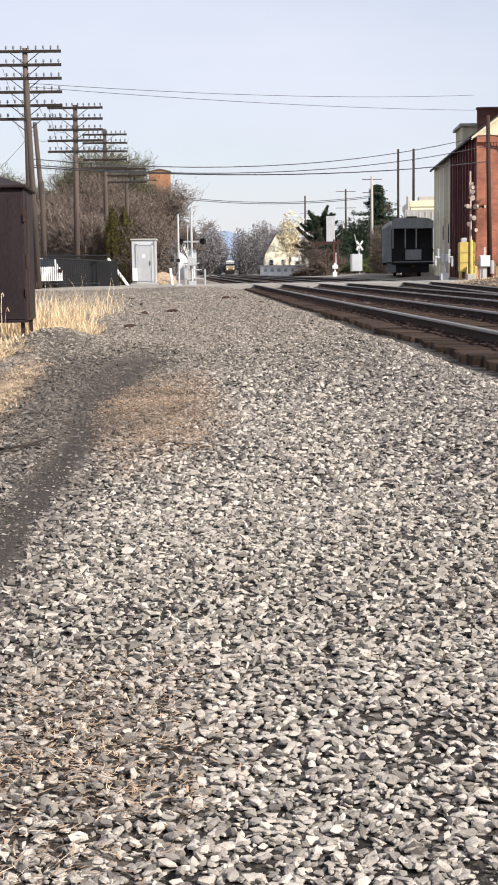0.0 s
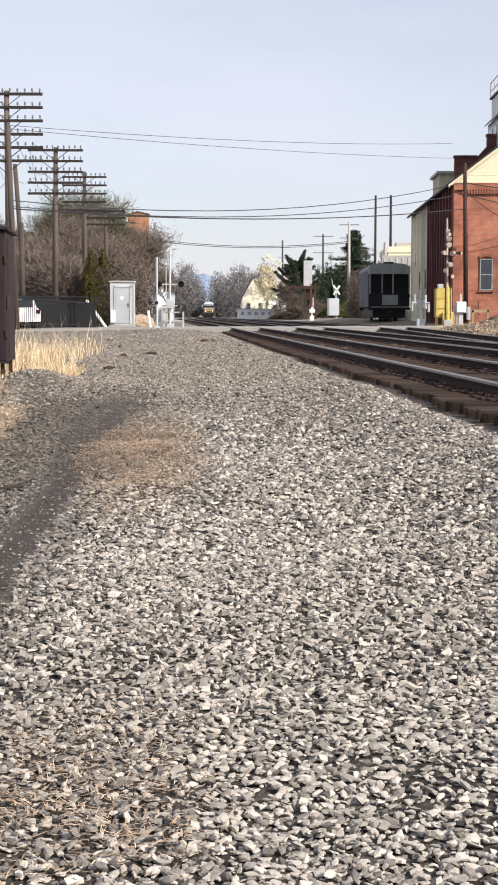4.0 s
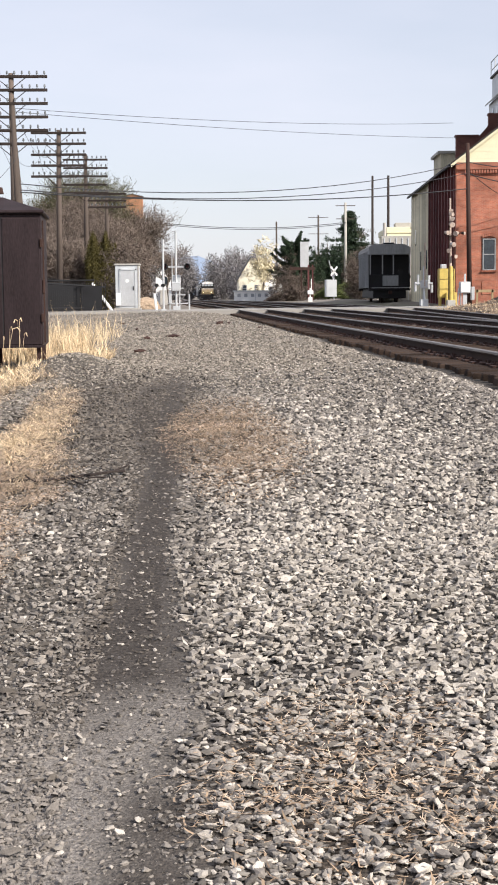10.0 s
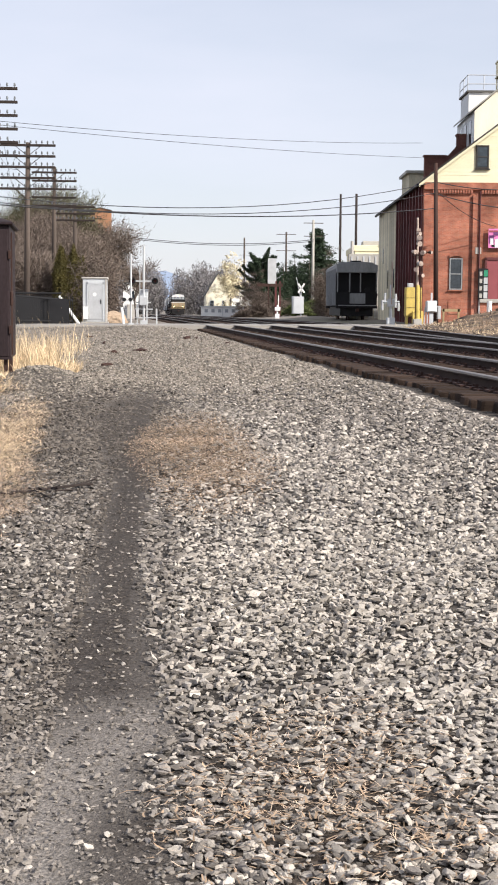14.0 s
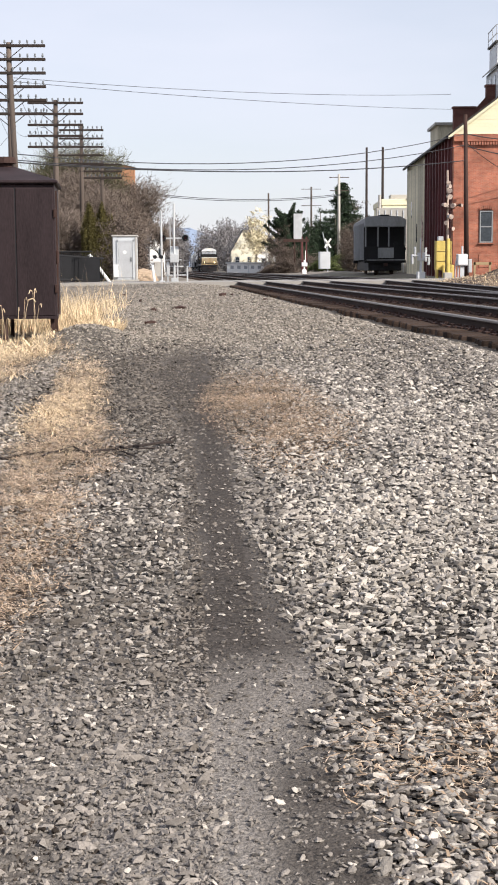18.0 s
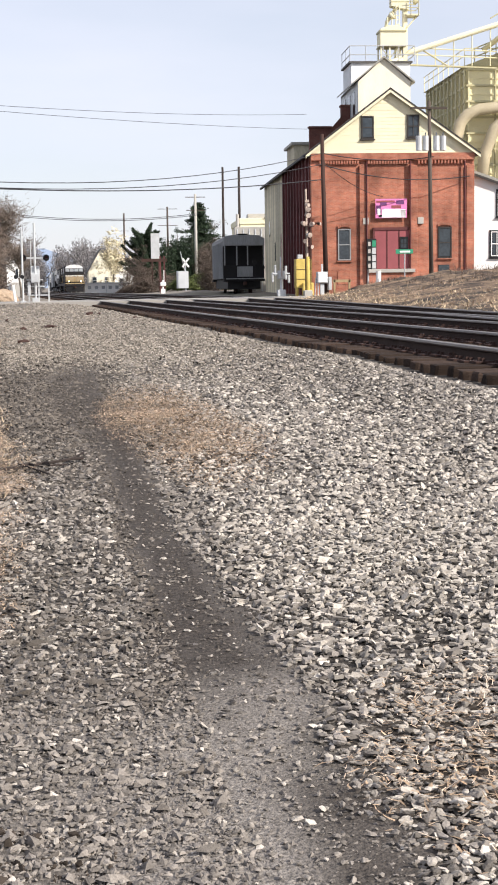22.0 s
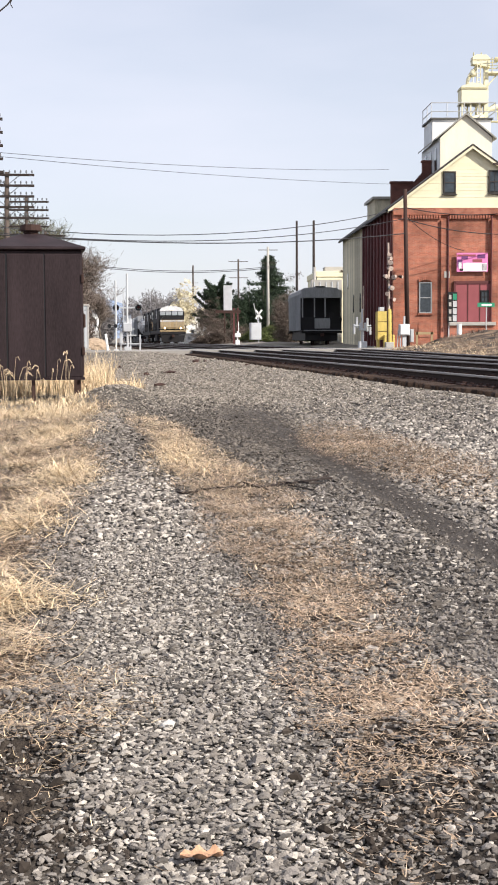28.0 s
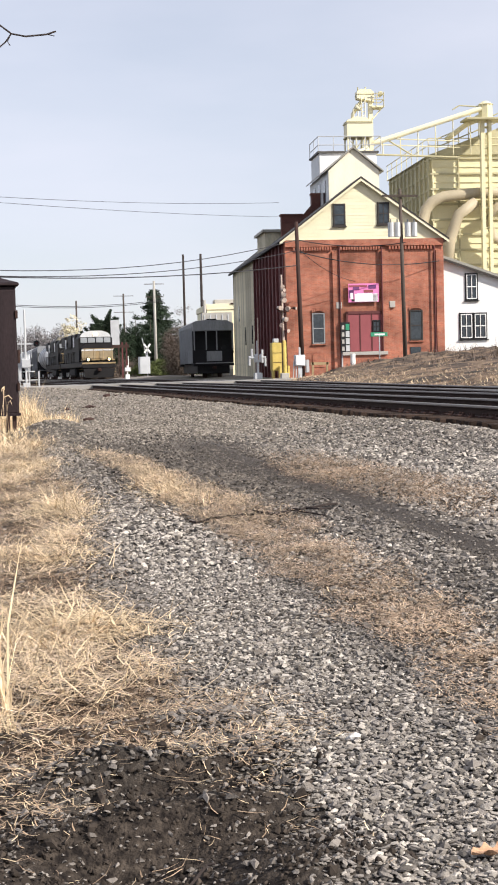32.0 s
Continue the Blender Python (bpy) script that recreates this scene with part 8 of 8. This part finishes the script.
fallen_twig(((-2.05, 7.9), (-1.82, 7.95), (-1.52, 7.92), (-1.29, 8.0), (-1.05, 8.15)), 0.008, 3)
fallen_twig(((-3.1, 1.95), (-2.93, 2.05), (-2.8, 2.14)), 0.003, 4)


def overhanging_branch():
    """A bare tree off the path whose lowest branch reaches out over the ground."""
    t = thing("bare_tree", -6.8, 9.6, zg(-6.8, 9.6) - 0.1, 0, "bare tree with one dark twig reaching out", "tree")
    bm = bmesh.new()
    tube(bm, (0, 0, 0), (0.2, 0, 3.6), 0.16, 0.10, n=9)
    tube(bm, (0.2, 0, 3.6), (0.0, 0.1, 6.2), 0.10, 0.03, n=8)
    tube(bm, (0.15, 0, 3.2), (-1.6, 0.3, 4.9), 0.07, 0.02, n=6)
    part("trunk", bm, M["bark"], t)
    o = Vector((-6.8, 9.6, zg(-6.8, 9.6) - 0.1))
    bm = bmesh.new()
    main = [(-6.62, 9.6, 3.1), (-5.6, 9.2, 3.35), (-4.5, 8.8, 3.32), (-3.6, 8.6, 3.22), (-3.12, 8.5, 3.12), (-3.02, 8.5, 3.045), (-2.93, 8.5, 3.03), (-2.80, 8.5, 3.045), (-2.74, 8.5, 3.065)]
    pipe(bm, [Vector(p) - o for p in main[:5]], 0.022, 6)
    pipe(bm, [Vector(p) - o for p in main[4:]], 0.006, 5)
    pipe(bm, [Vector(p) - o for p in ((-3.02, 8.5, 3.045), (-3.06, 8.5, 2.99), (-3.12, 8.5, 2.94))], 0.005, 5)
    pipe(bm, [Vector(p) - o for p in ((-3.02, 8.5, 3.05), (-3.045, 8.52, 3.0), (-3.03, 8.52, 2.975))], 0.003, 4)
    pipe(bm, [Vector(p) - o for p in ((-2.80, 8.5, 3.045), (-2.77, 8.5, 3.04), (-2.75, 8.5, 3.035))], 0.003, 4)
    part("branch", bm, M["wooddark"], t)


overhanging_branch()

# street-side lines over the crossing
END = (15.62, 84, 8.60)
wire([((-8.18, 61.2, 5.75), END)], "overhead cable from the stub pole to the mill pole", 0.02, 0.97)
wire([((-8.18, 61.2, 5.5), (15.62, 84, 7.95))], "overhead cable from the stub pole to the mill pole", 0.02, 0.86)
wire([((-8.18, 61.2, 5.4), (15.62, 84, 7.05))], "overhead cable from the stub pole to the mill pole", 0.026, 0.52)
wire([((-7.8, 140, 8.5), (15.55, 150, 8.35))], "far overhead cable beyond the crossing", 0.03, 0.8)
wire([((-7.8, 140, 8.35), (15.55, 150, 8.2))], "far overhead cable beyond the crossing", 0.03, 0.8)
wire([((-8.33, 62, 9.0), (16.3, 92.4, 11.85))], "thin overhead line high above the tracks", 0.011, 0.3)
wire([((-8.33, 62, 8.85), (16.3, 92.4, 10.9))], "thin overhead line high above the tracks", 0.011, 0.2)
wire([(END, (21.9, 82, 8.2))], "slack service cable on the mill front", 0.028, 0.3)
wire([((15.62, 84, 8.14), (20.0, 86.9, 6.2))], "slack service cable on the mill front", 0.02, 0.35)
wire([((15.62, 84, 7.91), (25.4, 86.3, 7.4))], "slack service cable on the mill front", 0.028, 0.5)
for _a, _b, _g in ((-9.3, 9.6, 2.0), (-7.4, 8.1, 1.5), (-8.9, 7.6, 1.1)):
    wire([((_a, 62, _b), (-7.6 + 0.3 * (_a + 8), 73.4, _b - 0.9))], "slack telegraph wire between the poles", 0.009, _g)
wire([((-8.0, 61.2, 6.9), (-10.6, 58.0, 4.2))], "slack stay wire beside the stub pole", 0.01, 0.35)
wire([((-8.3, 62, 9.3), (-7.5, 73.4, 8.4))], "slack telegraph wire between the poles", 0.01, 1.2)
wire([((-7.5, 73.4, 8.6), (-7.4, 91, 9.0))], "slack telegraph wire between the poles", 0.01, 1.0)


def front_y(t):
    """How far off the head of the train is at t seconds."""
    return 438.6 - 9.8 * t


def motions():
    for ob, off in TRAIN:
        rows = []
        for t in (0, 2, 4, 6, 8, 10, 12, 14, 16, 18, 20, 22, 24, 26, 28, 30, 32):
            y0 = front_y(t) + off
            a, b = y0 + 3, y0 + 13
            xa, xb = float(track_x(a, 2)), float(track_x(b, 2))
            za, zb = float(rail_z(a)), float(rail_z(b))
            yaw = math.degrees(math.atan2(xa - xb, 10.0))
            x = xa - (xb - xa) * 0.3
            rows.append((t, pose(x, y0, za - (zb - za) * 0.3 - 0.05, math.degrees(math.atan2(zb - za, 10.0)), 0, yaw)))
        walk(ob, rows)


motions()
